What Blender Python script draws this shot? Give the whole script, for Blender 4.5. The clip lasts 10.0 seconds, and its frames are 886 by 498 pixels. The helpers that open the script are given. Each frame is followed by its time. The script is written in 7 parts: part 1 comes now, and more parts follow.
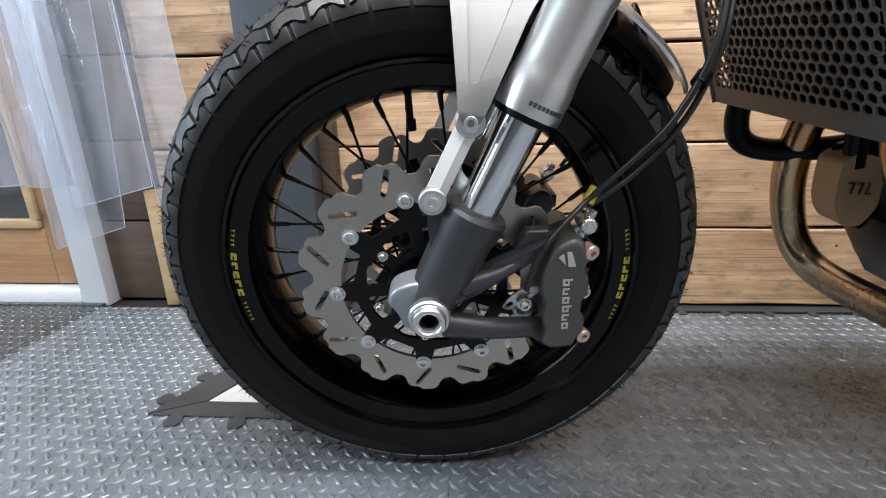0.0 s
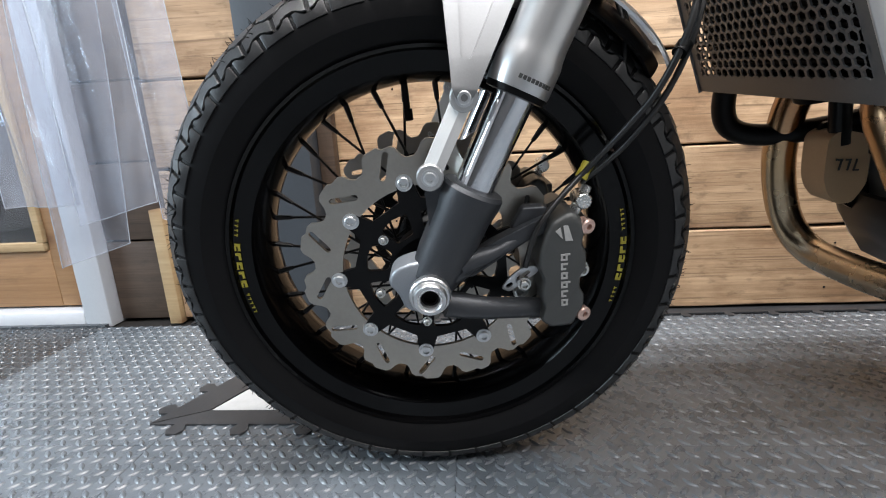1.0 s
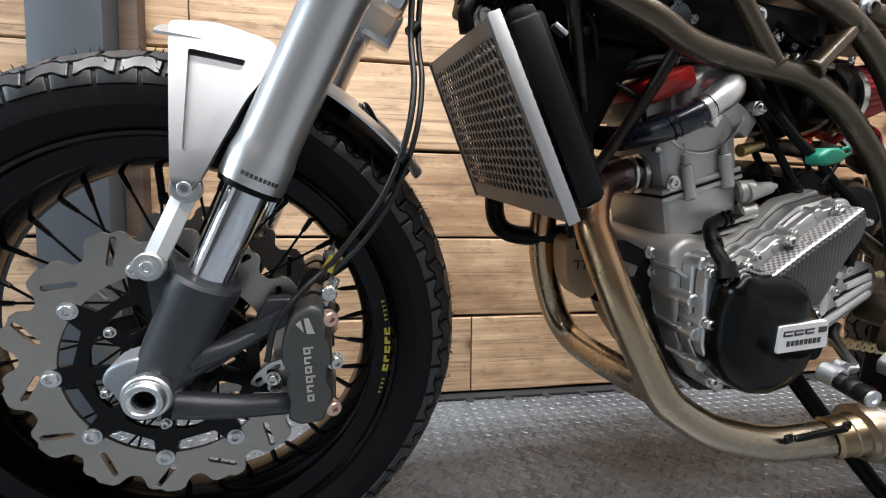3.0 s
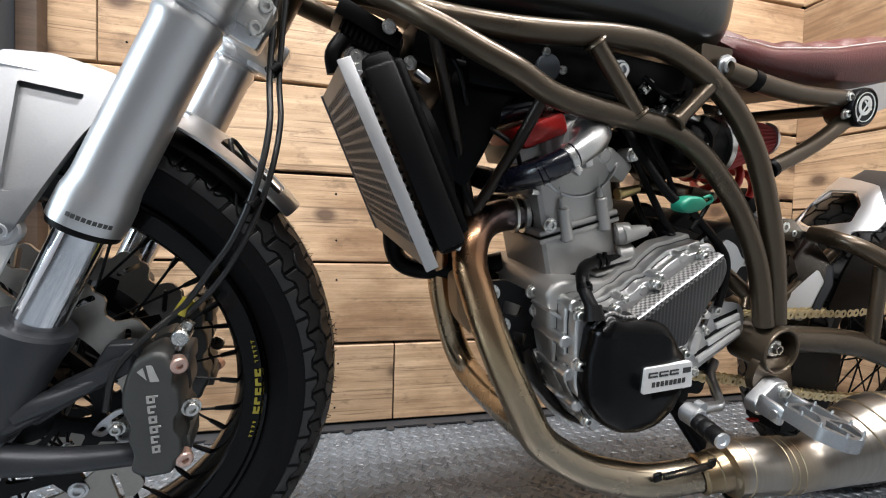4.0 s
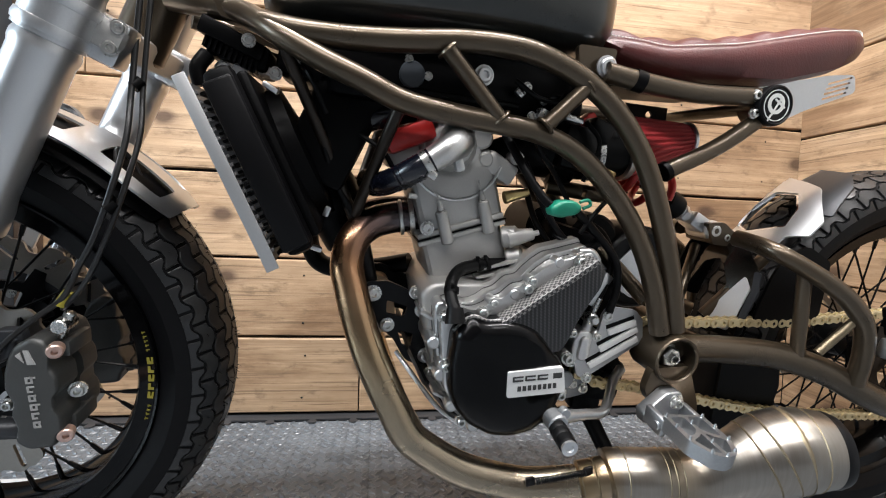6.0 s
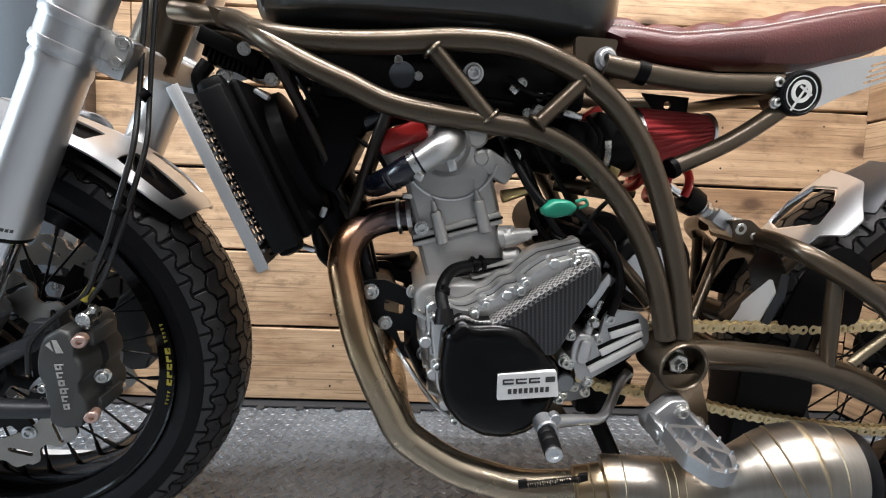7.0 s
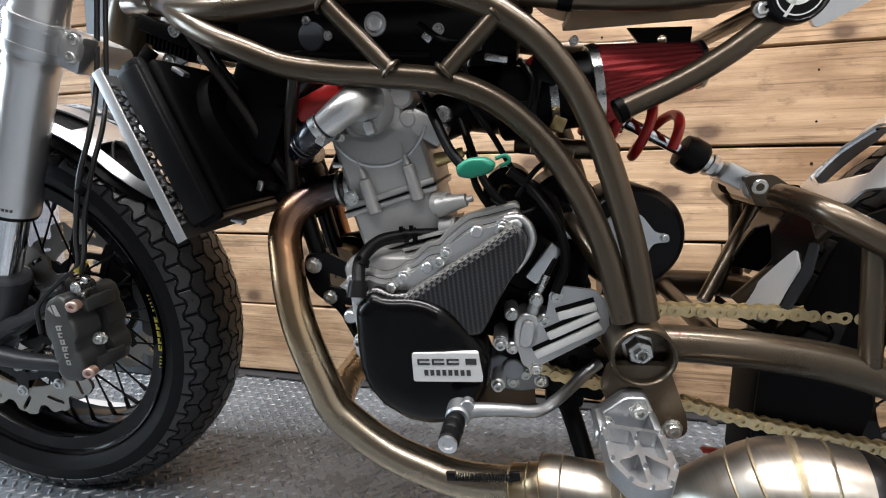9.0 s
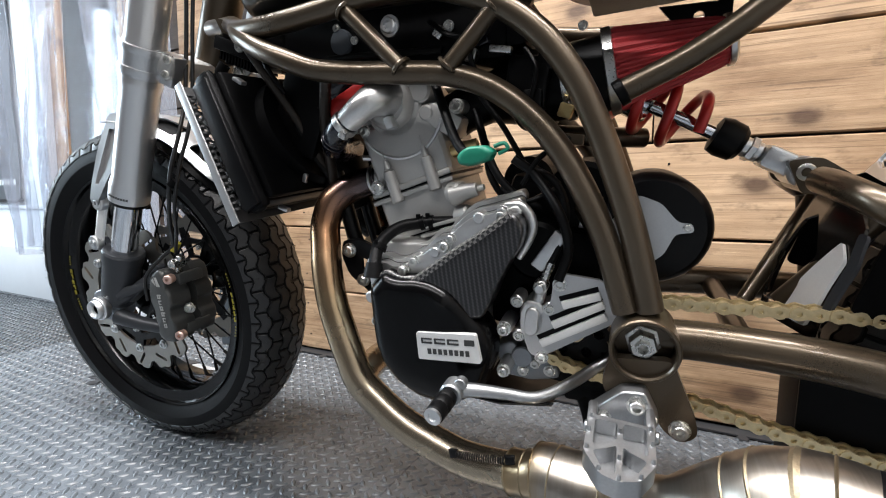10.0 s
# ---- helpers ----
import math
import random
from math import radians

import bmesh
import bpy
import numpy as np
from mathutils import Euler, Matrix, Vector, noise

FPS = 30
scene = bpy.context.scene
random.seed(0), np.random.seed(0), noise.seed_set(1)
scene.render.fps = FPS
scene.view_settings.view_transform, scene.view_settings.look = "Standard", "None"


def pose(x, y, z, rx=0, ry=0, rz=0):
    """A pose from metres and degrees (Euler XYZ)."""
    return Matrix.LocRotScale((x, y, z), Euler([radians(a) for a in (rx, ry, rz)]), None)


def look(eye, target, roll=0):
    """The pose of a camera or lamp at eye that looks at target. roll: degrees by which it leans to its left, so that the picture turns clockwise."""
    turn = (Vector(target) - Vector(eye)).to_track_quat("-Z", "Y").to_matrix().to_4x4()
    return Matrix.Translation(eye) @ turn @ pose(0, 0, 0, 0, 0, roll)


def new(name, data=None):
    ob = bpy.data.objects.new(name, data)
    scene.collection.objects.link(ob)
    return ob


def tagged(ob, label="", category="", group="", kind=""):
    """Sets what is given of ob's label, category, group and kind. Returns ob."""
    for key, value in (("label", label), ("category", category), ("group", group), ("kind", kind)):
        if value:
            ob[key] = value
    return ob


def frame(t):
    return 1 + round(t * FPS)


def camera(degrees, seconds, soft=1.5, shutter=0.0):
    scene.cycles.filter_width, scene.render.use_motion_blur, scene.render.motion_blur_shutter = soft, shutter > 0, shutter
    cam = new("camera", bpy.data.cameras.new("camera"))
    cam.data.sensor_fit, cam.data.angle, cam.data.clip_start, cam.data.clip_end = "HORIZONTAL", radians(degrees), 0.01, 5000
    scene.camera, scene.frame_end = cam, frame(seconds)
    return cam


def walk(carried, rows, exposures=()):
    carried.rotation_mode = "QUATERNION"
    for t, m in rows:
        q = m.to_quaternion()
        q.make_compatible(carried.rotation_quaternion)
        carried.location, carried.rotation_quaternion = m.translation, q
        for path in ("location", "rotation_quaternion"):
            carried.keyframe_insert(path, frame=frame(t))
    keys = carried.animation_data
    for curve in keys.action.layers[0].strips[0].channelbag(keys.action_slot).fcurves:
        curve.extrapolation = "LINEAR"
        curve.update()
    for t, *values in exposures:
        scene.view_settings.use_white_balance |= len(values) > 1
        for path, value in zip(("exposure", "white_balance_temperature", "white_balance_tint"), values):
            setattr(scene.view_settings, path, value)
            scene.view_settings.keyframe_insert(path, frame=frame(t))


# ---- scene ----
cam = camera(89.0, 10.0, 1.1)
PATH = [
    (0, (0.152, 0.147, 0.519), (0.011, 2.051, -0.076), -1.2),
    (0.5, (0.147, 0.136, 0.49), (-0.014, 2.051, -0.061), -2.1),
    (1, (0.155, 0.123, 0.468), (0.007, 2.062, 0.003), -2.9),
    (1.5, (0.19, 0.112, 0.456), (0.142, 2.073, 0.065), -2.9),
    (2, (0.229, 0.109, 0.462), (0.348, 2.081, 0.149), -1.7),
    (2.5, (0.273, 0.115, 0.47), (0.503, 2.09, 0.25), -0.4),
    (3.8, (0.391, 0.113, 0.507), (0.861, 2.055, 0.438), 1.5),
    (4, (0.42, 0.1, 0.515), (0.907, 2.039, 0.443), 1.7),
    (4.5, (0.486, 0.084, 0.533), (0.994, 2.017, 0.464), 1.9),
    (5, (0.539, 0.07, 0.536), (1.039, 2.005, 0.469), 1.9),
    (5.5, (0.586, 0.054, 0.53), (1.003, 2.009, 0.456), 2.2),
    (6.8, (0.697, 0.03, 0.544), (0.796, 2.023, 0.4), 2.1),
    (7, (0.708, 0.035, 0.548), (0.773, 2.028, 0.396), 2.1),
    (7.5, (0.758, 0.062, 0.545), (0.693, 2.054, 0.384), 1.7),
    (8, (0.836, 0.07, 0.532), (0.69, 2.057, 0.359), 1.5),
    (8.5, (0.898, 0.091, 0.538), (0.664, 2.068, 0.348), 1.1),
    (9, (0.943, 0.101, 0.522), (0.492, 2.04, 0.322), 0.1),
    (9.5, (0.998, 0.111, 0.52), (0.294, 1.973, 0.324), -0.5),
    (10, (1.059, 0.114, 0.505), (0.175, 1.899, 0.314), 0.3),
]
walk(cam, [(t, look(eye, target, roll)) for t, eye, target, roll in PATH])

# ---- light ----
world = bpy.data.worlds.new("world")
scene.world = world
world.use_nodes = True
world.node_tree.nodes["Background"].inputs[0].default_value = (0.75, 0.85, 1.0, 1)
world.node_tree.nodes["Background"].inputs[1].default_value = 0.15


def area_lamp(name, at, target, sx, sy, watts, colour):
    data = bpy.data.lights.new(name, "AREA")
    data.shape, data.size, data.size_y, data.energy, data.color = "RECTANGLE", sx, sy, watts, colour
    ob = new(name, data)
    ob.matrix_world = look(at, target)
    return ob


area_lamp("ceiling_lamp", (0.42, 0.3, 2.55), (0.42, 0.31, 0), 3.0, 0.16, 152, (1.0, 0.975, 0.975))
area_lamp("ceiling_lamp", (0.42, -0.95, 2.55), (0.42, -0.94, 0), 3.0, 0.16, 84, (1.0, 0.975, 0.975))
area_lamp("window_lamp", (-2.9, -0.1, 1.35), (0, 0.6, 0.6), 1.2, 1.3, 72, (0.7, 0.87, 1.0))

# ---- materials ----
class Nodes:
    """A short hand for building a node material."""

    def __init__(self, name):
        self.m = bpy.data.materials.new(name)
        self.m.use_nodes = True
        self.t = self.m.node_tree
        self.p = self.t.nodes["Principled BSDF"]

    def add(self, kind, **links):
        n = self.t.nodes.new(kind)
        for k, v in links.items():
            self.put(n.inputs[k.replace("_", " ")], v)
        return n

    def put(self, socket, v):
        if isinstance(v, bpy.types.NodeSocket):
            self.t.links.new(v, socket)
        else:
            socket.default_value = v

    def coords(self, scale=(1, 1, 1), turn=(0, 0, 0)):
        c = self.add("ShaderNodeTexCoord").outputs["Object"]
        mp = self.add("ShaderNodeMapping", Vector=c)
        mp.inputs["Scale"].default_value = scale
        mp.inputs["Rotation"].default_value = turn
        return mp.outputs[0]

    def noise(self, vec, scale, detail=4.0, rough=0.6):
        return self.add("ShaderNodeTexNoise", Vector=vec, Scale=scale, Detail=detail, Roughness=rough).outputs["Fac"]

    def ramp(self, fac, stops):
        n = self.add("ShaderNodeValToRGB", Fac=fac)
        e = n.color_ramp.elements
        while len(e) < len(stops):
            e.new(0.5)
        for s, (at, c) in zip(e, stops):
            s.position = at
            s.color = (*c, 1) if len(c) == 3 else c
        return n.outputs["Color"]

    def mix(self, fac, a, b, mode="MIX"):
        n = self.t.nodes.new("ShaderNodeMix")
        n.data_type, n.blend_type = "RGBA", mode
        self.put(n.inputs[0], fac)
        self.put(n.inputs[6], a)
        self.put(n.inputs[7], b)
        return n.outputs[2]

    def math(self, op, a, b=0.0):
        n = self.t.nodes.new("ShaderNodeMath")
        n.operation = op
        self.put(n.inputs[0], a)
        self.put(n.inputs[1], b)
        return n.outputs[0]

    def bump(self, height, strength, dist):
        n = self.add("ShaderNodeBump", Height=height)
        n.inputs["Strength"].default_value = strength
        n.inputs["Distance"].default_value = dist
        self.t.links.new(n.outputs[0], self.p.inputs["Normal"])

    def done(self, **values):
        for k, v in values.items():
            self.put(self.p.inputs[k.replace("_", " ")], v)
        return self.m


def col(c, k=1.0):
    return (c[0] * k, c[1] * k, c[2] * k, 1)


def plain(name, c, rough=0.5, metal=0.0, vary=0.18, grain=300.0, bump=0.15, stretch=(1, 1, 1), coat=0.0, blotch=9.0, spec=0.5):
    """A surface with variation at two scales and a fine relief."""
    n = Nodes(name)
    v = n.coords(stretch)
    big, fine = n.noise(v, blotch, 5), n.noise(v, grain, 3)
    both = n.math("ADD", n.math("MULTIPLY", big, 0.6), n.math("MULTIPLY", fine, 0.4))
    c0 = n.ramp(both, [(0.3, tuple(x * (1 - vary) for x in c)), (0.7, tuple(min(1, x * (1 + vary)) for x in c))])
    r = n.math("ADD", n.math("MULTIPLY", both, 0.24), rough - 0.12)
    n.bump(fine, bump, 0.0006)
    return n.done(Base_Color=c0, Roughness=r, Metallic=metal, Coat_Weight=coat, Coat_Roughness=0.06, Specular_IOR_Level=spec)


M = {}
M["alu"] = plain("satin_aluminium", (0.62, 0.63, 0.64), 0.34, 1.0, 0.08, 420, 0.12)
M["alu_brushed"] = plain("turned_aluminium", (0.64, 0.645, 0.65), 0.31, 0.92, 0.05, 900, 0.05, blotch=3.0)
M["chrome"] = plain("polished_steel", (0.72, 0.74, 0.77), 0.1, 1.0, 0.05, 60, 0.0)
M["cast"] = plain("cast_aluminium", (0.43, 0.425, 0.41), 0.46, 0.7, 0.1, 700, 0.5)
M["cast_bright"] = plain("bright_casting", (0.6, 0.6, 0.595), 0.31, 0.92, 0.12, 600, 0.35)
M["bolt"] = plain("zinc_bolt", (0.62, 0.62, 0.6), 0.28, 1.0, 0.12, 300, 0.1)
M["axle_grey"] = plain("blue_grey_casting", (0.24, 0.26, 0.285), 0.4, 0.6, 0.1, 500, 0.25)
M["guard"] = plain("steel_guard", (0.115, 0.115, 0.117), 0.45, 0.7, 0.1, 300, 0.15)
M["flange"] = plain("satin_flange", (0.47, 0.475, 0.48), 0.44, 0.85, 0.06, 400, 0.1)
M["fork_grey"] = plain("grey_casting_paint", (0.033, 0.036, 0.041), 0.4, 0.35, 0.15, 500, 0.25)
M["bronze"] = plain("bronze_frame_paint", (0.08, 0.061, 0.041), 0.3, 0.75, 0.12, 900, 0.1, coat=0.2)
# frame bronze darkened: shade inside the frame is put into this colour
M["stay_shaded"] = plain("dark_brown_paint", (0.02, 0.015, 0.011), 0.35, 0.5, 0.2, 500, 0.1)
M["black"] = plain("black_plastic", (0.0016, 0.0016, 0.0018), 0.4, 0.0, 0.3, 500, 0.2, spec=0.08)
M["black_satin"] = plain("satin_black_metal", (0.0022, 0.0022, 0.0026), 0.32, 0.0, 0.25, 400, 0.15, spec=0.18)
M["rubber"] = plain("black_rubber", (0.0018, 0.0018, 0.002), 0.42, 0.0, 0.25, 350, 0.2, spec=0.14)
M["sidewall"] = plain("tyre_sidewall_rubber", (0.003, 0.003, 0.0035), 0.5, 0.0, 0.35, 260, 0.2, spec=0.14)
M["tread"] = plain("dusty_tread_rubber", (0.009, 0.0092, 0.0098), 0.42, 0.0, 0.4, 320, 0.3, blotch=40, spec=0.6)
M["rim_black"] = plain("gloss_black_rim", (0.0008, 0.0008, 0.001), 0.15, 0.0, 0.2, 80, 0.0, spec=0.22)
M["alu_cast"] = plain("bead_blasted_aluminium", (0.22, 0.225, 0.23), 0.5, 1.0, 0.1, 500, 0.12)
M["peg_cast"] = plain("tumbled_alloy", (0.42, 0.43, 0.44), 0.36, 1.0, 0.14, 400, 0.2)
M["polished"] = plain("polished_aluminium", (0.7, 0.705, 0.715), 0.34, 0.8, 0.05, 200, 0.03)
# darker copy of the polished metal: a dim reflection put into the colour
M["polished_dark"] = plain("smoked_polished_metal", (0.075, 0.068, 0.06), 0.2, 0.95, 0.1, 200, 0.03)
M["tank"] = plain("dark_grey_metallic_paint", (0.024, 0.0255, 0.024), 0.3, 0.4, 0.1, 900, 0.02, coat=0.5)
M["pale_print"] = plain("worn_pale_print", (0.36, 0.36, 0.35), 0.5, 0.0, 0.15, 400, 0.0)
M["rotor"] = plain("ground_steel_rotor", (0.37, 0.35, 0.315), 0.36, 1.0, 0.1, 240, 0.15)
M["caliper"] = plain("grey_anodised_caliper", (0.07, 0.072, 0.07), 0.42, 0.5, 0.12, 500, 0.2)
M["copper"] = plain("coppery_screw", (0.6, 0.42, 0.36), 0.35, 0.7, 0.15, 300, 0.1)
M["red"] = plain("red_anodised_metal", (0.36, 0.013, 0.011), 0.33, 0.25, 0.12, 300, 0.08, coat=0.2)
M["filter"] = plain("red_filter_cloth", (0.36, 0.022, 0.026), 0.62, 0.0, 0.25, 900, 0.6)
M["green"] = plain("green_rubber_cap", (0.0, 0.16, 0.095), 0.5, 0.0, 0.1, 200, 0.1)
M["yellow"] = plain("yellow_print", (0.3, 0.26, 0.025), 0.5, 0.0, 0.1, 200, 0.0)
M["white_print"] = plain("white_print", (0.75, 0.75, 0.72), 0.5, 0.0, 0.06, 300, 0.0)
M["dark_print"] = plain("dark_print", (0.03, 0.03, 0.03), 0.5, 0.0, 0.1, 300, 0.0)
M["hose"] = plain("satin_rubber_hose", (0.009, 0.0088, 0.0088), 0.34, 0.0, 0.2, 300, 0.08, spec=0.45)
M["blue_tube"] = plain("dark_blue_hose", (0.003, 0.004, 0.009), 0.25, 0.0, 0.2, 250, 0.1, coat=0.3)
M["brass"] = plain("brass", (0.55, 0.42, 0.2), 0.35, 1.0, 0.15, 300, 0.1)
M["chain"] = plain("gold_chain_steel", (0.6, 0.5, 0.3), 0.42, 0.7, 0.2, 300, 0.2)
M["white_paint"] = plain("white_paint", (0.6, 0.62, 0.65), 0.5, 0.0, 0.05, 200, 0.1)
M["white_wall"] = plain("white_wall_paint", (0.74, 0.78, 0.82), 0.6, 0.0, 0.05, 120, 0.1)
M["plaster"] = plain("grey_plaster", (0.34, 0.34, 0.335), 0.7, 0.0, 0.08, 90, 0.2)
# paler, less metallic alloy: the catch of light is put into the colour
M["bar_bright"] = plain("machined_bright_alloy", (0.72, 0.72, 0.71), 0.42, 0.35, 0.06, 400, 0.1)
M["post_face"] = plain("slate_grey_paint", (0.042, 0.05, 0.06), 0.5, 0.0, 0.12, 150, 0.15)
M["banner"] = plain("black_banner_cloth", (0.03, 0.035, 0.042), 0.5, 0.0, 0.2, 300, 0.2)
M["ceiling"] = plain("ceiling_paint", (0.18, 0.18, 0.18), 0.8, 0.0, 0.05, 60, 0.1)
M["wall_paint"] = plain("room_wall_paint", (0.07, 0.07, 0.072), 0.8, 0.0, 0.06, 60, 0.1)
M["tan"] = plain("tan_coated_casting", (0.36, 0.25, 0.15), 0.55, 0.3, 0.15, 500, 0.4)
M["tile_black"] = plain("black_pvc_edging", (0.035, 0.036, 0.039), 0.5, 0.0, 0.3, 200, 0.3)


def steel_pipe(name, heat_at=None):
    """Stainless pipe; straw and brown heat colours fade away from a hot end."""
    n = Nodes(name)
    v = n.coords()
    fine, big = n.noise(v, 160, 4), n.noise(v, 12, 4)
    base = n.ramp(big, [(0.3, (0.29, 0.245, 0.19)), (0.7, (0.41, 0.355, 0.285))])
    if heat_at:
        d = n.add("ShaderNodeVectorMath", Vector=n.add("ShaderNodeTexCoord").outputs["Object"])
        d.operation = "DISTANCE"
        d.inputs[1].default_value = heat_at
        k = n.math("ADD", n.math("MULTIPLY", d.outputs["Value"], 3.2), n.math("MULTIPLY", n.math("SUBTRACT", big, 0.5), 0.25))
        tint = n.ramp(k, [(0.03, (0.05, 0.045, 0.06)), (0.16, (0.12, 0.07, 0.07)), (0.34, (0.33, 0.155, 0.068)), (0.6, (0.42, 0.305, 0.175)), (1.0, (0.36, 0.3, 0.22))])
        base = n.mix(0.85, base, tint)
    r = n.math("ADD", n.math("MULTIPLY", big, 0.14), 0.19)
    return n.done(Base_Color=base, Roughness=r, Metallic=1.0)


M["pipe"] = steel_pipe("heat_tinted_steel", (0.57, -0.04, 0.56))
M["pipe_far"] = steel_pipe("stainless_header", (0.57, 0.04, 0.56))


def muffler_metal():
    """Stainless brushed round the barrel, tinted straw and brown beside the welds."""
    n = Nodes("brushed_stainless")
    lines, big = n.noise(n.coords((60, 2, 2)), 6, 4), n.noise(n.coords(), 9, 4)
    c = n.ramp(n.math("ADD", n.math("MULTIPLY", lines, 0.5), n.math("MULTIPLY", big, 0.5)), [(0.3, (0.27, 0.25, 0.22)), (0.7, (0.39, 0.365, 0.335))])
    sep = n.add("ShaderNodeSeparateXYZ", Vector=n.add("ShaderNodeTexCoord").outputs["Object"])
    near = n.math("ADD", sep.outputs["X"], n.math("MULTIPLY", n.math("SUBTRACT", big, 0.5), 0.012))
    heat = n.ramp(near, [(0.795, (1, 1, 1)), (0.83, (0.7, 0.7, 0.7)), (0.845, (0.15, 0.15, 0.15)), (0.885, (0.1, 0.1, 0.1)), (0.91, (0.6, 0.6, 0.6)), (0.935, (0.35, 0.35, 0.35)), (0.96, (0.05, 0.05, 0.05)), (1.02, (0.05, 0.05, 0.05)), (1.045, (0.65, 0.65, 0.65)), (1.098, (0.5, 0.5, 0.5)), (1.115, (0.1, 0.1, 0.1))])
    c = n.mix(heat, c, (0.3, 0.215, 0.12, 1))
    return n.done(Base_Color=c, Roughness=n.math("ADD", n.math("MULTIPLY", lines, 0.14), 0.24), Metallic=1.0)


M["muffler"] = muffler_metal()
M["weld"] = plain("straw_coloured_weld", (0.3, 0.245, 0.165), 0.42, 1.0, 0.3, 500, 0.7)


def board_wood(name, light, dark, knot, streak=1.0):
    """Weathered sawn board; every board takes its own shade and its own stretch of grain."""
    n = Nodes(name)
    info = n.add("ShaderNodeObjectInfo")
    rnd = info.outputs["Random"]
    c = n.add("ShaderNodeTexCoord").outputs["Object"]
    off = n.add("ShaderNodeCombineXYZ", X=n.math("MULTIPLY", rnd, 37.0), Y=n.math("MULTIPLY", rnd, 11.0), Z=n.math("MULTIPLY", rnd, 23.0))
    addv = n.t.nodes.new("ShaderNodeVectorMath")
    addv.operation = "ADD"
    n.put(addv.inputs[0], c)
    n.put(addv.inputs[1], off.outputs[0])
    v = addv.outputs[0]

    def mapped(sc):
        mp = n.add("ShaderNodeMapping", Vector=v)
        mp.inputs["Scale"].default_value = sc
        return mp.outputs[0]

    # growth rings cut lengthwise: long wavy lines that close round a few hearts
    warp = n.noise(mapped((0.42, 1, 3.4)), 1.5, 2)
    small = n.noise(mapped((3.0, 2, 16)), 2.0, 4)
    grain = n.noise(mapped((0.8, 3, 30)), 2.0, 7, 0.64)
    crack = n.noise(mapped((1.6, 3, 95)), 1.7, 5, 0.6)
    fine = n.noise(mapped((9, 8, 230)), 1.5, 4, 0.7)
    flat = n.add("ShaderNodeSeparateXYZ", Vector=mapped((2.9, 1, 4.4)))
    vor = n.add("ShaderNodeTexVoronoi")
    vor.voronoi_dimensions = "2D"
    n.put(vor.inputs["Vector"], n.add("ShaderNodeCombineXYZ", X=flat.outputs["X"], Y=flat.outputs["Z"]).outputs[0])
    vor.inputs["Scale"].default_value = 1.0
    vor.inputs["Randomness"].default_value = 1.0
    near = vor.outputs["Distance"]
    eye = n.math("MULTIPLY", n.math("DIVIDE", 0.02, n.math("ADD", near, 0.06)), 1.2)
    rings = n.math("ADD", n.math("MULTIPLY", warp, 5.0), n.math("ADD", n.math("MULTIPLY", small, 0.35), eye))
    saw = n.math("FRACT", n.math("MULTIPLY", rings, 2.6))
    late = n.ramp(saw, [(0.0, (0.0, 0.0, 0.0)), (0.55, (0.25, 0.25, 0.25)), (0.86, (1, 1, 1)), (1.0, (0.1, 0.1, 0.1))])
    blot = n.noise(mapped((1.3, 3, 3.4)), 1.5, 6, 0.62)
    spots = n.noise(mapped((9, 3, 20)), 1.6, 4, 0.65)
    mid = tuple(0.62 * a + 0.38 * b for a, b in zip(light, dark))
    base = n.ramp(grain, [(0.28, tuple(0.5 * a + 0.5 * b for a, b in zip(dark, mid))), (0.47, mid), (0.66, light)])
    base = n.mix(n.math("MULTIPLY", n.math("MULTIPLY", late, small), 0.5 * streak), base, col(dark, 0.85))
    hair = n.ramp(fine, [(0.42, (0, 0, 0)), (0.66, (1, 1, 1))])
    base = n.mix(n.math("MULTIPLY", hair, 0.2), base, col(dark, 0.7))
    stain = n.ramp(blot, [(0.36, (0.47, 0.385, 0.31)), (0.5, (0.89, 0.85, 0.8)), (0.64, (1.0, 1.0, 1.0))])
    base = n.mix(0.9 * streak, base, stain, "MULTIPLY")
    split = n.ramp(crack, [(0.57, (0, 0, 0)), (0.63, (1, 1, 1))])
    base = n.mix(n.math("MULTIPLY", split, 0.6 * streak), base, col(dark, 0.45))
    dirt = n.ramp(spots, [(0.56, (0, 0, 0)), (0.7, (1, 1, 1))])
    base = n.mix(n.math("MULTIPLY", dirt, 0.55 * streak), base, col(dark, 0.4))
    shade = n.ramp(rnd, [(0.0, (0.82, 0.79, 0.74)), (1.0, (1.08, 1.05, 1.0))])
    base = n.mix(1.0, base, shade, "MULTIPLY")
    k = n.ramp(n.math("ADD", near, n.math("MULTIPLY", n.math("SUBTRACT", small, 0.5), 0.05)), [(0.045, (1, 1, 1)), (0.07, (0.7, 0.7, 0.7)), (0.105, (0.25, 0.25, 0.25)), (0.2, (0, 0, 0))])
    base = n.mix(n.math("MULTIPLY", k, 0.85), base, (*knot, 1))
    h = n.math("ADD", n.math("MULTIPLY", grain, 0.6), n.math("ADD", n.math("MULTIPLY", fine, 0.35), n.math("MULTIPLY", late, -0.1)))
    n.bump(h, 0.5, 0.0025)
    return n.done(Base_Color=base, Roughness=n.math("ADD", n.math("MULTIPLY", fine, 0.25), 0.52))


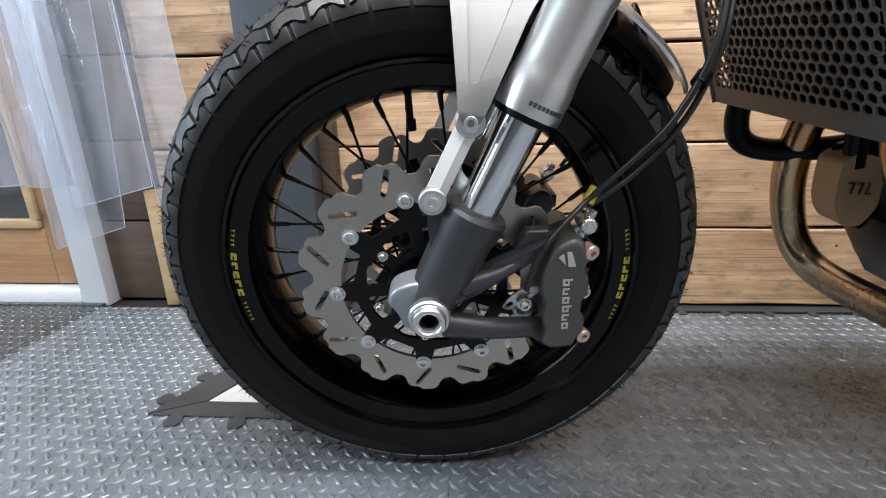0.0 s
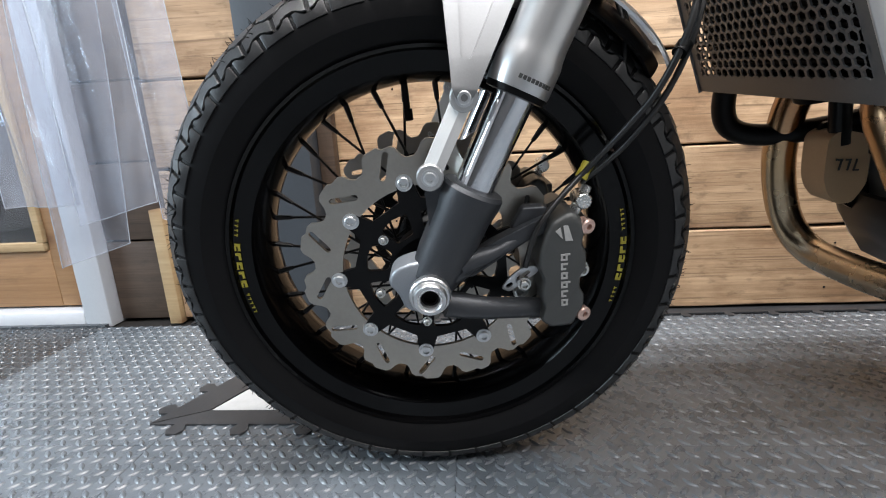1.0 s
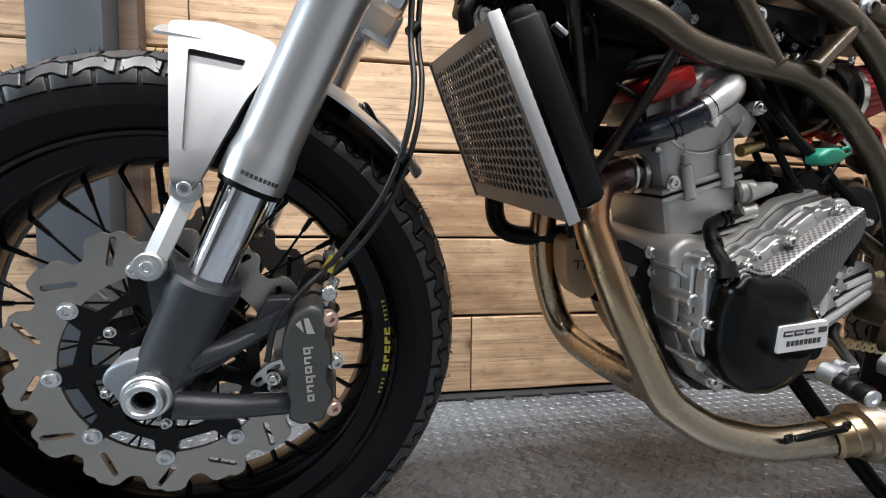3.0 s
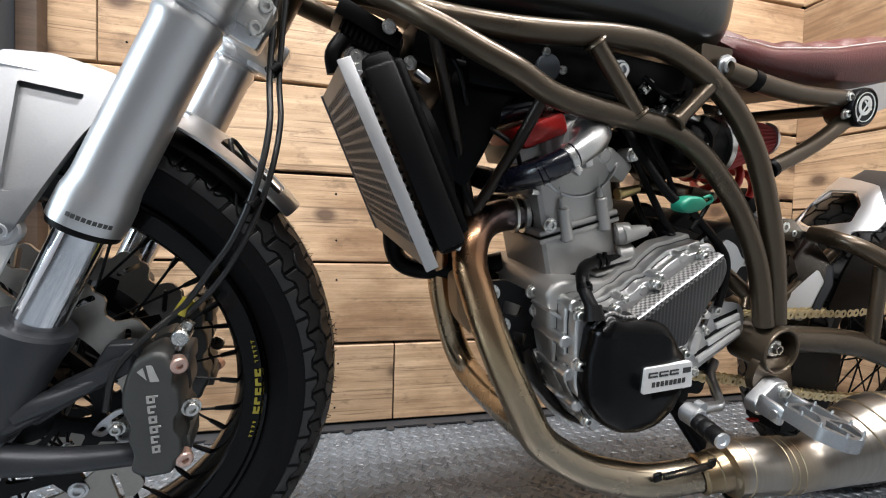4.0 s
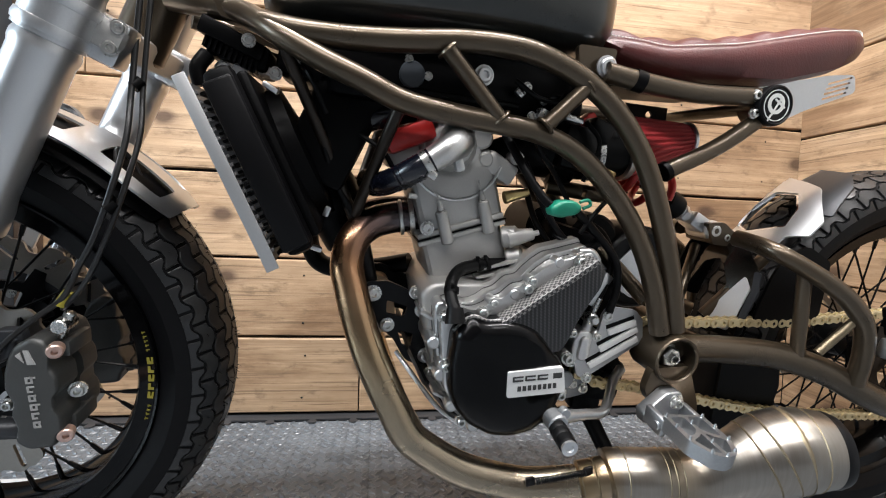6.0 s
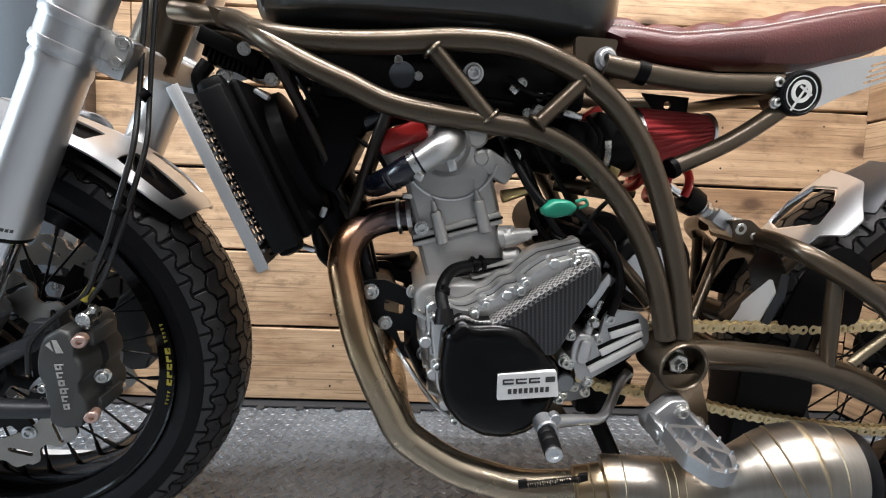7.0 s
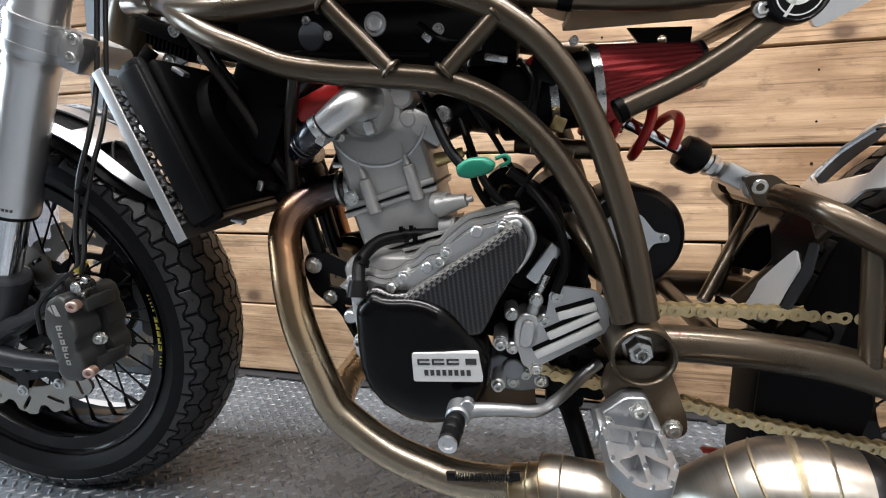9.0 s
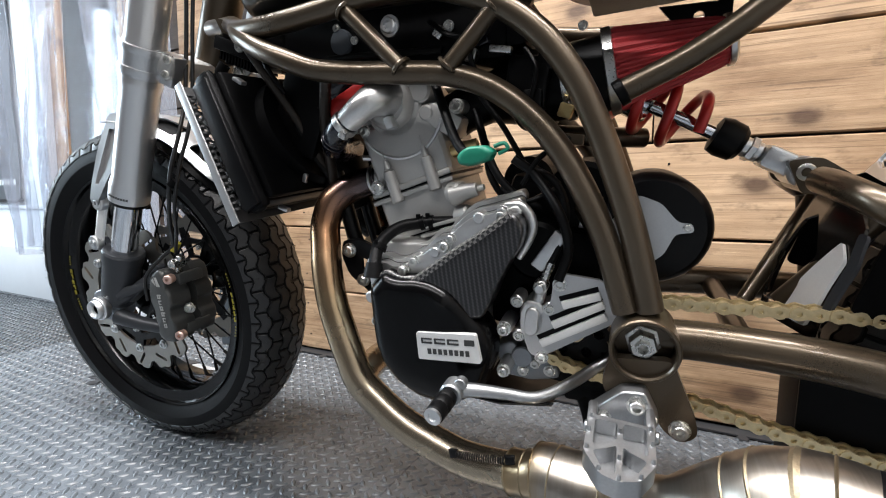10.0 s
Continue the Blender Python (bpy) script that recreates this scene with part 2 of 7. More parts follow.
M["board"] = board_wood("scaffold_board", (0.66, 0.49, 0.335), (0.28, 0.18, 0.105), (0.05, 0.024, 0.013))
M["board_dark"] = board_wood("dark_stained_board", (0.1, 0.07, 0.05), (0.05, 0.034, 0.026), (0.02, 0.012, 0.01), 0.6)
M["stud"] = board_wood("planed_pine", (0.62, 0.47, 0.28), (0.48, 0.33, 0.17), (0.2, 0.1, 0.05), 0.3)
M["oak"] = board_wood("oak_veneer", (0.44, 0.26, 0.13), (0.3, 0.16, 0.075), (0.2, 0.1, 0.05), 0.3)
M["backing"] = plain("dark_wall_backing", (0.012, 0.009, 0.007), 0.9, 0.0, 0.2, 100, 0.1)


def tile_pvc(name, c, c2):
    """Worn PVC floor tile with scuffs and grime."""
    n = Nodes(name)
    info = n.add("ShaderNodeNewGeometry")
    v = info.outputs["Position"]
    big, mid, fine = n.noise(v, 2.6, 5), n.noise(v, 22, 4), n.noise(v, 420, 3)
    k = n.math("ADD", n.math("MULTIPLY", big, 0.55), n.math("ADD", n.math("MULTIPLY", mid, 0.3), n.math("MULTIPLY", fine, 0.15)))
    base = n.ramp(k, [(0.36, c2), (0.6, c)])
    n.bump(fine, 0.3, 0.0007)
    return n.done(Base_Color=base, Roughness=n.math("ADD", n.math("MULTIPLY", mid, 0.3), 0.13), Specular_IOR_Level=0.75)


M["tile_grey"] = tile_pvc("grey_pvc_tile", (0.128, 0.147, 0.166), (0.066, 0.076, 0.087))
M["tile_dark"] = tile_pvc("dark_grey_pvc_tile", (0.05, 0.056, 0.063), (0.028, 0.031, 0.035))
M["white_floor"] = plain("white_floor_paint", (0.45, 0.46, 0.46), 0.5, 0.0, 0.12, 90, 0.2)


def carbon():
    """Twill weave that reads as fine upright ribs crossed by a faint slant."""
    n = Nodes("carbon_fibre")
    a = n.add("ShaderNodeTexWave", Vector=n.coords((1, 1, 1), (0, radians(6), 0)), Scale=58.0, Distortion=0.3)
    b = n.add("ShaderNodeTexWave", Vector=n.coords((1, 1, 1), (0, radians(62), 0)), Scale=95.0, Distortion=0.3)
    k = n.math("ADD", n.math("MULTIPLY", a.outputs["Fac"], 0.75), n.math("MULTIPLY", b.outputs["Fac"], 0.25))
    base = n.ramp(k, [(0.4, (0.003, 0.003, 0.0034)), (0.9, (0.034, 0.033, 0.034))])
    n.bump(k, 0.12, 0.0006)
    return n.done(Base_Color=base, Roughness=0.3, Coat_Weight=0.5, Coat_Roughness=0.06, Specular_IOR_Level=0.35)


M["carbon"] = carbon()


def carbon_edge():
    """Twill seen end on: short light and dark threads side by side."""
    n = Nodes("woven_carbon_edge")
    c = n.add("ShaderNodeTexChecker", Vector=n.coords((1, 1, 1), (0, radians(38), 0)), Scale=260.0)
    c.inputs["Color1"].default_value, c.inputs["Color2"].default_value = (0.14, 0.135, 0.13, 1), (0.008, 0.008, 0.009, 1)
    return n.done(Base_Color=c.outputs["Color"], Roughness=0.3, Coat_Weight=0.4, Coat_Roughness=0.08)


M["carbon_edge"] = carbon_edge()
M["carbon_dark"] = plain("lacquered_dark_carbon", (0.0012, 0.0012, 0.0014), 0.22, 0.0, 0.3, 150, 0.04, coat=0.05, spec=0.14)


def leather():
    n = Nodes("oxblood_leather")
    v = n.coords()
    vor = n.add("ShaderNodeTexVoronoi", Vector=v, Scale=420.0).outputs["Distance"]
    big = n.noise(v, 9, 5)
    base = n.ramp(big, [(0.3, (0.055, 0.011, 0.01)), (0.7, (0.1, 0.02, 0.018))])
    n.bump(vor, 0.35, 0.0008)
    return n.done(Base_Color=base, Roughness=n.math("ADD", n.math("MULTIPLY", big, 0.2), 0.3))


M["leather"] = leather()


def clear_sheet():
    """Thin clear PVC: mostly seen through, with gloss and a milky bloom."""
    n = Nodes("clear_pvc_sheet")
    v = n.coords()
    streak = n.noise(n.coords((9, 5, 1.3)), 1.0, 4)
    milk = n.ramp(streak, [(0.35, (0.06, 0.06, 0.06)), (0.72, (0.3, 0.3, 0.3))])
    n.bump(n.noise(n.coords((9, 6, 2.2)), 1.0, 3), 0.8, 0.03)
    n.done(Base_Color=(0.5, 0.54, 0.62, 1), Roughness=0.12)
    clear = n.add("ShaderNodeBsdfTransparent", Color=(0.94, 0.95, 0.97, 1))
    both = n.t.nodes.new("ShaderNodeMixShader")
    n.put(both.inputs[0], milk)
    n.put(both.inputs[1], clear.outputs[0])
    n.put(both.inputs[2], n.p.outputs[0])
    n.put(n.t.nodes["Material Output"].inputs["Surface"], both.outputs[0])
    return n.m


M["sheet"] = clear_sheet()
# pale colour that stands in for light gathered at the strips' edges
M["edge_glint"] = plain("cut_pvc_edge", (0.36, 0.39, 0.43), 0.2, 0.0, 0.3, 60, 0.05)
g = Nodes("window_glass")
M["glass"] = g.done(Base_Color=(0.9, 0.94, 1, 1), Roughness=0.05, Transmission_Weight=1.0, IOR=1.45)
g = Nodes("daylight_behind_glass")
M["daylight"] = g.done(Base_Color=(0.6, 0.65, 0.7, 1), Emission_Color=(0.75, 0.85, 1, 1), Emission_Strength=0.35)

# ---- geometry helpers ----
def V(*a):
    return Vector(a)


def part(name, bm, material, parent=None, label="", sharp=28):
    """Links a bmesh as one mesh object under a thing or a part."""
    bmesh.ops.recalc_face_normals(bm, faces=bm.faces[:])
    me = bpy.data.meshes.new(name)
    bm.to_mesh(me)
    bm.free()
    for p in me.polygons:
        p.use_smooth = True
    me.set_sharp_from_angle(angle=radians(sharp))
    me.materials.append(M[material])
    ob = new(name, me)
    ob.parent = parent
    return tagged(ob, label)


def share(ob, m, parent=None):
    """Another object on the same mesh."""
    o = new(ob.name.split(".")[0], ob.data)
    o.parent = parent if parent else ob.parent
    o.matrix_basis = m
    if "label" in ob:
        o["label"] = ob["label"]
    return o


def smooth_line(pts, res=6, cyclic=False):
    """Catmull-Rom through the points."""
    p = [Vector(q) for q in pts]
    if len(p) < 3:
        return p
    out = []
    n = len(p)
    for i in range(n if cyclic else n - 1):
        a, b = p[i], p[(i + 1) % n]
        pa = p[i - 1] if (i or cyclic) else a * 2 - b
        pb = p[(i + 2) % n] if (i + 2 < n or cyclic) else b * 2 - a
        for k in range(res):
            t = k / res
            out.append(0.5 * ((2 * a) + (b - pa) * t + (2 * pa - 5 * a + 4 * b - pb) * t * t + (3 * a - pa - 3 * b + pb) * t ** 3))
    if not cyclic:
        out.append(p[-1])
    return out


def skin(bm, rings, closed=True, cap=True, loop=False):
    """Joins rings of points into a surface."""
    vs = [[bm.verts.new(q) for q in r] for r in rings]
    n = len(vs[0])
    pairs = list(zip(vs, vs[1:])) + ([(vs[-1], vs[0])] if loop else [])
    for a, b in pairs:
        for i in range(n if closed else n - 1):
            j = (i + 1) % n
            bm.faces.new((a[i], a[j], b[j], b[i]))
    if cap and closed and not loop:
        bm.faces.new(vs[0][::-1])
        bm.faces.new(vs[-1])
    return vs


def tube(bm, pts, r, seg=14, res=6, cap=True, smooth=True, loop=False):
    line = smooth_line(pts, res, loop) if smooth else [Vector(q) for q in pts]
    seg = 14 if 8 < seg < 14 else seg
    n = len(line)
    rad = list(r) if isinstance(r, (list, tuple)) else None
    rings = []
    up = None
    for i, p in enumerate(line):
        d = (line[(i + 1) % n] - line[i - 1]) if (loop or 0 < i < n - 1) else (line[1] - line[0] if i == 0 else line[-1] - line[-2])
        d.normalize()
        if up is None:
            up = d.orthogonal()
        up = (up - d * up.dot(d)).normalized()
        side = d.cross(up)
        if rad:
            f = i / (n - 1) * (len(rad) - 1)
            k = min(int(f), len(rad) - 2)
            rr = rad[k] + (rad[k + 1] - rad[k]) * (f - k)
        else:
            rr = r
        rings.append([p + (up * math.cos(a) + side * math.sin(a)) * rr for a in (2 * math.pi * j / seg for j in range(seg))])
    skin(bm, rings, True, cap, loop)


def axes(axis):
    w = Vector(axis).normalized()
    u = w.orthogonal().normalized()
    return u, w.cross(u), w


def lathe(bm, profile, at=(0, 0, 0), axis=(0, -1, 0), seg=32, loop=False, arc=None):
    """Turns (radius, along) pairs round the axis."""
    u, v, w = axes(axis)
    seg = 14 if 8 < seg < 14 else seg
    at = Vector(at)
    rings = [[at + w * h + (u * math.cos(a) + v * math.sin(a)) * max(r, 1e-5) for a in (2 * math.pi * j / seg for j in range(seg))] for r, h in profile]
    skin(bm, rings, True, not loop, loop)


def rod(bm, a, b, r, r2=None, seg=14, bev=0.0):
    a, b = Vector(a), Vector(b)
    l = (b - a).length
    r2 = r if r2 is None else r2
    if bev:
        prof = [(r - bev, 0), (r, bev), (r2, l - bev), (r2 - bev, l)]
    else:
        prof = [(r, 0), (r2, l)]
    lathe(bm, prof, a, b - a, seg)


def box(bm, c, s, turn=None, bev=0.002, seg=2):
    m = Matrix.Translation(c) @ (turn.to_4x4() if turn else Matrix()) @ Matrix.Diagonal((*s, 1))
    g = bmesh.ops.create_cube(bm, size=1, matrix=m)
    if bev:
        es = {e for v in g["verts"] for e in v.link_edges}
        bmesh.ops.bevel(bm, geom=list(es), offset=bev, segments=seg, affect="EDGES", profile=0.5)


def rot(x=0, y=0, z=0):
    return Euler((radians(x), radians(y), radians(z))).to_matrix()


def plate(bm, outline, y0, y1, holes=(), at=None):
    """A flat plate with holes: outlines in (x, z), thick from y0 to y1; at: a matrix."""
    vs, es = [], []
    for lp in (outline, *holes):
        ring = [bm.verts.new((x, y0, z)) for x, z in lp]
        vs += ring
        es += [bm.edges.new((ring[i], ring[(i + 1) % len(ring)])) for i in range(len(ring))]
    fs = [f for f in bmesh.ops.triangle_fill(bm, use_beauty=True, use_dissolve=False, edges=es)["geom"] if isinstance(f, bmesh.types.BMFace)]
    ex = bmesh.ops.extrude_face_region(bm, geom=fs)["geom"]
    top = [v for v in ex if isinstance(v, bmesh.types.BMVert)]
    for v in top:
        v.co.y += y1 - y0
    if at:
        for v in vs + top:
            v.co = at @ v.co


def ring2(cx, cz, r, n, a0=0.0):
    return [(cx + r * math.cos(a0 + 2 * math.pi * i / n), cz + r * math.sin(a0 + 2 * math.pi * i / n)) for i in range(n)]


def slot2(cx, cz, length, width, ang, n=5):
    """A round-ended slot, in (x, z)."""
    ca, sa = math.cos(ang), math.sin(ang)
    pts = []
    for s in (1, -1):
        for k in range(n):
            a = -math.pi / 2 + math.pi * k / (n - 1)
            x, z = s * (length / 2 - width / 2 + width / 2 * math.cos(a)), s * width / 2 * math.sin(a)
            pts.append((cx + x * ca - z * sa, cz + x * sa + z * ca))
    return pts


def round2(pts, r, n=4):
    """Rounds the corners of an outline."""
    out = []
    k = len(pts)
    for i in range(k):
        p, a, b = Vector(pts[i]), Vector(pts[i - 1]), Vector(pts[(i + 1) % k])
        da, db = a - p, b - p
        q = min(r, da.length * 0.45, db.length * 0.45)
        s, e = p + da.normalized() * q, p + db.normalized() * q
        for j in range(n + 1):
            t = j / n
            out.append(tuple(s * (1 - t) ** 2 + p * 2 * t * (1 - t) + e * t * t))
    return out


def hexnut(bm, at, r, h, axis=(0, -1, 0), hole=0.0):
    prof = [(r, 0), (r, h * 0.85), (r * 0.92, h)]
    if hole:
        prof += [(hole, h), (hole, -0.002)]
        lathe(bm, prof, at, axis, 6)
    else:
        lathe(bm, prof, at, axis, 6)


BOLTS = {}


def bolt(at, parent, r=0.006, h=0.006, material="bolt", axis=(0, -1, 0), name="bolt"):
    """A socket-head bolt with its recess; alike bolts share a mesh."""
    key = (round(r, 4), round(h, 4), material)
    q = V(0, -1, 0).rotation_difference(Vector(axis))
    m = Matrix.Translation(at) @ q.to_matrix().to_4x4()
    if key not in BOLTS:
        bm = bmesh.new()
        lathe(bm, [(r * 1.35, -0.001), (r * 1.35, h * 0.22), (r, h * 0.25), (r, h * 0.85), (r * 0.86, h), (r * 0.52, h), (r * 0.46, h * 0.45), (0.0001, h * 0.4)], (0, 0, 0), (0, -1, 0), 12)
        ob = part(name, bm, material, parent)
        ob.matrix_basis = m
        BOLTS[key] = ob
        return ob
    return share(BOLTS[key], m, parent)


def bars(name, at, u, v, cells, material, parent, thick=0.0006, label=""):
    """Writing that stays plain: little bars (x, y, w, h) on a surface spanned by u and v."""
    bm = bmesh.new()
    u, v = Vector(u).normalized(), Vector(v).normalized()
    w = u.cross(v)
    at = Vector(at)
    for x, y, ww, hh in cells:
        ring = [at + u * (x + sx * ww / 2) + v * (y + sy * hh / 2) for sx, sy in ((-1, -1), (1, -1), (1, 1), (-1, 1))]
        skin(bm, [[q - w * 0.0003 for q in ring], [q + w * thick for q in ring]])
    return part(name, bm, material, parent, label)


# ---- the room ----
FACE = 1.297
GROUND = -0.004
LEFT, RIGHT, BACK, TOP = -3.2, 1.934, -2.6, 2.7


def slab(name, lo, hi, material, label="", category=""):
    bm = bmesh.new()
    box(bm, [(a + b) / 2 for a, b in zip(lo, hi)], [b - a for a, b in zip(lo, hi)], None, 0)
    ob = part(name, bm, material, None, label)
    return tagged(ob, label, category, "", "structure")


floor = slab("floor", (LEFT - 0.2, BACK - 0.2, -0.12), (RIGHT + 0.2, FACE + 0.2, -0.012), "backing", "grey embossed interlocking workshop floor tiles", "floor")
ceiling = slab("ceiling", (LEFT - 0.2, BACK - 0.2, TOP), (RIGHT + 0.2, FACE + 0.2, TOP + 0.1), "ceiling", "plain pale workshop ceiling", "ceiling")
wall_back = slab("wall_back", (LEFT - 0.2, BACK - 0.1, -0.012), (RIGHT + 0.2, BACK, TOP), "wall_paint", "plain painted workshop wall", "wall")
wall_left = slab("wall_left", (LEFT - 0.1, BACK, -0.012), (LEFT, FACE + 0.15, TOP), "white_wall", "plain white painted wall", "wall")
wall_boards = slab("wall_boards", (-0.69, FACE + 0.024, -0.012), (RIGHT + 0.2, FACE + 0.12, TOP), "backing", "wall clad with weathered reclaimed scaffold boards", "wall")
wall_side = slab("wall_side", (RIGHT + 0.024, BACK, -0.012), (RIGHT + 0.12, FACE + 0.02, TOP), "backing", "side wall clad with weathered scaffold boards", "wall")
wall_white = slab("wall_white", (LEFT, FACE + 0.012, -0.012), (-1.78, FACE + 0.15, TOP), "white_wall", "white painted wall beside the door", "wall")
wall_over = slab("wall_over", (-1.78, FACE + 0.012, 2.08), (-0.69, FACE + 0.15, TOP), "white_wall", "white wall over the door", "wall")
wall_dark = slab("wall_dark", (-0.905, FACE + 0.05, -0.012), (-0.69, FACE + 0.15, 2.08), "backing", "dark brown boards beside the door frame", "wall")

# ceiling lamps: tray and tube
for cx, cy in ((0.42, 0.3), (0.42, -0.95)):
    bm = bmesh.new()
    box(bm, (cx, cy, 2.64), (3.1, 0.22, 0.08), None, 0.01)
    tagged(part("ceiling_light", bm, "white_paint"), "long white ceiling batten light", "ceiling light", "ceiling lights")

# skirting and panel joint on the white wall
bm = bmesh.new()
box(bm, ((LEFT - 1.78) / 2, FACE, 0.13), (-1.78 - LEFT, 0.022, 0.27), None, 0.004)
tagged(part("baseboard", bm, "white_paint", None, "tall white painted skirting board"), "", "skirting", "", "structure")
bm = bmesh.new()
box(bm, ((LEFT - 1.78) / 2, FACE + 0.006, 0.485), (-1.78 - LEFT, 0.012, 0.02), None, 0.003)
tagged(part("trim", bm, "white_paint", None, "white horizontal panel strip"), "", "trim", "", "structure")

# unseen slab, added so the metal mirrors grey here and not boards
slab("wall_plaster", (RIGHT - 0.004, -2.58, 0), (RIGHT + 0.02, 0.448, 2.6), "plaster", "unseen grey slab beyond the boards, added for pale reflections")

# ---- door, frame, threshold ----
door = slab("door_1", (-1.72, FACE + 0.045, 0.045), (-0.985, FACE + 0.06, 2.02), "backing", "oak door with a tall glazed panel, closed", "door")


def door_piece(name, x0, x1, z0, z1, mat, y0=FACE + 0.02, y1=FACE + 0.066, bev=0.004, label=""):
    bm = bmesh.new()
    box(bm, ((x0 + x1) / 2, (y0 + y1) / 2, (z0 + z1) / 2), (x1 - x0, y1 - y0, z1 - z0), None, bev)
    return part(name, bm, mat, door, label)


door_piece("stile", -1.08, -0.985, 0.045, 2.02, "oak")
door_piece("stile", -1.72, -1.62, 0.045, 2.02, "oak")
door_piece("bottom_rail", -1.62, -1.08, 0.045, 0.215, "oak")
door_piece("top_rail", -1.62, -1.08, 1.9, 2.02, "oak")
door_piece("glazing_bead", -1.6, -1.085, 0.215, 0.24, "stud", FACE + 0.01, FACE + 0.04)
door_piece("glazing_bead", -1.105, -1.082, 0.24, 1.9, "stud", FACE + 0.01, FACE + 0.04)
door_piece("pane", -1.62, -1.1, 0.2, 1.9, "glass", FACE + 0.03, FACE + 0.036, 0, "clear door glass").visible_shadow = False
door_piece("daylight_sheet", -1.62, -1.08, 0.22, 1.9, "daylight", FACE + 0.0615, FACE + 0.0645, 0, "pale daylight behind the glass")

bm = bmesh.new()
for x0, x1 in ((-0.985, -0.905), (-1.8, -1.72)):
    box(bm, ((x0 + x1) / 2, FACE + 0.02, 1.03), (x1 - x0, 0.08, 2.08), None, 0.006)
box(bm, (-1.35, FACE + 0.02, 2.05), (0.74, 0.08, 0.06), None, 0.006)
tagged(part("door_frame", bm, "white_paint", None, "white painted door frame"), "", "door frame", "", "structure")
bm = bmesh.new()
box(bm, (-1.35, FACE + 0.02, 0.014), (0.73, 0.08, 0.05), None, 0.008)
tagged(part("door_sill", bm, "white_paint", None, "white plastic door threshold"), "", "threshold", "", "structure")

# dark brown boards and the pine stud that ends the cladding
for z0, z1 in ((0.0, 0.232), (0.238, 0.452), (0.458, 0.662), (0.668, 0.89), (0.896, 1.12), (1.126, 1.36), (1.366, 1.6), (1.606, 1.84), (1.846, 2.08)):
    bm = bmesh.new()
    box(bm, (-0.797, FACE + 0.035, (z0 + z1) / 2), (0.214, 0.028, z1 - z0), None, 0.003)
    part("board", bm, "board_dark", wall_dark)
bm = bmesh.new()
box(bm, (-0.712, FACE + 0.006, 0.16), (0.036, 0.045, 0.33), None, 0.003)
tagged(part("pine_batten", bm, "stud"), "short pale planed pine batten standing by the wall", "batten")

# ---- slate grey post in front of the boards ----
bm = bmesh.new()
box(bm, (-0.305, FACE - 0.052, 1.35), (0.145, 0.1, 2.7), None, 0.005)
tagged(part("post", bm, "post_face", None, "slate grey painted upright post against the boards"), "", "post", "", "structure")
bm = bmesh.new()
box(bm, (-0.212, FACE - 0.022, 1.35), (0.04, 0.04, 2.7), None, 0.003)
tagged(part("batten_dark", bm, "board_dark", None, "dark brown batten beside the grey post"), "", "batten", "", "structure")

# ---- banner on the white wall ----
bm = bmesh.new()
rings = []
for i in range(25):
    z = 0.52 + 1.15 * i / 24
    rings.append([(x, FACE + 0.0 - 0.006 * math.sin(9 * z + 4 * x) - 0.004, z) for x in np.linspace(-2.62, -2.06, 12)])
skin(bm, rings, False, False)
gm = bmesh.ops.extrude_face_region(bm, geom=bm.faces[:])["geom"]
for v in gm:
    if isinstance(v, bmesh.types.BMVert):
        v.co.y -= 0.002
banner = tagged(part("banner", bm, "banner"), "black hanging banner with a pale round emblem", "banner")
bm = bmesh.new()
rod(bm, (-2.63, FACE - 0.008, 0.52), (-2.05, FACE - 0.008, 0.52), 0.011, None, 12, 0.002)
part("rail", bm, "black_satin", banner)
bm = bmesh.new()
lathe(bm, [(0.062, 0), (0.062, 0.002), (0.054, 0.002), (0.054, 0)], (-2.3, FACE - 0.012, 0.76), (0, -1, 0), 32, True)
part("emblem", bm, "white_print", banner, "pale ring emblem")
bars("lettering", (-2.3, FACE - 0.014, 0.62), (1, 0, 0), (0, 0, 1), [(-0.1 + 0.034 * i, 0, 0.022, 0.03) for i in range(10)], "white_print", banner)

# ---- clear PVC strip curtain ----
def strip(x0, x1, y, z0, bow, wave, seed, slant=0.0):
    bm = bmesh.new()
    rnd = random.Random(seed)
    ph = rnd.uniform(0, 6)
    rings = []
    for i in range(31):
        f = i / 30
        z = z0 + (2.35 - z0) * f
        row = []
        for j in range(13):
            g = j / 12
            x = x0 + (x1 - x0) * g + 0.03 * math.sin(2.1 * z + ph) * (1 - f)
            zz = z + slant * (g - 0.5) * (1 - f)
            row.append((x, y - bow * (1 - (2 * g - 1) ** 2) - wave * (1.6 * math.sin(7 * g + 3 * z + ph) + 0.5 * math.sin(15 * g - 5 * z + 2 * ph)) + 0.02 * math.sin(1.7 * z + ph), zz))
        rings.append(row)
    skin(bm, rings, False, False)
    gm = bmesh.ops.extrude_face_region(bm, geom=bm.faces[:])["geom"]
    for v in gm:
        if isinstance(v, bmesh.types.BMVert):
            v.co.y -= 0.002
    ob = tagged(part("curtain_strip", bm, "sheet"), "clear PVC curtain strip with bright creases", "curtain strip", "strip curtain by the door")
    # thin pale rods added along sides and bottom imitate the edges' bright refraction
    for line in ([r[0] for r in rings], [r[-1] for r in rings], rings[0]):
        bm = bmesh.new()
        tube(bm, [V(x, yy - 0.001, z) for x, yy, z in line], 0.0009, 6, 1, True, False)
        part("edge", bm, "edge_glint", ob)


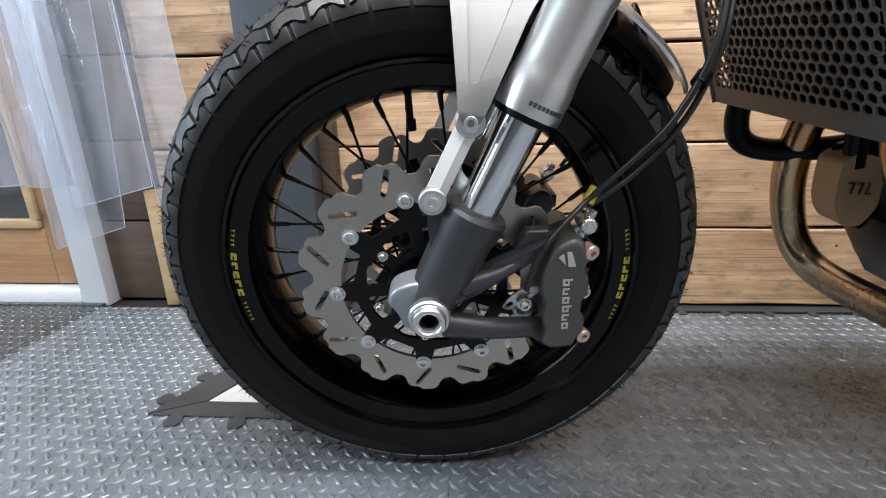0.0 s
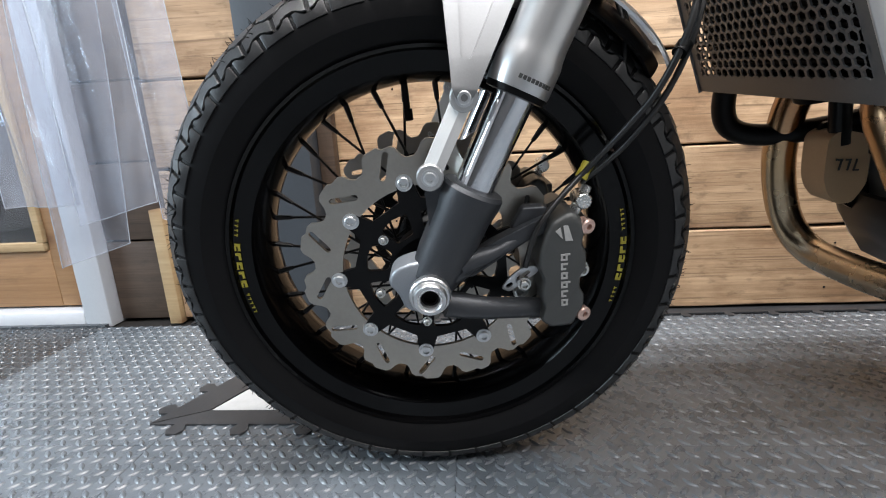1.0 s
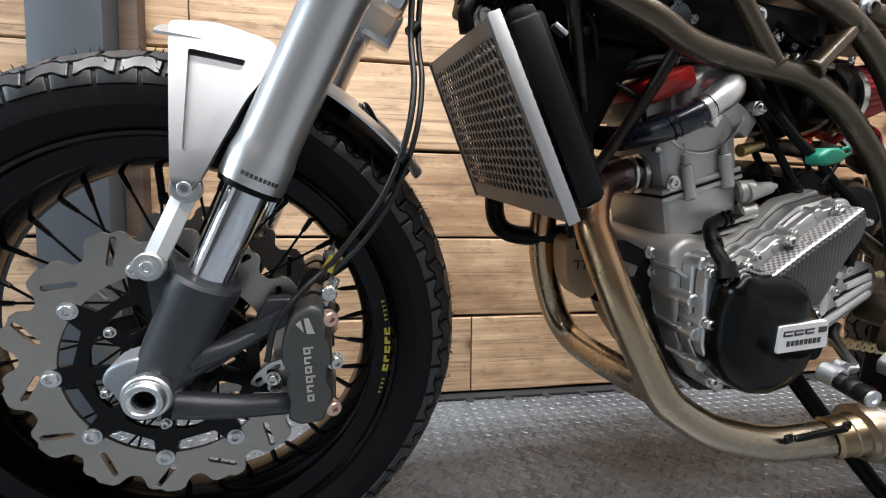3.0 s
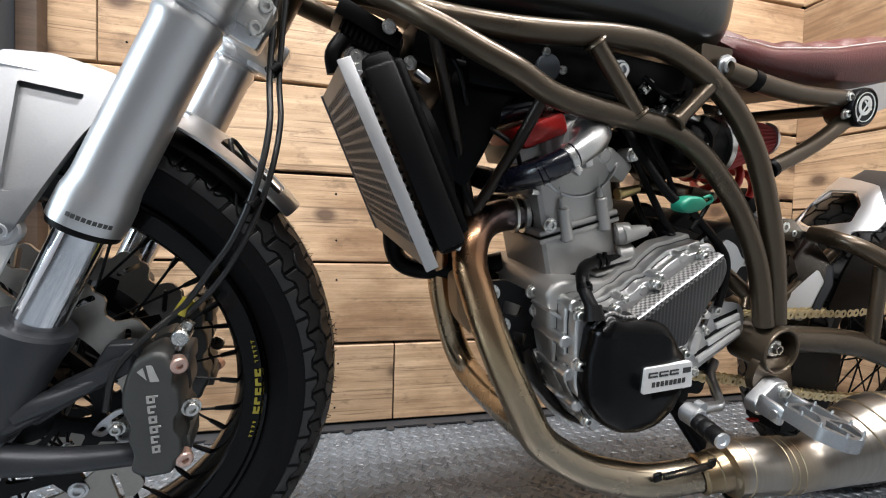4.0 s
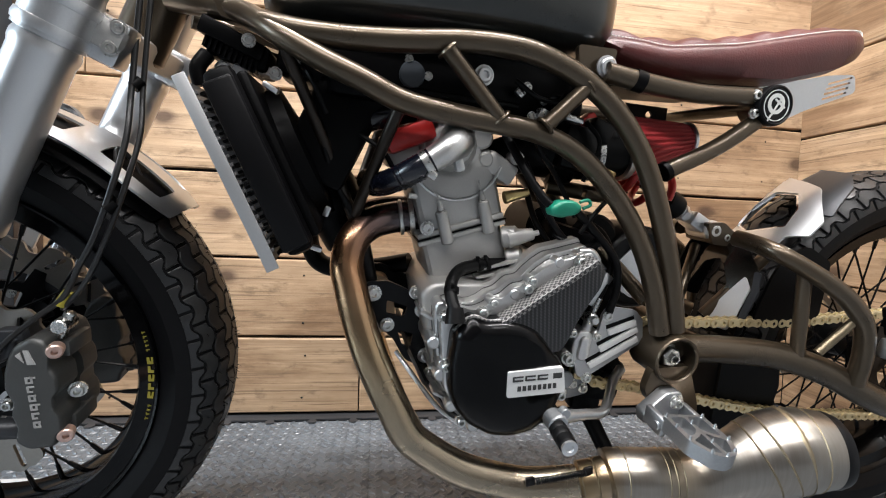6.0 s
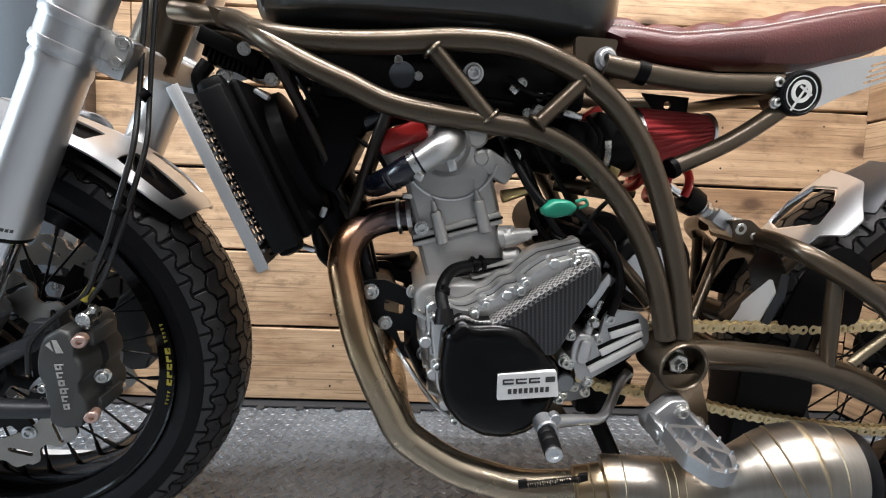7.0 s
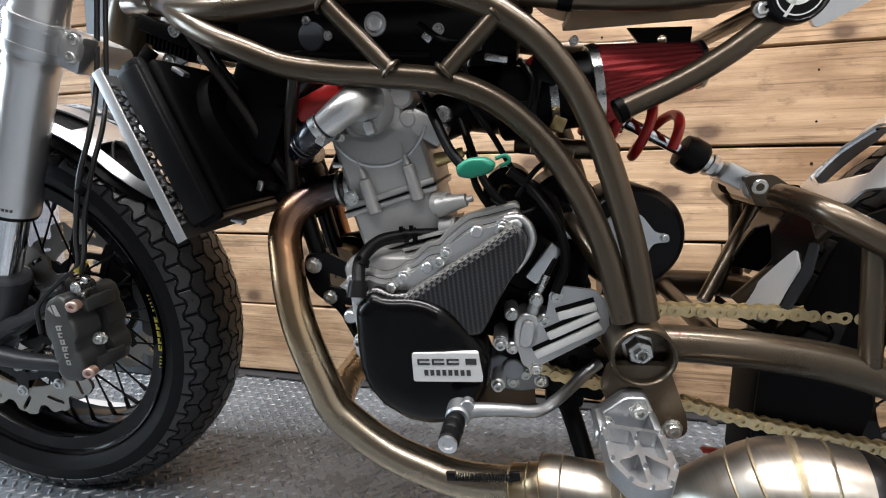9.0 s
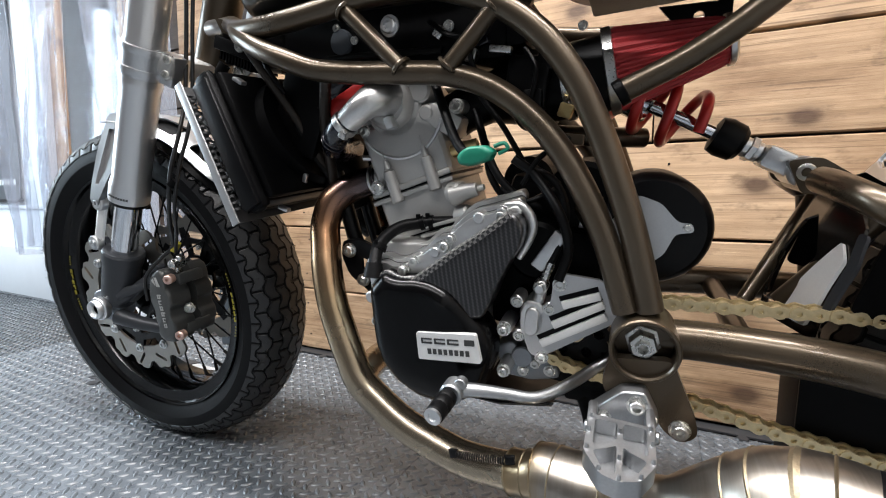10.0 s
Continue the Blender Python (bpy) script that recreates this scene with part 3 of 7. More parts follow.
strip(-0.80, -0.60, 1.1, 0.34, 0.02, 0.008, 1, 0.05)
strip(-0.86, -0.66, 1.13, 0.24, 0.015, 0.01, 2, 0.06)
strip(-0.62, -0.50, 1.14, 0.3, 0.02, 0.006, 3, -0.04)
strip(-1.02, -0.84, 1.15, 0.36, 0.02, 0.012, 4)
strip(-1.24, -1.04, 1.1, 0.3, 0.03, 0.012, 5)
strip(-1.46, -1.26, 1.12, 0.32, 0.03, 0.012, 6)
strip(-1.66, -1.48, 1.1, 0.28, 0.03, 0.014, 7)
bm = bmesh.new()
box(bm, (-1.1, 1.13, 2.37), (1.4, 0.06, 0.05), None, 0.004)
tagged(part("curtain_rail", bm, "alu", None, "metal rail that carries the strip curtain"), "", "rail", "", "structure")

# a loose wire by the banner
bm = bmesh.new()
tube(bm, [(-1.86, 1.29, 1.3), (-1.87, 1.285, 1.05), (-1.93, 1.28, 0.88), (-1.9, 1.28, 0.78), (-1.82, 1.28, 0.72)], 0.0025, 6, 6)
tagged(part("wire", bm, "white_paint"), "thin loose wire on the white wall", "wire")

# ---- white patch of bare floor and its black edging ----
bm = bmesh.new()
lp = [(-0.352, 0.84), (0.12, 0.84), (0.12, 1.02), (-0.262, 1.02)]
skin(bm, [[(x, y, -0.0055) for x, y in lp], [(x, y, -0.001) for x, y in lp]])
tagged(part("white_floor_patch", bm, "white_floor", None, "white patch in the floor between black tile edges"), "", "floor patch", "", "structure")


def teeth(a, b, n, out, size):
    """An edge with jigsaw tabs from a to b, tabs to the side of out."""
    a, b, out = Vector(a), Vector(b), Vector(out).normalized()
    d = (b - a) / n
    pts = []
    for i in range(n):
        p = a + d * (i + 0.5)
        e = d.normalized()
        pts += [p - e * size * 0.32, p - e * size * 0.55 + out * size * 0.55, p - e * size * 0.3 + out * size * 0.95, p + e * size * 0.3 + out * size * 0.95, p + e * size * 0.55 + out * size * 0.55, p + e * size * 0.32]
    return [tuple(q) for q in pts]


def flat_slab(name, outline, z0, z1, material, label):
    bm = bmesh.new()
    plate(bm, outline, 0, z1 - z0, (), Matrix(((1, 0, 0, 0), (0, 0, 1, 0), (0, 1, 0, z0), (0, 0, 0, 1))))
    return tagged(part(name, bm, material, None, label), "", "floor edging", "", "structure")


front = [(-0.44, 0.8)] + teeth((-0.44, 0.8), (0.14, 0.8), 5, (0, -1), 0.03) + [(0.14, 0.8), (0.14, 0.842), (-0.35, 0.842)]
flat_slab("tile_edging_front", front, -0.003, 0.0004, "tile_black", "black jigsaw edging strip of a floor tile")
side = [(-0.34, 1.03)] + teeth((-0.34, 1.03), (-0.44, 0.803), 3, (-1, 0.4), 0.03) + [(-0.44, 0.803), (-0.352, 0.843), (-0.262, 1.03)]
flat_slab("tile_edging_side", side, -0.0026, 0.0008, "tile_black", "black jigsaw edging strip of a floor tile")
wallside = [(-0.66, FACE + 0.01), (-0.66, 1.268)] + teeth((-0.66, 1.268), (RIGHT, 1.268), 24, (0, -1), 0.022) + [(RIGHT, 1.268), (RIGHT, FACE + 0.01)]
flat_slab("tile_edging_wall", wallside, -0.004, 0.0002, "tile_black", "black jigsaw edging strip along the wall")

# ---- the motorcycle: x to its tail, y to its right side, z up along its own upright ----
bike = tagged(new("motorcycle"), "custom motorcycle with bronze tube frame, leaning on its stand", "motorcycle")
bike.matrix_basis = pose(0.096, 0.741, 0, 8.3, 0, 4.5)


def bp(name, build, material, parent=bike, label="", sharp=28):
    bm = bmesh.new()
    build(bm)
    return part(name, bm, material, parent, label, sharp)


def pillow(bm, outline, y0, y1, edge=0.006, steps=4, flat=1.0):
    """A plate whose outer edge is rounded over."""
    c = sum((Vector(p) for p in outline), Vector((0, 0))) / len(outline)
    size = sum((Vector(p) - c).length for p in outline) / len(outline)
    rings = [[(x, y0, z) for x, z in outline]]
    for k in range(steps + 1):
        a = math.pi / 2 * k / steps
        s = 1 - edge / size * (1 - math.cos(a)) * flat
        yy = y1 + (y0 - y1) / abs(y1 - y0) * edge * (1 - math.sin(a))
        rings.append([(c.x + (x - c.x) * s, yy, c.y + (z - c.y) * s) for x, z in outline])
    skin(bm, rings)


# ---- wheels ----
def wheel(cx, cz, front):
    at = Matrix.Translation((cx, FY if front else RY, cz))
    wide = 1.42 if front else 1.36
    if front:
        tyre_prof = [(0.243, 0.046), (0.254, 0.058), (0.275, 0.0695), (0.2945, 0.0685), (0.305, 0.0635), (0.3175, 0.0515), (0.3265, 0.036), (0.3315, 0.018), (0.333, 0)]
    else:
        tyre_prof = [(0.243, 0.045), (0.252, 0.056), (0.27, 0.0715), (0.294, 0.0735), (0.308, 0.069), (0.32, 0.058), (0.329, 0.042), (0.3335, 0.025), (0.335, 0)]
    loop_prof = [(r, -h) for r, h in tyre_prof] + [(r, h) for r, h in tyre_prof[-2::-1]] + [(0.247, 0.03 * wide), (0.247, -0.03 * wide)]

    def carcass(bm):
        lathe(bm, loop_prof, (0, 0, 0), (0, -1, 0), 120, True)

    tyre = bp("front_tyre" if front else "rear_tyre", carcass, "sidewall", bike, "black tyre with chunky block tread and moulding whiskers")
    tyre.matrix_basis = at
    # arc across the crown: place and outward direction
    crown = [Vector((h, r)) for r, h in ([(r, -h) for r, h in tyre_prof[3:]] + [(r, h) for r, h in tyre_prof[-2:2:-1]])]
    lens = [0.0]
    for a, b in zip(crown, crown[1:]):
        lens.append(lens[-1] + (b - a).length)
    total = lens[-1]

    def on_crown(s, lift):
        s = min(max(s, 0), total - 1e-6)
        k = max(i for i, l in enumerate(lens) if l <= s)
        k = min(k, len(crown) - 2)
        d = (crown[k + 1] - crown[k]).normalized()
        p = crown[k] + d * (s - lens[k])
        nrm = Vector((-d.y, d.x))
        if nrm.y < 0:
            nrm = -nrm
        return p + nrm * lift

    def wave(u):
        return max(-0.8, min(0.8, 1.3 * math.sin(2 * math.pi * u)))

    def blocks(bm, around):
        edges = [0.0] + [0.075 + 0.85 * k / 7 for k in range(8)] + [1.0]
        amp, gap, n = 0.026, 0.0095, 9
        for c in range(9):
            for i in range(around):
                low, high = [], []
                for j in range(n):
                    u = i + 0.5 * (c % 2) + 0.25 + 0.045 + 0.91 * j / (n - 1)
                    low.append((u, (edges[c] + amp * wave(u) + gap if c else 0.0) * total))
                    high.append((u, (edges[c + 1] + amp * wave(u) - gap if c < 8 else 1.0) * total))
                outline = low + high[::-1]
                cu = sum(q[0] for q in outline) / len(outline)
                cs = sum(q[1] for q in outline) / len(outline)
                rings = []
                for lift, k in ((-0.002, 1.0), (0.0024, 0.97), (0.003, 0.93)):
                    ring = []
                    for u, sl in outline:
                        q = on_crown(cs + (sl - cs) * (k if sl > 0.002 and sl < total - 0.002 else 1), lift if 0.004 < sl < total - 0.004 else min(lift, 0.0012))
                        a = 2 * math.pi * (cu + (u - cu) * k) / around
                        ring.append(bm.verts.new((q.y * math.cos(a), q.x, q.y * math.sin(a))))
                    rings.append(ring)
                m = len(outline)
                for r0, r1 in zip(rings, rings[1:]):
                    for j in range(m):
                        bm.faces.new((r0[j], r0[(j + 1) % m], r1[(j + 1) % m], r1[j]))
                top = rings[-1]
                for j in range(n - 1):
                    bm.faces.new((top[j], top[j + 1], top[m - 2 - j], top[m - 1 - j]))

    o = bp("tread", lambda bm: blocks(bm, 48), "tread", tyre, "dusty grey zigzag tread")
    tagged(o, kind="stuff")

    def whiskers(bm):
        rnd = random.Random(5)
        for _ in range(520):
            a, s = rnd.uniform(0, 2 * math.pi), rnd.choice((0.07, 0.15, 0.2, 0.3, 0.36, 0.45, 0.5, 0.55, 0.66, 0.8, 0.92)) * total
            l = rnd.uniform(0.0015, 0.005)
            p, q = on_crown(s, 0.002), on_crown(s, 0.004 + l)
            b = a + rnd.uniform(-0.014, 0.014)
            tube(bm, [(p.y * math.cos(a), p.x, p.y * math.sin(a)), (q.y * math.cos(b), q.x, q.y * math.sin(b))], [0.0006, 0.0003], 4, 2, False, False)

    if front:
        o = bp("whisker", whiskers, "rubber", tyre, "thin moulding whiskers")
        tagged(o, kind="stuff")
    rim_half = [(0.2525, 0.0395), (0.2505, 0.042), (0.247, 0.0405), (0.2445, 0.0365), (0.235, 0.035), (0.224, 0.034), (0.219, 0.028), (0.2155, 0.017), (0.2125, 0.012), (0.2115, 0)]
    rim_half = [(r, h * wide) for r, h in rim_half]
    rp = [(r, -h) for r, h in rim_half] + [(r, h) for r, h in rim_half[-2::-1]] + [(0.246, 0.034 * wide), (0.232, 0.0), (0.246, -0.034 * wide)]
    rim = bp("front_rim" if front else "rear_rim", lambda bm: lathe(bm, rp, (0, 0, 0), (0, -1, 0), 120, True), "rim_black", bike, "gloss black spoked wheel rim")
    rim.matrix_basis = at
    # spokes: four kinds, each turned round the hub
    for k, (side, lean) in enumerate(((-1, 1), (-1, -1), (1, 1), (1, -1))):
        def spoke(bm, side=side, lean=lean):
            hub = (0.038 * math.cos(lean * 1.05), side * 0.03, 0.038 * math.sin(lean * 1.05))
            end = (0.2125, side * 0.005, 0.0)
            d = (Vector(end) - Vector(hub)).normalized()
            tube(bm, [hub, end], 0.0017, 6, 1, True, False)
            tube(bm, [Vector(end) - d * 0.022, Vector(end) - d * 0.006, Vector(end)], [0.0028, 0.0036, 0.0036], 7, 1, True, False)
        first = None
        for i in range(9):
            turn = at @ Matrix.Rotation(radians(40 * i + 10 * k + 4), 4, "Y")
            loc = Matrix.Rotation(radians(40 * i + 10 * k + 4), 4, "Y")
            if first is None:
                first = bp("spoke", spoke, "black_satin", rim)
                first.matrix_basis = loc
            else:
                share(first, loc, rim)

    def hub(bm):
        p = [(0.014, -0.062), (0.022, -0.06), (0.026, -0.046), (0.047, -0.044), (0.048, -0.034), (0.043, -0.028), (0.03, -0.02), (0.027, 0)]
        p = [(r, h * (1.25 if front else 1.0)) for r, h in p]
        lathe(bm, p + [(r, -h) for r, h in p[-2::-1]], (0, 0, 0), (0, -1, 0), 40)
    h = bp("hub", hub, "black_satin", rim, "black wheel hub")
    if front:
        def valve(bm):
            rod(bm, (-0.022, 0, 0.2135), (-0.02, 0, 0.176), 0.0042, 0.0042, 10, 0.001)
            rod(bm, (-0.0195, 0, 0.182), (-0.0185, 0, 0.168), 0.0055, 0.0055, 10, 0.001)
        bp("valve", valve, "rubber", rim)
    # yellow maker's print on the rim: plain blocks along the arc
    if front:
        for deg in (178, 358):
            def mark(bm, deg=deg):
                def patch(a0, a1, r0, r1):
                    y = -0.0362 * wide - 0.0004
                    n = 3
                    for i in range(n):
                        q0, q1 = a0 + (a1 - a0) * i / n, a0 + (a1 - a0) * (i + 1) / n
                        ring = [(r * math.cos(a), y, r * math.sin(a)) for r, a in ((r0, q0), (r1, q0), (r1, q1), (r0, q1))]
                        skin(bm, [ring, [(x, y - 0.0006, z) for x, _, z in ring]])
                c = radians(deg)
                for i in range(5):
                    a = c + (i - 2) * 0.052
                    patch(a - 0.02, a + 0.02, 0.2362, 0.2395)
                    patch(a - 0.02, a - 0.004, 0.2395, 0.2432)
                    if i % 2 == 0:
                        patch(a - 0.004, a + 0.02, 0.2412, 0.2436)
                for i in range(4):
                    a = c - 0.17 - i * 0.026
                    patch(a - 0.008, a + 0.006, 0.2385, 0.2398)
                    patch(a - 0.003, a + 0.002, 0.2385, 0.2425)
                for i in range(5):
                    a = c + 0.17 + i * 0.026
                    patch(a - 0.009, a + 0.006, 0.2378, 0.239)
                    patch(a - 0.002, a + 0.003, 0.2378, 0.242)
            bp("rim_print", mark, "yellow", rim, "yellow printed marks")
    return tyre, rim


FX, FY, FZ = -0.003, 0.0255, 0.328
RX, RY, RZ = 1.46, -0.01, 0.338


def far(s, y):
    """A near-side y, or its mirror image across the front wheel's middle."""
    return y if s < 0 else 2 * FY - y


wheel(FX, FZ, True)
wheel(RX, RZ, False)


# ---- wave brake rotors ----
def rotor(y0, y1, cx, cz, outer, inner, lobes, a0):
    bm = bmesh.new()
    n = lobes * 14
    out = []
    for i in range(n):
        a = 2 * math.pi * i / n
        u = (a * lobes / (2 * math.pi)) % 1.0
        dip = 0.0165 * math.exp(-((u - 0.5) / 0.19) ** 4) + 0.004 * u
        out.append((cx + (outer - dip) * math.cos(a + a0), cz + (outer - dip) * math.sin(a + a0)))
    holes = [ring2(cx, cz, inner, 72)]
    for i in range(lobes):
        a = a0 + 2 * math.pi * i / lobes
        r1, tilt = (0.133, 0.9) if i % 2 else (0.136, -0.55)
        holes.append(slot2(cx + r1 * math.cos(a), cz + r1 * math.sin(a), 0.033, 0.0066, a + tilt))
    plate(bm, out, y0, y1, holes)
    return bm


def brake(side, cx=FX, cz=FZ):
    y = far(side, -0.05)
    disc = part("brake_disc", rotor(y - 0.0023, y + 0.0023, cx, cz, 0.1575, 0.1065, 14, 0.12), "rotor", bike, "ground steel wave brake disc with slots", 30)

    def carrier(bm):
        out = []
        for i in range(9):
            a = radians(23 + 40 * i)
            for da, r in ((-0.3, 0.09), (-0.14, 0.092), (-0.07, 0.118), (0.07, 0.118), (0.14, 0.092), (0.3, 0.09)):
                out.append((cx + r * math.cos(a + da), cz + r * math.sin(a + da)))
        holes = [ring2(cx, cz, 0.045, 40)]
        for i in range(9):
            a = radians(43 + 40 * i)
            holes.append(round2([(cx + r * math.cos(a + d), cz + r * math.sin(a + d)) for r, d in ((0.052, -0.22), (0.077, -0.25), (0.079, 0.0), (0.077, 0.25), (0.052, 0.22))], 0.004))
        plate(bm, out, y - 0.0028, y + 0.0028, holes)
    bp("carrier", carrier, "black_satin", disc, "black rotor carrier")
    for i in range(9):
        a = radians(23 + 40 * i)
        bolt((cx + 0.112 * math.cos(a), y - 0.003 * (1 if side < 0 else -1), cz + 0.112 * math.sin(a)), disc, 0.0072, 0.005, "alu", (0, side, 0), "button")
    for i in range(6):
        a = radians(22 + 60 * i)
        bolt((cx + 0.069 * math.cos(a), y + side * 0.002, cz + 0.069 * math.sin(a)), disc, 0.0045, 0.007, "bolt", (0, side, 0))


brake(-1)
brake(1)

# ---- fork ----
RAKE = 0.463


def fx(z):
    return 0.0475 + (z - 0.437) * RAKE


AX = V(RAKE, 0, 1).normalized()
for s in (-1, 1):
    y = far(s, -0.083)
    back = V(0 if s < 0 else 0.011, 0, 0)

    def low(bm, y=y, back=back):
        prof = [(0.02, -0.012), (0.028, 0.0), (0.0305, 0.03), (0.0315, 0.08), (0.0345, 0.098), (0.0345, 0.108), (0.032, 0.112), (0.0225, 0.112)]
        lathe(bm, prof, V(fx(0.335), y, 0.335) + back, AX, 36)
    leg = bp("fork_leg", low, "fork_grey", bike, "dark grey cast fork foot")

    def clampfoot(bm, y=y, s=s):
        o = round2([(-0.052, 0.336), (-0.044, 0.352), (-0.022, 0.36), (0.012, 0.36), (0.024, 0.33), (0.012, 0.305), (-0.012, 0.295), (-0.034, 0.302), (-0.04, 0.322)], 0.008)
        pillow(bm, o, y + 0.018, y - 0.017 if s < 0 else y + 0.035, 0.005)
    bp("axle_clamp", clampfoot, "axle_grey", leg, "grey axle clamp")

    def stan(bm, y=y, back=back):
        rod(bm, V(fx(0.42), y, 0.42) + back, V(fx(0.56), y, 0.56) + back, 0.0215, None, 36)
    bp("stanchion", stan, "chrome", bike, "chromed fork stanchion")

    def sleeve(bm, y=y, back=back):
        l0 = 0.53
        prof = [(0.0235, 0), (0.0318, 0.001), (0.0322, 0.006), (0.0318, 0.03), (0.0305, 0.036), (0.0292, 0.046), (0.029, 0.2), (0.0305, 0.206), (0.0305, 0.212), (0.029, 0.217), (0.029, 0.26), (0.0305, 0.266), (0.0305, 0.272), (0.029, 0.277), (0.0285, 0.46), (0.02, 0.463)]
        lathe(bm, prof, V(fx(l0), y, l0) + back, AX, 48)
    tube_ob = bp("fork_tube", sleeve, "alu_brushed", bike, "brushed aluminium upper fork tube")

    def seal(bm, y=y, back=back):
        lathe(bm, [(0.0218, -0.006), (0.03, -0.005), (0.031, 0.0), (0.031, 0.0012)], V(fx(0.53), y, 0.53) + back, AX, 40)
    bp("seal", seal, "rubber", tube_ob)

    def engraving(bm, y=y, s=s):
        u, v, w = axes(AX)
        base = (V(fx(0.53), y, 0.53) + back) + AX * 0.012
        for i in range(9):
            a = -1.25 + i * 0.13
            side = V(0, -1, 0)
            fwd = AX.cross(side)
            for da in (0.0, 0.045):
                b = a + da + 1.0
                dv = side * math.cos(b) + fwd * math.sin(b)
                p = base + dv * 0.0319
                t = AX.cross(dv)
                ring = [p + t * sx * 0.0009 + AX * sz * 0.002 for sx, sz in ((-1, -1), (1, -1), (1, 1), (-1, 1))]
                skin(bm, [ring, [q + dv * 0.0006 for q in ring]])
    if s < 0:
        bp("engraving", engraving, "caliper", tube_ob)

    # lower yoke clamp round the leg
    def yoke(bm, y=y, back=back):
        for d in (0.222, 0.255):
            lathe(bm, [(0.0292, 0), (0.0335, 0.001), (0.0345, 0.006), (0.0335, 0.012), (0.0292, 0.013)], (V(fx(0.53), y, 0.53) + back) + AX * d, AX, 40)
        lathe(bm, [(0.0292, 0), (0.0322, 0.001), (0.0322, 0.04), (0.0292, 0.041)], (V(fx(0.53), y, 0.53) + back) + AX * 0.218, AX, 40)
        c = (V(fx(0.53), y, 0.53) + back) + AX * 0.238
        box(bm, c + V(0.038, 0.02 if y < 0 else -0.02, -0.01), (0.042, 0.034, 0.05), rot(0, 25, 0), 0.006)
    yk = bp("yoke_clamp", yoke, "alu", bike, "aluminium fork clamp with pinch bolts")
    c = (V(fx(0.53), y, 0.53) + back) + AX * 0.238
    for dx, dz in ((0.045, -0.02), (0.054, 0.001)):
        bolt(c + V(dx, 0.003 if s < 0 else -0.003, dz), yk, 0.0068, 0.007, "bolt", (0.25, s, 0))


def yoke_bridge(bm):
    c = Vector((fx(0.53), FY, 0.53)) + AX * 0.24
    box(bm, c + V(0.035, 0, -0.005), (0.05, 0.22, 0.034), rot(0, 25, 0), 0.008)


bp("yoke_bridge", yoke_bridge, "cast", bike, "lower fork yoke")
bp("steering_head", lambda bm: rod(bm, (0.222, 0.018, 0.735), (0.315, 0.018, 0.935), 0.031, None, 28, 0.004), "bronze", bike, "bronze steering head tube")

# axle nut
def axle_nut(bm):
    prof = [(0.0095, 0.012), (0.009, -0.004), (0.021, -0.004), (0.0225, 0.0), (0.0225, 0.007), (0.021, 0.009), (0.019, 0.0095), (0.0182, 0.015), (0.017, 0.017), (0.0135, 0.017), (0.0122, 0.015), (0.0108, 0.0145)]
    lathe(bm, prof, (-0.005, -0.112, 0.328), (0, -1, 0), 40, True)


nut = bp("axle_nut", axle_nut, "alu", bike, "bright flanged axle nut with a hollow spindle")
bp("spindle_bore", lambda bm: lathe(bm, [(0.0098, 0), (0.0098, 0.004), (0.007, 0.0042), (0.0068, 0.0)], (-0.005, -0.118, 0.328), (0, -1, 0), 24), "black", nut)


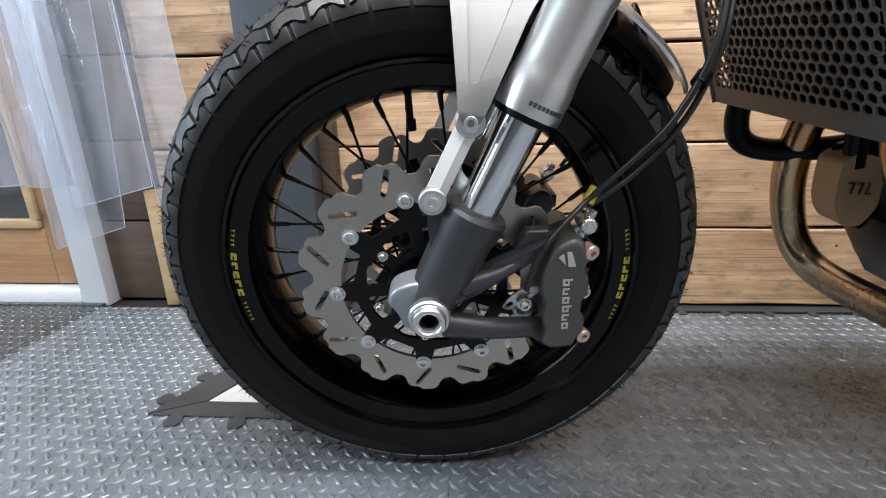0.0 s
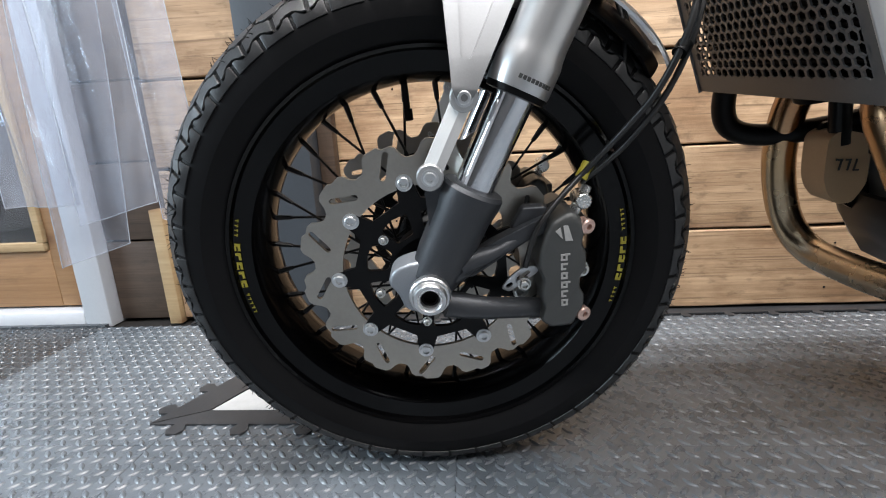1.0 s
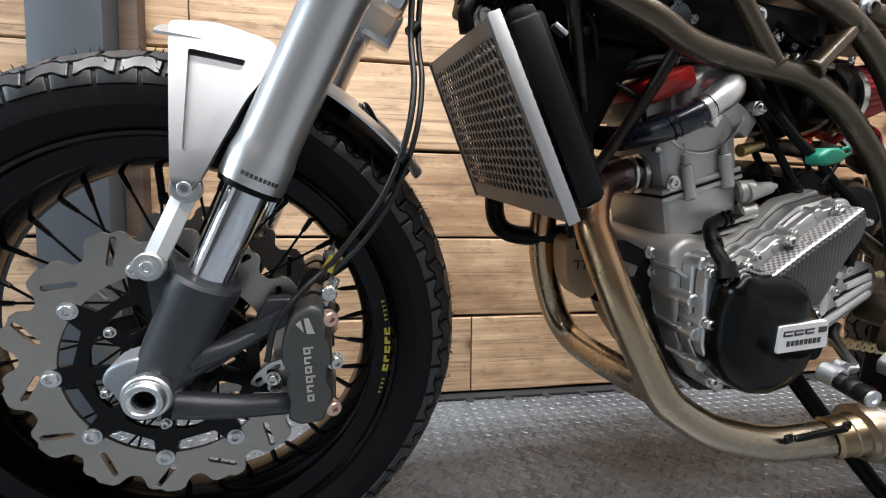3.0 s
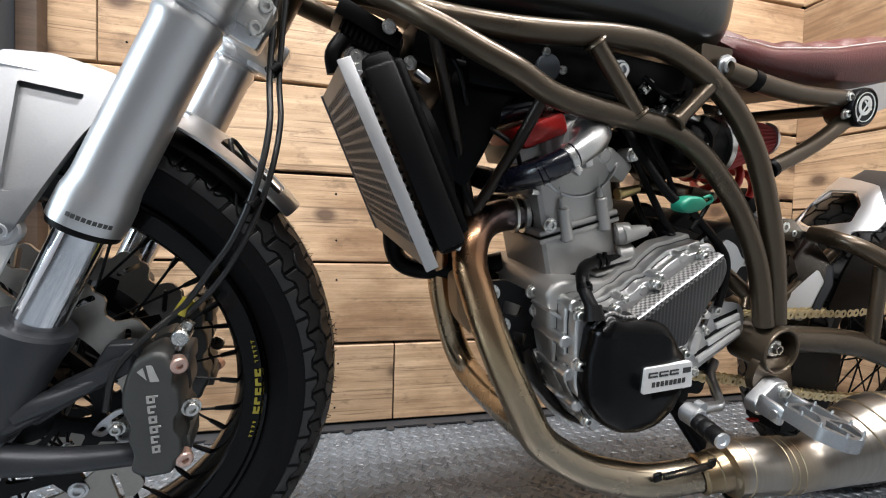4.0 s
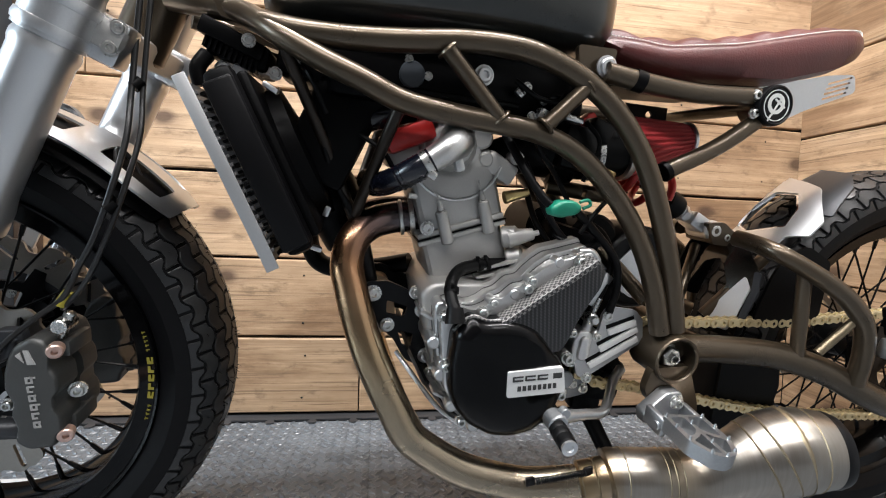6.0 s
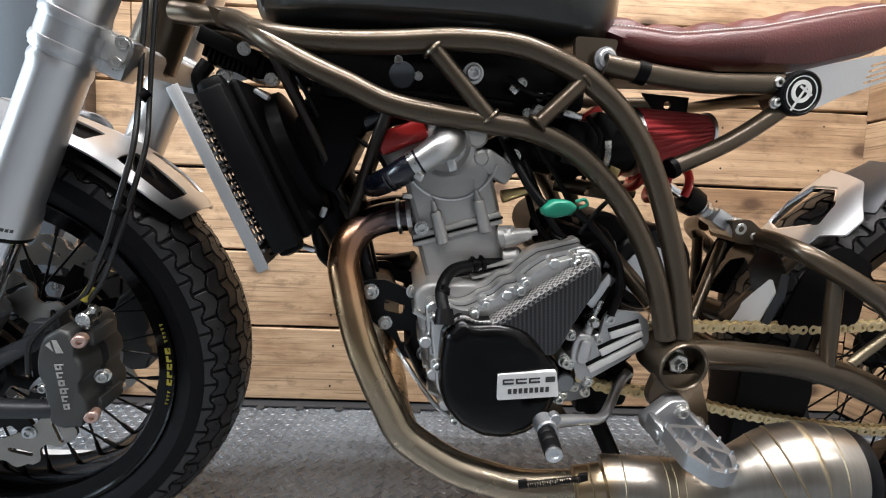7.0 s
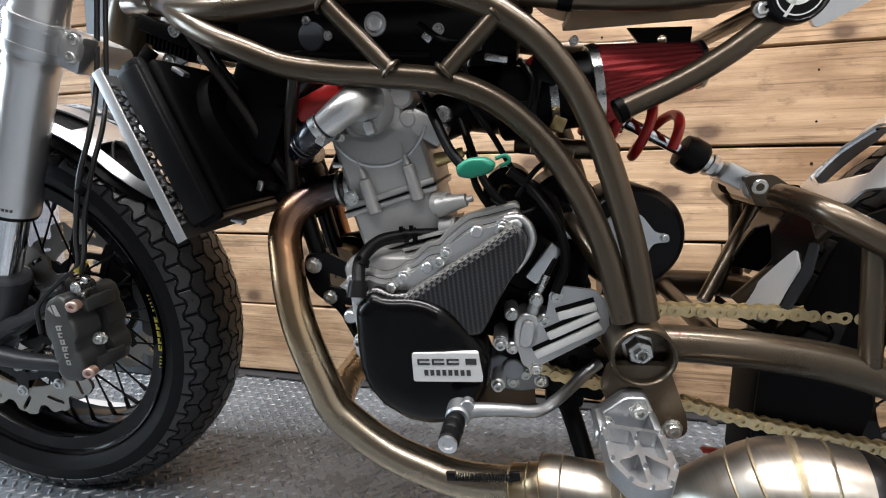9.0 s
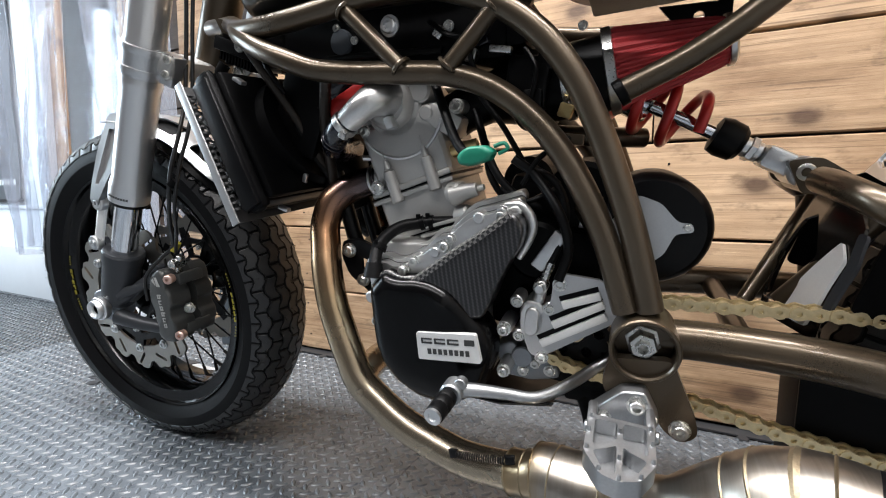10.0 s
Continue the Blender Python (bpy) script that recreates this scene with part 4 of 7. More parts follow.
# caliper bracket arms and calipers
def caliper(s):
    def Y(v):
        return far(s, v)

    bracket = None
    for pts, rs in (([(0.03, Y(-0.092), 0.352), (0.075, Y(-0.088), 0.366), (0.122, Y(-0.07), 0.388)], [0.014, 0.0075, 0.009]), ([(0.012, Y(-0.095), 0.306), (0.06, Y(-0.09), 0.295), (0.128, Y(-0.072), 0.282)], [0.016, 0.013, 0.012]), ([(0.02, Y(-0.093), 0.34), (0.07, Y(-0.083), 0.363), (0.118, Y(-0.07), 0.388)], [0.012, 0.009, 0.008])):
        piece = bp("caliper_bracket" if bracket is None else "bracket_arm", lambda bm: tube(bm, pts, rs, 14, 5), "fork_grey", bracket or bike, "dark cast caliper bracket" if bracket is None else "")
        bracket = bracket or piece
    def web(bm):
        pillow(bm, round2([(0.03, 0.352), (0.06, 0.372), (0.1, 0.392), (0.124, 0.402), (0.126, 0.384), (0.1, 0.374), (0.07, 0.352), (0.04, 0.332)], 0.005), Y(-0.074), Y(-0.09), 0.004)
        pillow(bm, round2([(0.086, 0.384), (0.1, 0.41), (0.126, 0.41), (0.128, 0.39), (0.1, 0.382)], 0.005), Y(-0.066), Y(-0.08), 0.004)
    bp("bracket_web", web, "fork_grey", bracket)
    out = round2([(0.121, 0.384), (0.128, 0.398), (0.146, 0.408), (0.158, 0.403), (0.163, 0.388), (0.161, 0.372), (0.167, 0.362), (0.168, 0.342), (0.162, 0.334), (0.162, 0.318), (0.168, 0.31), (0.168, 0.292), (0.162, 0.284), (0.158, 0.27), (0.132, 0.268), (0.12, 0.277), (0.124, 0.296), (0.119, 0.312), (0.122, 0.33), (0.115, 0.346), (0.116, 0.366)], 0.005)

    def body(bm):
        pillow(bm, out, Y(-0.058), Y(-0.1), 0.007)
        pillow(bm, [(x, z) for x, z in out][::-1], Y(-0.044), Y(-0.008), 0.006)
        for z in (0.29, 0.385):
            box(bm, (0.166, Y(-0.052), z), (0.012, 0.05, 0.02), None, 0.003)
    cal = bp("brake_caliper", body, "caliper", bike, "grey brake caliper with white print and coppery screws")
    for x, z in ((0.163, 0.39), (0.166, 0.284)):
        lab = bp("screw", lambda bm, x=x, z=z: lathe(bm, [(0.0085, 0), (0.0085, 0.012), (0.007, 0.0135), (0.0035, 0.0135), (0.003, 0.009), (0.0001, 0.009)], (x, Y(-0.085), z), (0.35, s, 0), 20), "copper", cal, "coppery screw head")
    bolt((0.171, Y(-0.066), 0.328), cal, 0.0075, 0.009, "bolt", (0.3, s, 0))
    bolt((0.104, Y(-0.075), 0.316), cal, 0.006, 0.007, "bolt", (0, s, 0))
    if s < 0:
        # print that runs down the body: plain strokes
        cells = []
        for i in range(6):
            x = -0.034 + i * 0.0135
            cells += [(x, -0.0026, 0.0095, 0.0026), (x - 0.0036, 0.0012, 0.0026, 0.0082), (x + 0.0036, 0.0, 0.0024, 0.0058)]
            if i in (0, 3):
                cells.append((x - 0.0036, 0.0055, 0.0024, 0.006))
            if i in (0, 2, 3, 5):
                cells.append((x, 0.0036, 0.0095, 0.0024))
        bars("print", (0.143, -0.1005, 0.33), (0.06, 0, -1), (1, 0, 0.06), [tuple(0.82 * q for q in c) for c in cells], "pale_print", cal, 0.0006, "white printed marks")
        def tri_mark(bm):
            pts = [(0.131, 0.388), (0.139, 0.379), (0.136, 0.392)]
            skin(bm, [[(x, -0.1002, z) for x, z in pts], [(x, -0.1012, z) for x, z in pts]])
            pts = [(0.142, 0.377), (0.15, 0.377), (0.144, 0.394), (0.139, 0.394)]
            skin(bm, [[(x, -0.1002, z) for x, z in pts], [(x, -0.1012, z) for x, z in pts]])
        bp("emblem", tri_mark, "pale_print", cal)
    # little slotted steel tab by the arm
    def tab(bm):
        plate(bm, round2([(0.078, 0.308), (0.088, 0.303), (0.122, 0.328), (0.118, 0.336), (0.1, 0.332), (0.086, 0.32)], 0.004), Y(-0.066), Y(-0.069), [slot2(0.088, 0.312, 0.009, 0.005, 0.6), slot2(0.104, 0.324, 0.018, 0.005, 0.6)])
    bp("tab", tab, "alu", cal)
    def banjo(bm):
        rod(bm, (0.158, Y(-0.07), 0.398), (0.172, Y(-0.068), 0.428), 0.007, 0.006, 12, 0.001)
        rod(bm, (0.165, Y(-0.084), 0.414), (0.165, Y(-0.056), 0.414), 0.009, None, 14, 0.0015)
    bp("banjo", banjo, "bolt", cal, "steel banjo fitting")


caliper(-1)
caliper(1)

# ---- fender with its stays ----
def fender(bm, r0, a0, a1, half, windows, thick, drop):
    na, ns = 44, 16
    grid = {}
    for i in range(na + 1):
        a = radians(a0 + (a1 - a0) * i / na)
        taper = 1 - 0.32 * max(0, 1 - i / 10) ** 2
        for j in range(ns + 1):
            g = 2 * j / ns - 1
            y = half * g * taper
            r = r0 - drop * abs(g) ** 2.6
            grid[i, j] = bm.verts.new((FX + r * math.cos(a), FY + y, FZ + r * math.sin(a)))
    fs = []
    for i in range(na):
        for j in range(ns):
            if any(i0 <= i < i1 and j0 <= j < j1 for i0, i1, j0, j1 in windows):
                continue
            fs.append(bm.faces.new((grid[i, j], grid[i, j + 1], grid[i + 1, j + 1], grid[i + 1, j])))
    bmesh.ops.delete(bm, geom=[v for v in bm.verts if not v.link_faces], context="VERTS")
    bmesh.ops.smooth_vert(bm, verts=[v for v in bm.verts if v.is_boundary], factor=0.5, use_axis_x=True, use_axis_y=True, use_axis_z=True)
    bmesh.ops.recalc_face_normals(bm, faces=bm.faces[:])
    bmesh.ops.solidify(bm, geom=bm.faces[:], thickness=thick)


fend = bp("front_fender", lambda bm: fender(bm, 0.36, 37.5, 89, 0.078, ((4, 15, 2, 6), (21, 31, 2, 6), (4, 15, 10, 14), (21, 31, 10, 14)), 0.003, 0.018), "alu", bike, "satin aluminium front fender with cut windows", 50)
bp("inner_guard", lambda bm: fender(bm, 0.3515, 39, 87, 0.075, (), 0.003, 0.03), "black", fend, "black inner mudguard")


def stay(bm, s):
    o = round2([(0.026, 0.556), (0.027, 0.532), (0.036, 0.518), (0.048, 0.528), (0.07, 0.572), (0.09, 0.612), (0.12, 0.655), (0.112, 0.672), (0.06, 0.686), (0.016, 0.684), (0.022, 0.62)], 0.008)
    hole = round2([(0.037, 0.655), (0.086, 0.648), (0.064, 0.6), (0.046, 0.562), (0.037, 0.562)], 0.003)
    cx, cz = 0.052, 0.615
    n0 = len(bm.verts)
    # rim with a bevelled lip, and a floor set well back
    wide = [(cx + (x - cx) * 1.06, cz + (z - cz) * 1.04) for x, z in hole]
    plate(bm, o, 0.0055, -0.0055, (wide,))
    plate(bm, wide, -0.0055, -0.0005) if s > 0 else plate(bm, wide, 0.0005, 0.0055)
    bm.verts.ensure_lookup_table()
    for v in bm.verts[n0:]:
        k = max(0, v.co.z - 0.535)
        v.co.y = far(s, -(0.104 - 0.3 * k - 1.1 * k * k)) + v.co.y


for s in (-1, 1):
    st = bp("fender_stay", lambda bm: stay(bm, s), "alu_cast", fend, "machined aluminium fender stay")

    def link(bm, s=s):
        d, e = V(0.4375, 0, 0.899), V(-0.899, 0, 0.4375)
        rings = []
        for f in (0.0, 0.08, 0.92, 1.0):
            p = V(0.002, 0, 0.453) + d * (0.0823 * f)
            rise = 0.008 if 0 < f < 1 else 0.004
            rings.append([(p + e * k + V(0, far(s, -yy), 0)) for k, yy in ((0.0102, 0.094), (0.0098, 0.098), (-0.001, 0.096 + rise), (-0.0104, 0.099), (-0.0104, 0.094))])
        skin(bm, rings)
    bp("fork_link", link, "bar_bright", fend, "aluminium link between fork foot and fender")
    for x, z in ((0.002, 0.453), (0.038, 0.527)):
        bp("link_boss", lambda bm: lathe(bm, [(0.0128, 0), (0.0138, 0.003), (0.0138, 0.011), (0.0125, 0.013), (0.0085, 0.013), (0.0085, 0.0115), (0.0001, 0.0115)], (x, far(s, -0.094), z), (0, s, 0), 28), "flange", fend, "round turned link boss")
    for x, z in ((0.002, 0.453), (0.038, 0.527)):
        bolt((x, far(s, -0.1065), z), fend, 0.0066, 0.0035, "alu", (0, s, 0))

    def fin(bm, s=s):
        plate(bm, round2([(-0.006, 0.46), (0.012, 0.462), (0.03, 0.42), (0.02, 0.36), (0.0, 0.37)], 0.004), far(s, -0.094), far(s, -0.084))
    bp("fork_lug", fin, "fork_grey", bike)

# ---- brake hoses and cables at the fork ----
HOSES = [
    ([(0.101, -0.094, 0.346), (0.112, -0.097, 0.39), (0.14, -0.085, 0.422), (0.168, -0.075, 0.447), (0.197, -0.094, 0.49), (0.22, -0.106, 0.527), (0.24, -0.108, 0.58), (0.25, -0.09, 0.635), (0.249, -0.066, 0.694), (0.256, -0.05, 0.79), (0.27, -0.04, 0.9)], 0.0042),
    ([(0.165, -0.07, 0.432), (0.2, -0.088, 0.472), (0.23, -0.104, 0.525), (0.251, -0.1, 0.585), (0.26, -0.08, 0.64), (0.258, -0.06, 0.694), (0.266, -0.045, 0.8), (0.275, -0.03, 0.9)], 0.0038),
    ([(0.168, 0.06, 0.44), (0.2, 0.04, 0.5), (0.228, 0.0, 0.565), (0.222, 0.0, 0.6), (0.206, -0.01, 0.62), (0.214, -0.03, 0.57), (0.208, -0.04, 0.5)], 0.0035),
]
for pts, r in HOSES:
    bp("brake_hose", lambda bm: tube(bm, pts, r * 0.78, 10, 8), "hose", bike, "black rubber brake hose")
bp("hose_clip", lambda bm: tube(bm, [(0.163, -0.072, 0.437), (0.172, -0.068, 0.452)], 0.0068, 12, 1, True, False), "yellow", bike, "yellow hose clip")
for p in ((0.234, -0.108, 0.56), (0.25, -0.064, 0.694)):
    bp("hose_tie", lambda bm: tube(bm, [V(*p) + V(-0.001, 0, -0.004), V(*p) + V(0.006, 0.005, 0.004)], 0.0068, 10, 1, True, False), "black", bike)


# ---- frame ----
def mirror(pts):
    return [(x, 2 * FY - y, z) for x, y, z in pts]


TUBES = [
    ([(0.275, -0.015, 0.8), (0.331, -0.04, 0.791), (0.367, -0.06, 0.783), (0.409, -0.095, 0.758), (0.457, -0.115, 0.733), (0.499, -0.124, 0.7155), (0.544, -0.121, 0.698), (0.599, -0.117, 0.6895), (0.665, -0.114, 0.6835), (0.72, -0.112, 0.6765), (0.771, -0.112, 0.657), (0.813, -0.116, 0.625), (0.847, -0.124, 0.586), (0.8745, -0.133, 0.5395), (0.896, -0.139, 0.4895), (0.916, -0.1435, 0.422)], 0.0135),
    ([(0.39, -0.08, 0.772), (0.43, -0.1, 0.763), (0.49, -0.113, 0.76), (0.551, -0.114, 0.7645), (0.621, -0.114, 0.772), (0.686, -0.114, 0.7715), (0.7355, -0.114, 0.7595), (0.78, -0.115, 0.7395), (0.822, -0.119, 0.7075), (0.8555, -0.125, 0.6655), (0.8795, -0.131, 0.6185), (0.9015, -0.137, 0.561), (0.921, -0.141, 0.5005), (0.939, -0.144, 0.425)], 0.0135),
    ([(0.592, -0.118, 0.762), (0.662, -0.12, 0.69)], 0.0098),
    ([(0.776, -0.116, 0.738), (0.722, -0.12, 0.684)], 0.0098),
    ([(0.8, -0.112, 0.758), (0.85, -0.115, 0.751), (0.915, -0.115, 0.746), (0.96, -0.115, 0.746), (1.03, -0.115, 0.75)], 0.0125),
    ([(1.04, -0.115, 0.722), (1.0, -0.115, 0.692), (0.96, -0.115, 0.668), (0.906, -0.118, 0.643)], 0.0115),
    ([(0.905, -0.12, 0.46), (0.86, -0.05, 0.52), (0.82, 0.0, 0.53)], 0.011),
]
for pts, r in TUBES:
    for q in (pts, mirror(pts)):
        bp("frame_tube", lambda bm: tube(bm, q, r, 16, 6), "bronze", bike, "bronze painted steel frame tube")


# inner stays, coloured dark to stand for the shade they lie in
for pts in ([(0.408, -0.095, 0.757), (0.424, -0.084, 0.722), (0.462, -0.055, 0.635), (0.495, -0.035, 0.552)], [(0.545, -0.1, 0.694), (0.522, -0.08, 0.63), (0.498, -0.04, 0.556)]):
    for q in (pts, mirror(pts)):
        bp("front_stay", lambda bm: tube(bm, q, 0.0075, 14, 5), "stay_shaded", bike, "thin bronze stay tube, shade in its colour")
for p, d, r in (((0.664, -0.12, 0.689), (0.7, 0, -0.72), 0.0115), ((0.594, -0.118, 0.759), (0.7, 0, -0.72), 0.0115), ((0.722, -0.12, 0.685), (-0.7, 0, -0.7), 0.0115), ((0.775, -0.116, 0.737), (0.7, 0, 0.7), 0.0115)):
    u, v, w = axes(d)
    ringp = [Vector(p) + (u * math.cos(a) + v * math.sin(a)) * r for a in (2 * math.pi * i / 12 for i in range(12))]
    bp("weld_seam", lambda bm: tube(bm, ringp, 0.0026, 6, 2, False, True, True), "bronze", bike)
for s in (-1, 1):
    bp("frame_gusset", lambda bm: plate(bm, [(0.33, 0.8), (0.4, 0.78), (0.39, 0.765), (0.34, 0.778)], s * 0.03, s * 0.06), "bronze", bike)
bp("gusset", lambda bm: plate(bm, round2([(0.765, 0.79), (0.82, 0.79), (0.812, 0.74), (0.79, 0.728), (0.772, 0.75)], 0.006), -0.1, -0.09), "bronze", bike)
bolt((0.802, -0.108, 0.765), bike, 0.0105, 0.008, "alu")
bolt((0.644, -0.102, 0.739), bike, 0.0092, 0.008, "alu")
bp("sleeve_ring", lambda bm: rod(bm, (0.838, -0.114, 0.753), (0.852, -0.115, 0.75), 0.0138, None, 16), "black", bike)
bp("tube_plug", lambda bm: rod(bm, (0.907, -0.118, 0.6435), (0.899, -0.118, 0.639), 0.0135, None, 16, 0.001), "black", bike)


def pivot(bm):
    lathe(bm, [(0.029, -0.03), (0.0335, -0.03), (0.034, 0.0), (0.034, 0.03), (0.0328, 0.032), (0.0305, 0.032), (0.029, 0.03), (0.0285, -0.005)], (0.935, -0.133, 0.388), (0, -1, 0), 40, True)
    rod(bm, (0.935, -0.1, 0.388), (0.935, -0.139, 0.388), 0.03, None, 30)


pv = bp("pivot_boss", pivot, "bronze", bike, "bronze swingarm pivot boss")
bp("pivot_nut", lambda bm: (lathe(bm, [(0.018, 0), (0.018, 0.002), (0.0145, 0.003), (0.0145, 0.014), (0.013, 0.0155), (0.0085, 0.0155), (0.0075, 0.022), (0.0055, 0.022), (0.005, 0.01)], (0.934, -0.139, 0.389), (0, -1, 0), 6)), "bolt", pv, "steel pivot nut")
bp("peg_hanger", lambda bm: plate(bm, round2([(0.902, 0.375), (0.962, 0.378), (0.986, 0.318), (0.989, 0.298), (0.974, 0.288), (0.956, 0.3), (0.94, 0.335), (0.905, 0.325), (0.895, 0.345)], 0.008), -0.158, -0.146), "bronze", bike, "bronze footpeg hanger plate")
bolt((0.972, -0.158, 0.304), bike, 0.008, 0.009, "bolt")

# ---- tank ----
def tank(bm):
    rings = []
    for i in range(33):
        f = i / 32
        x = 0.385 + 0.45 * f
        end = 1 - max(0, (f - 0.86) / 0.14) ** 2.4 * 0.5
        nose = 1 - max(0, (0.16 - f) / 0.16) ** 2 * 0.42
        w = 0.122 * end * nose * (0.9 + 0.1 * math.sin(math.pi * f))
        zb = 0.781 + 0.004 * f + 0.018 * max(0, (f - 0.9) / 0.1) ** 2 + 0.014 * max(0, (0.1 - f) / 0.1) ** 2
        zt = 0.955 + 0.045 * math.sin(math.pi * min(1, f * 1.1)) - 0.05 * f
        ring = []
        for k in range(40):
            a = 2 * math.pi * k / 40
            c, s_ = math.cos(a), math.sin(a)
            e = 0.42
            ring.append((x + 0.02 * (s_ > 0) * s_ * (f - 0.5) * -1, w * math.copysign(abs(c) ** e, c), (zb + zt) / 2 + (zt - zb) / 2 * math.copysign(abs(s_) ** 0.55, s_)))
        rings.append(ring)
    skin(bm, rings)


bp("fuel_tank", tank, "tank", bike, "glossy dark grey fuel tank", 60)

# ---- seat ----
def seat_line(f):
    x = 0.81 + 0.447 * f
    zb = np.interp(x, [0.81, 0.822, 0.855, 0.955, 1.068, 1.162, 1.215, 1.257], [0.8, 0.784, 0.771, 0.765, 0.771, 0.797, 0.822, 0.842])
    zs = np.interp(x, [0.81, 0.844, 0.89, 0.993, 1.081, 1.144, 1.2, 1.24, 1.257], [0.812, 0.808, 0.802, 0.815, 0.836, 0.85, 0.858, 0.858, 0.85])
    w = np.interp(f, [0, 0.1, 0.4, 0.7, 0.9, 0.97, 1], [0.08, 0.1, 0.115, 0.118, 0.112, 0.108, 0.1])
    return x, zb, zs, w


def soft_line(f):
    """The seat's edge lines, eased over a short stretch."""
    rows = [seat_line(min(1, max(0, f + d))) for d in (-0.03, -0.015, 0.0, 0.015, 0.03)]
    out = [sum(r[k] for r in rows) / 5 for k in range(4)]
    e = max(0.0, (f - 0.8) / 0.2)
    out[0] = 0.81 + 0.447 * f
    out[3] *= math.sqrt(max(0.02, 1 - 0.9 * e * e))
    mid = 0.5 * (out[1] + out[2])
    k = 1 - 0.6 * e ** 3
    return out[0], mid + (out[1] - mid) * k, mid + (out[2] - mid) * k, out[3]


def seat(bm):
    rings = []
    for i in range(97):
        f = i / 96
        x, zb, zs, w = soft_line(f)
        q = 0.009 * abs(math.sin(f * math.pi * 8.5)) ** 0.6 * min(1, (1 - f) * 2.2)
        ring = [(x, -w * 0.8, zb), (x, -w * 0.97, zb + 0.006), (x, -w * 1.03, zb + (zs - zb) * 0.45), (x, -w, zs - 0.008), (x, -w * 0.95, zs - 0.001), (x, -w * 0.93, zs - 0.0005), (x, -w * 0.88, zs + 0.002 + q * 0.7), (x, -w * 0.75, zs + 0.006 + q), (x, -w * 0.4, zs + 0.009 + q), (x, 0, zs + 0.01 + q)]
        ring += [(a, -b, c) for a, b, c in ring[-2::-1]]
        rings.append(ring)
    skin(bm, rings)


seat_ob = bp("seat", seat, "leather", bike, "oxblood leather seat with quilted top and pale stitching", 50)


def stitches(bm):
    for i in range(110):
        x, zb, zs, w = soft_line((i + 0.5) / 110)
        tube(bm, [(x - 0.0012, -w * 0.955, zs + 0.0006), (x + 0.0012, -w * 0.955, zs + 0.0006)], 0.0008, 5, 1, True, False)


tagged(bp("stitching", stitches, "white_print", seat_ob, "pale stitching"), kind="stuff")

# seat end cap with a plain emblem, and the tail plate
cap = bp("round_cap", lambda bm: lathe(bm, [(0.0265, -0.012), (0.0275, 0.0), (0.0265, 0.004), (0.0245, 0.005), (0.023, 0.0035), (0.0001, 0.0035)], (1.047, -0.128, 0.739), (0, -1, 0), 48), "black_satin", bike, "round black cap with a pale emblem")
def emblem(bm):
    lathe(bm, [(0.0205, 0.0), (0.0205, 0.0012), (0.0194, 0.0012), (0.0194, 0.0)], (1.047, -0.1312, 0.739), (0, -1, 0), 40, True)
    lathe(bm, [(0.0135, 0.0), (0.0135, 0.0012), (0.0085, 0.0012), (0.0085, 0.0)], (1.046, -0.1312, 0.741), (0, -1, 0), 30, True)
    box(bm, (1.045, -0.1318, 0.734), (0.0026, 0.0012, 0.036), rot(0, 28, 0), 0)
    box(bm, (1.052, -0.1318, 0.742), (0.0025, 0.0012, 0.02), rot(0, -60, 0), 0)


bp("emblem", emblem, "white_print", cap, "pale plain emblem")
bp("cap_mount", lambda bm: (rod(bm, (1.047, -0.116, 0.739), (1.047, -0.09, 0.739), 0.022, None, 24), rod(bm, (1.047, -0.115, 0.739), (1.047, 0.115, 0.739), 0.009, None, 14)), "bronze", bike)
bolt((1.018, -0.124, 0.75), bike, 0.006, 0.006, "bolt")
bolt((1.02, -0.124, 0.727), bike, 0.0055, 0.006, "bolt")
bp("tail_plate", lambda bm: plate(bm, round2([(1.06, 0.772), (1.09, 0.715), (1.146, 0.744), (1.239, 0.781), (1.231, 0.806), (1.185, 0.8)], 0.008), -0.083, -0.079, [slot2(1.2 + 0.002 * i, 0.772 + 0.0075 * i, 0.045, 0.003, 0.32) for i in range(4)]), "alu", bike, "slotted aluminium tail plate")
bp("seat_tray", lambda bm: plate(bm, [(0.94, 0.752), (1.02, 0.75), (1.02, 0.722), (0.97, 0.716)], 0.05, 0.054, [ring2(0.985, 0.736, 0.006, 12)]), "black_satin", bike, "dark plate under the seat")
bp("seat_base", lambda bm: box(bm, (0.96, 0, 0.768), (0.2, 0.17, 0.012), rot(0, -2, 0), 0.003), "black", bike)

# ---- radiator, in its own slanted axes: u down, y across, w back ----
RT = V(0.312, 0, 0.697)
RU = V(0.4326, 0, -0.9016)
RW = V(0.9016, 0, 0.4326)
RM = Matrix(((RU.x, 0, RW.x, RT.x), (0, 1, 0, 0), (RU.z, 0, RW.z, RT.z), (0, 0, 0, 1)))
RL, RH = 0.214, 0.152


def narrow(y, u):
    return y * (0.85 + 0.15 * min(max(u / RL, 0), 1))


def rad_box(bm, u0, u1, y0, y1, w0, w1, bev=0.003):
    t = Matrix(((RU.x, 0, RW.x), (0, 1, 0), (RU.z, 0, RW.z)))
    c = RM @ V((u0 + u1) / 2, (y0 + y1) / 2, (w0 + w1) / 2)
    old = set(bm.verts)
    box(bm, c, (u1 - u0, y1 - y0, w1 - w0), t, bev)
    for v in bm.verts:
        if v not in old:
            v.co.y = narrow(v.co.y, (v.co - RT).dot(RU))


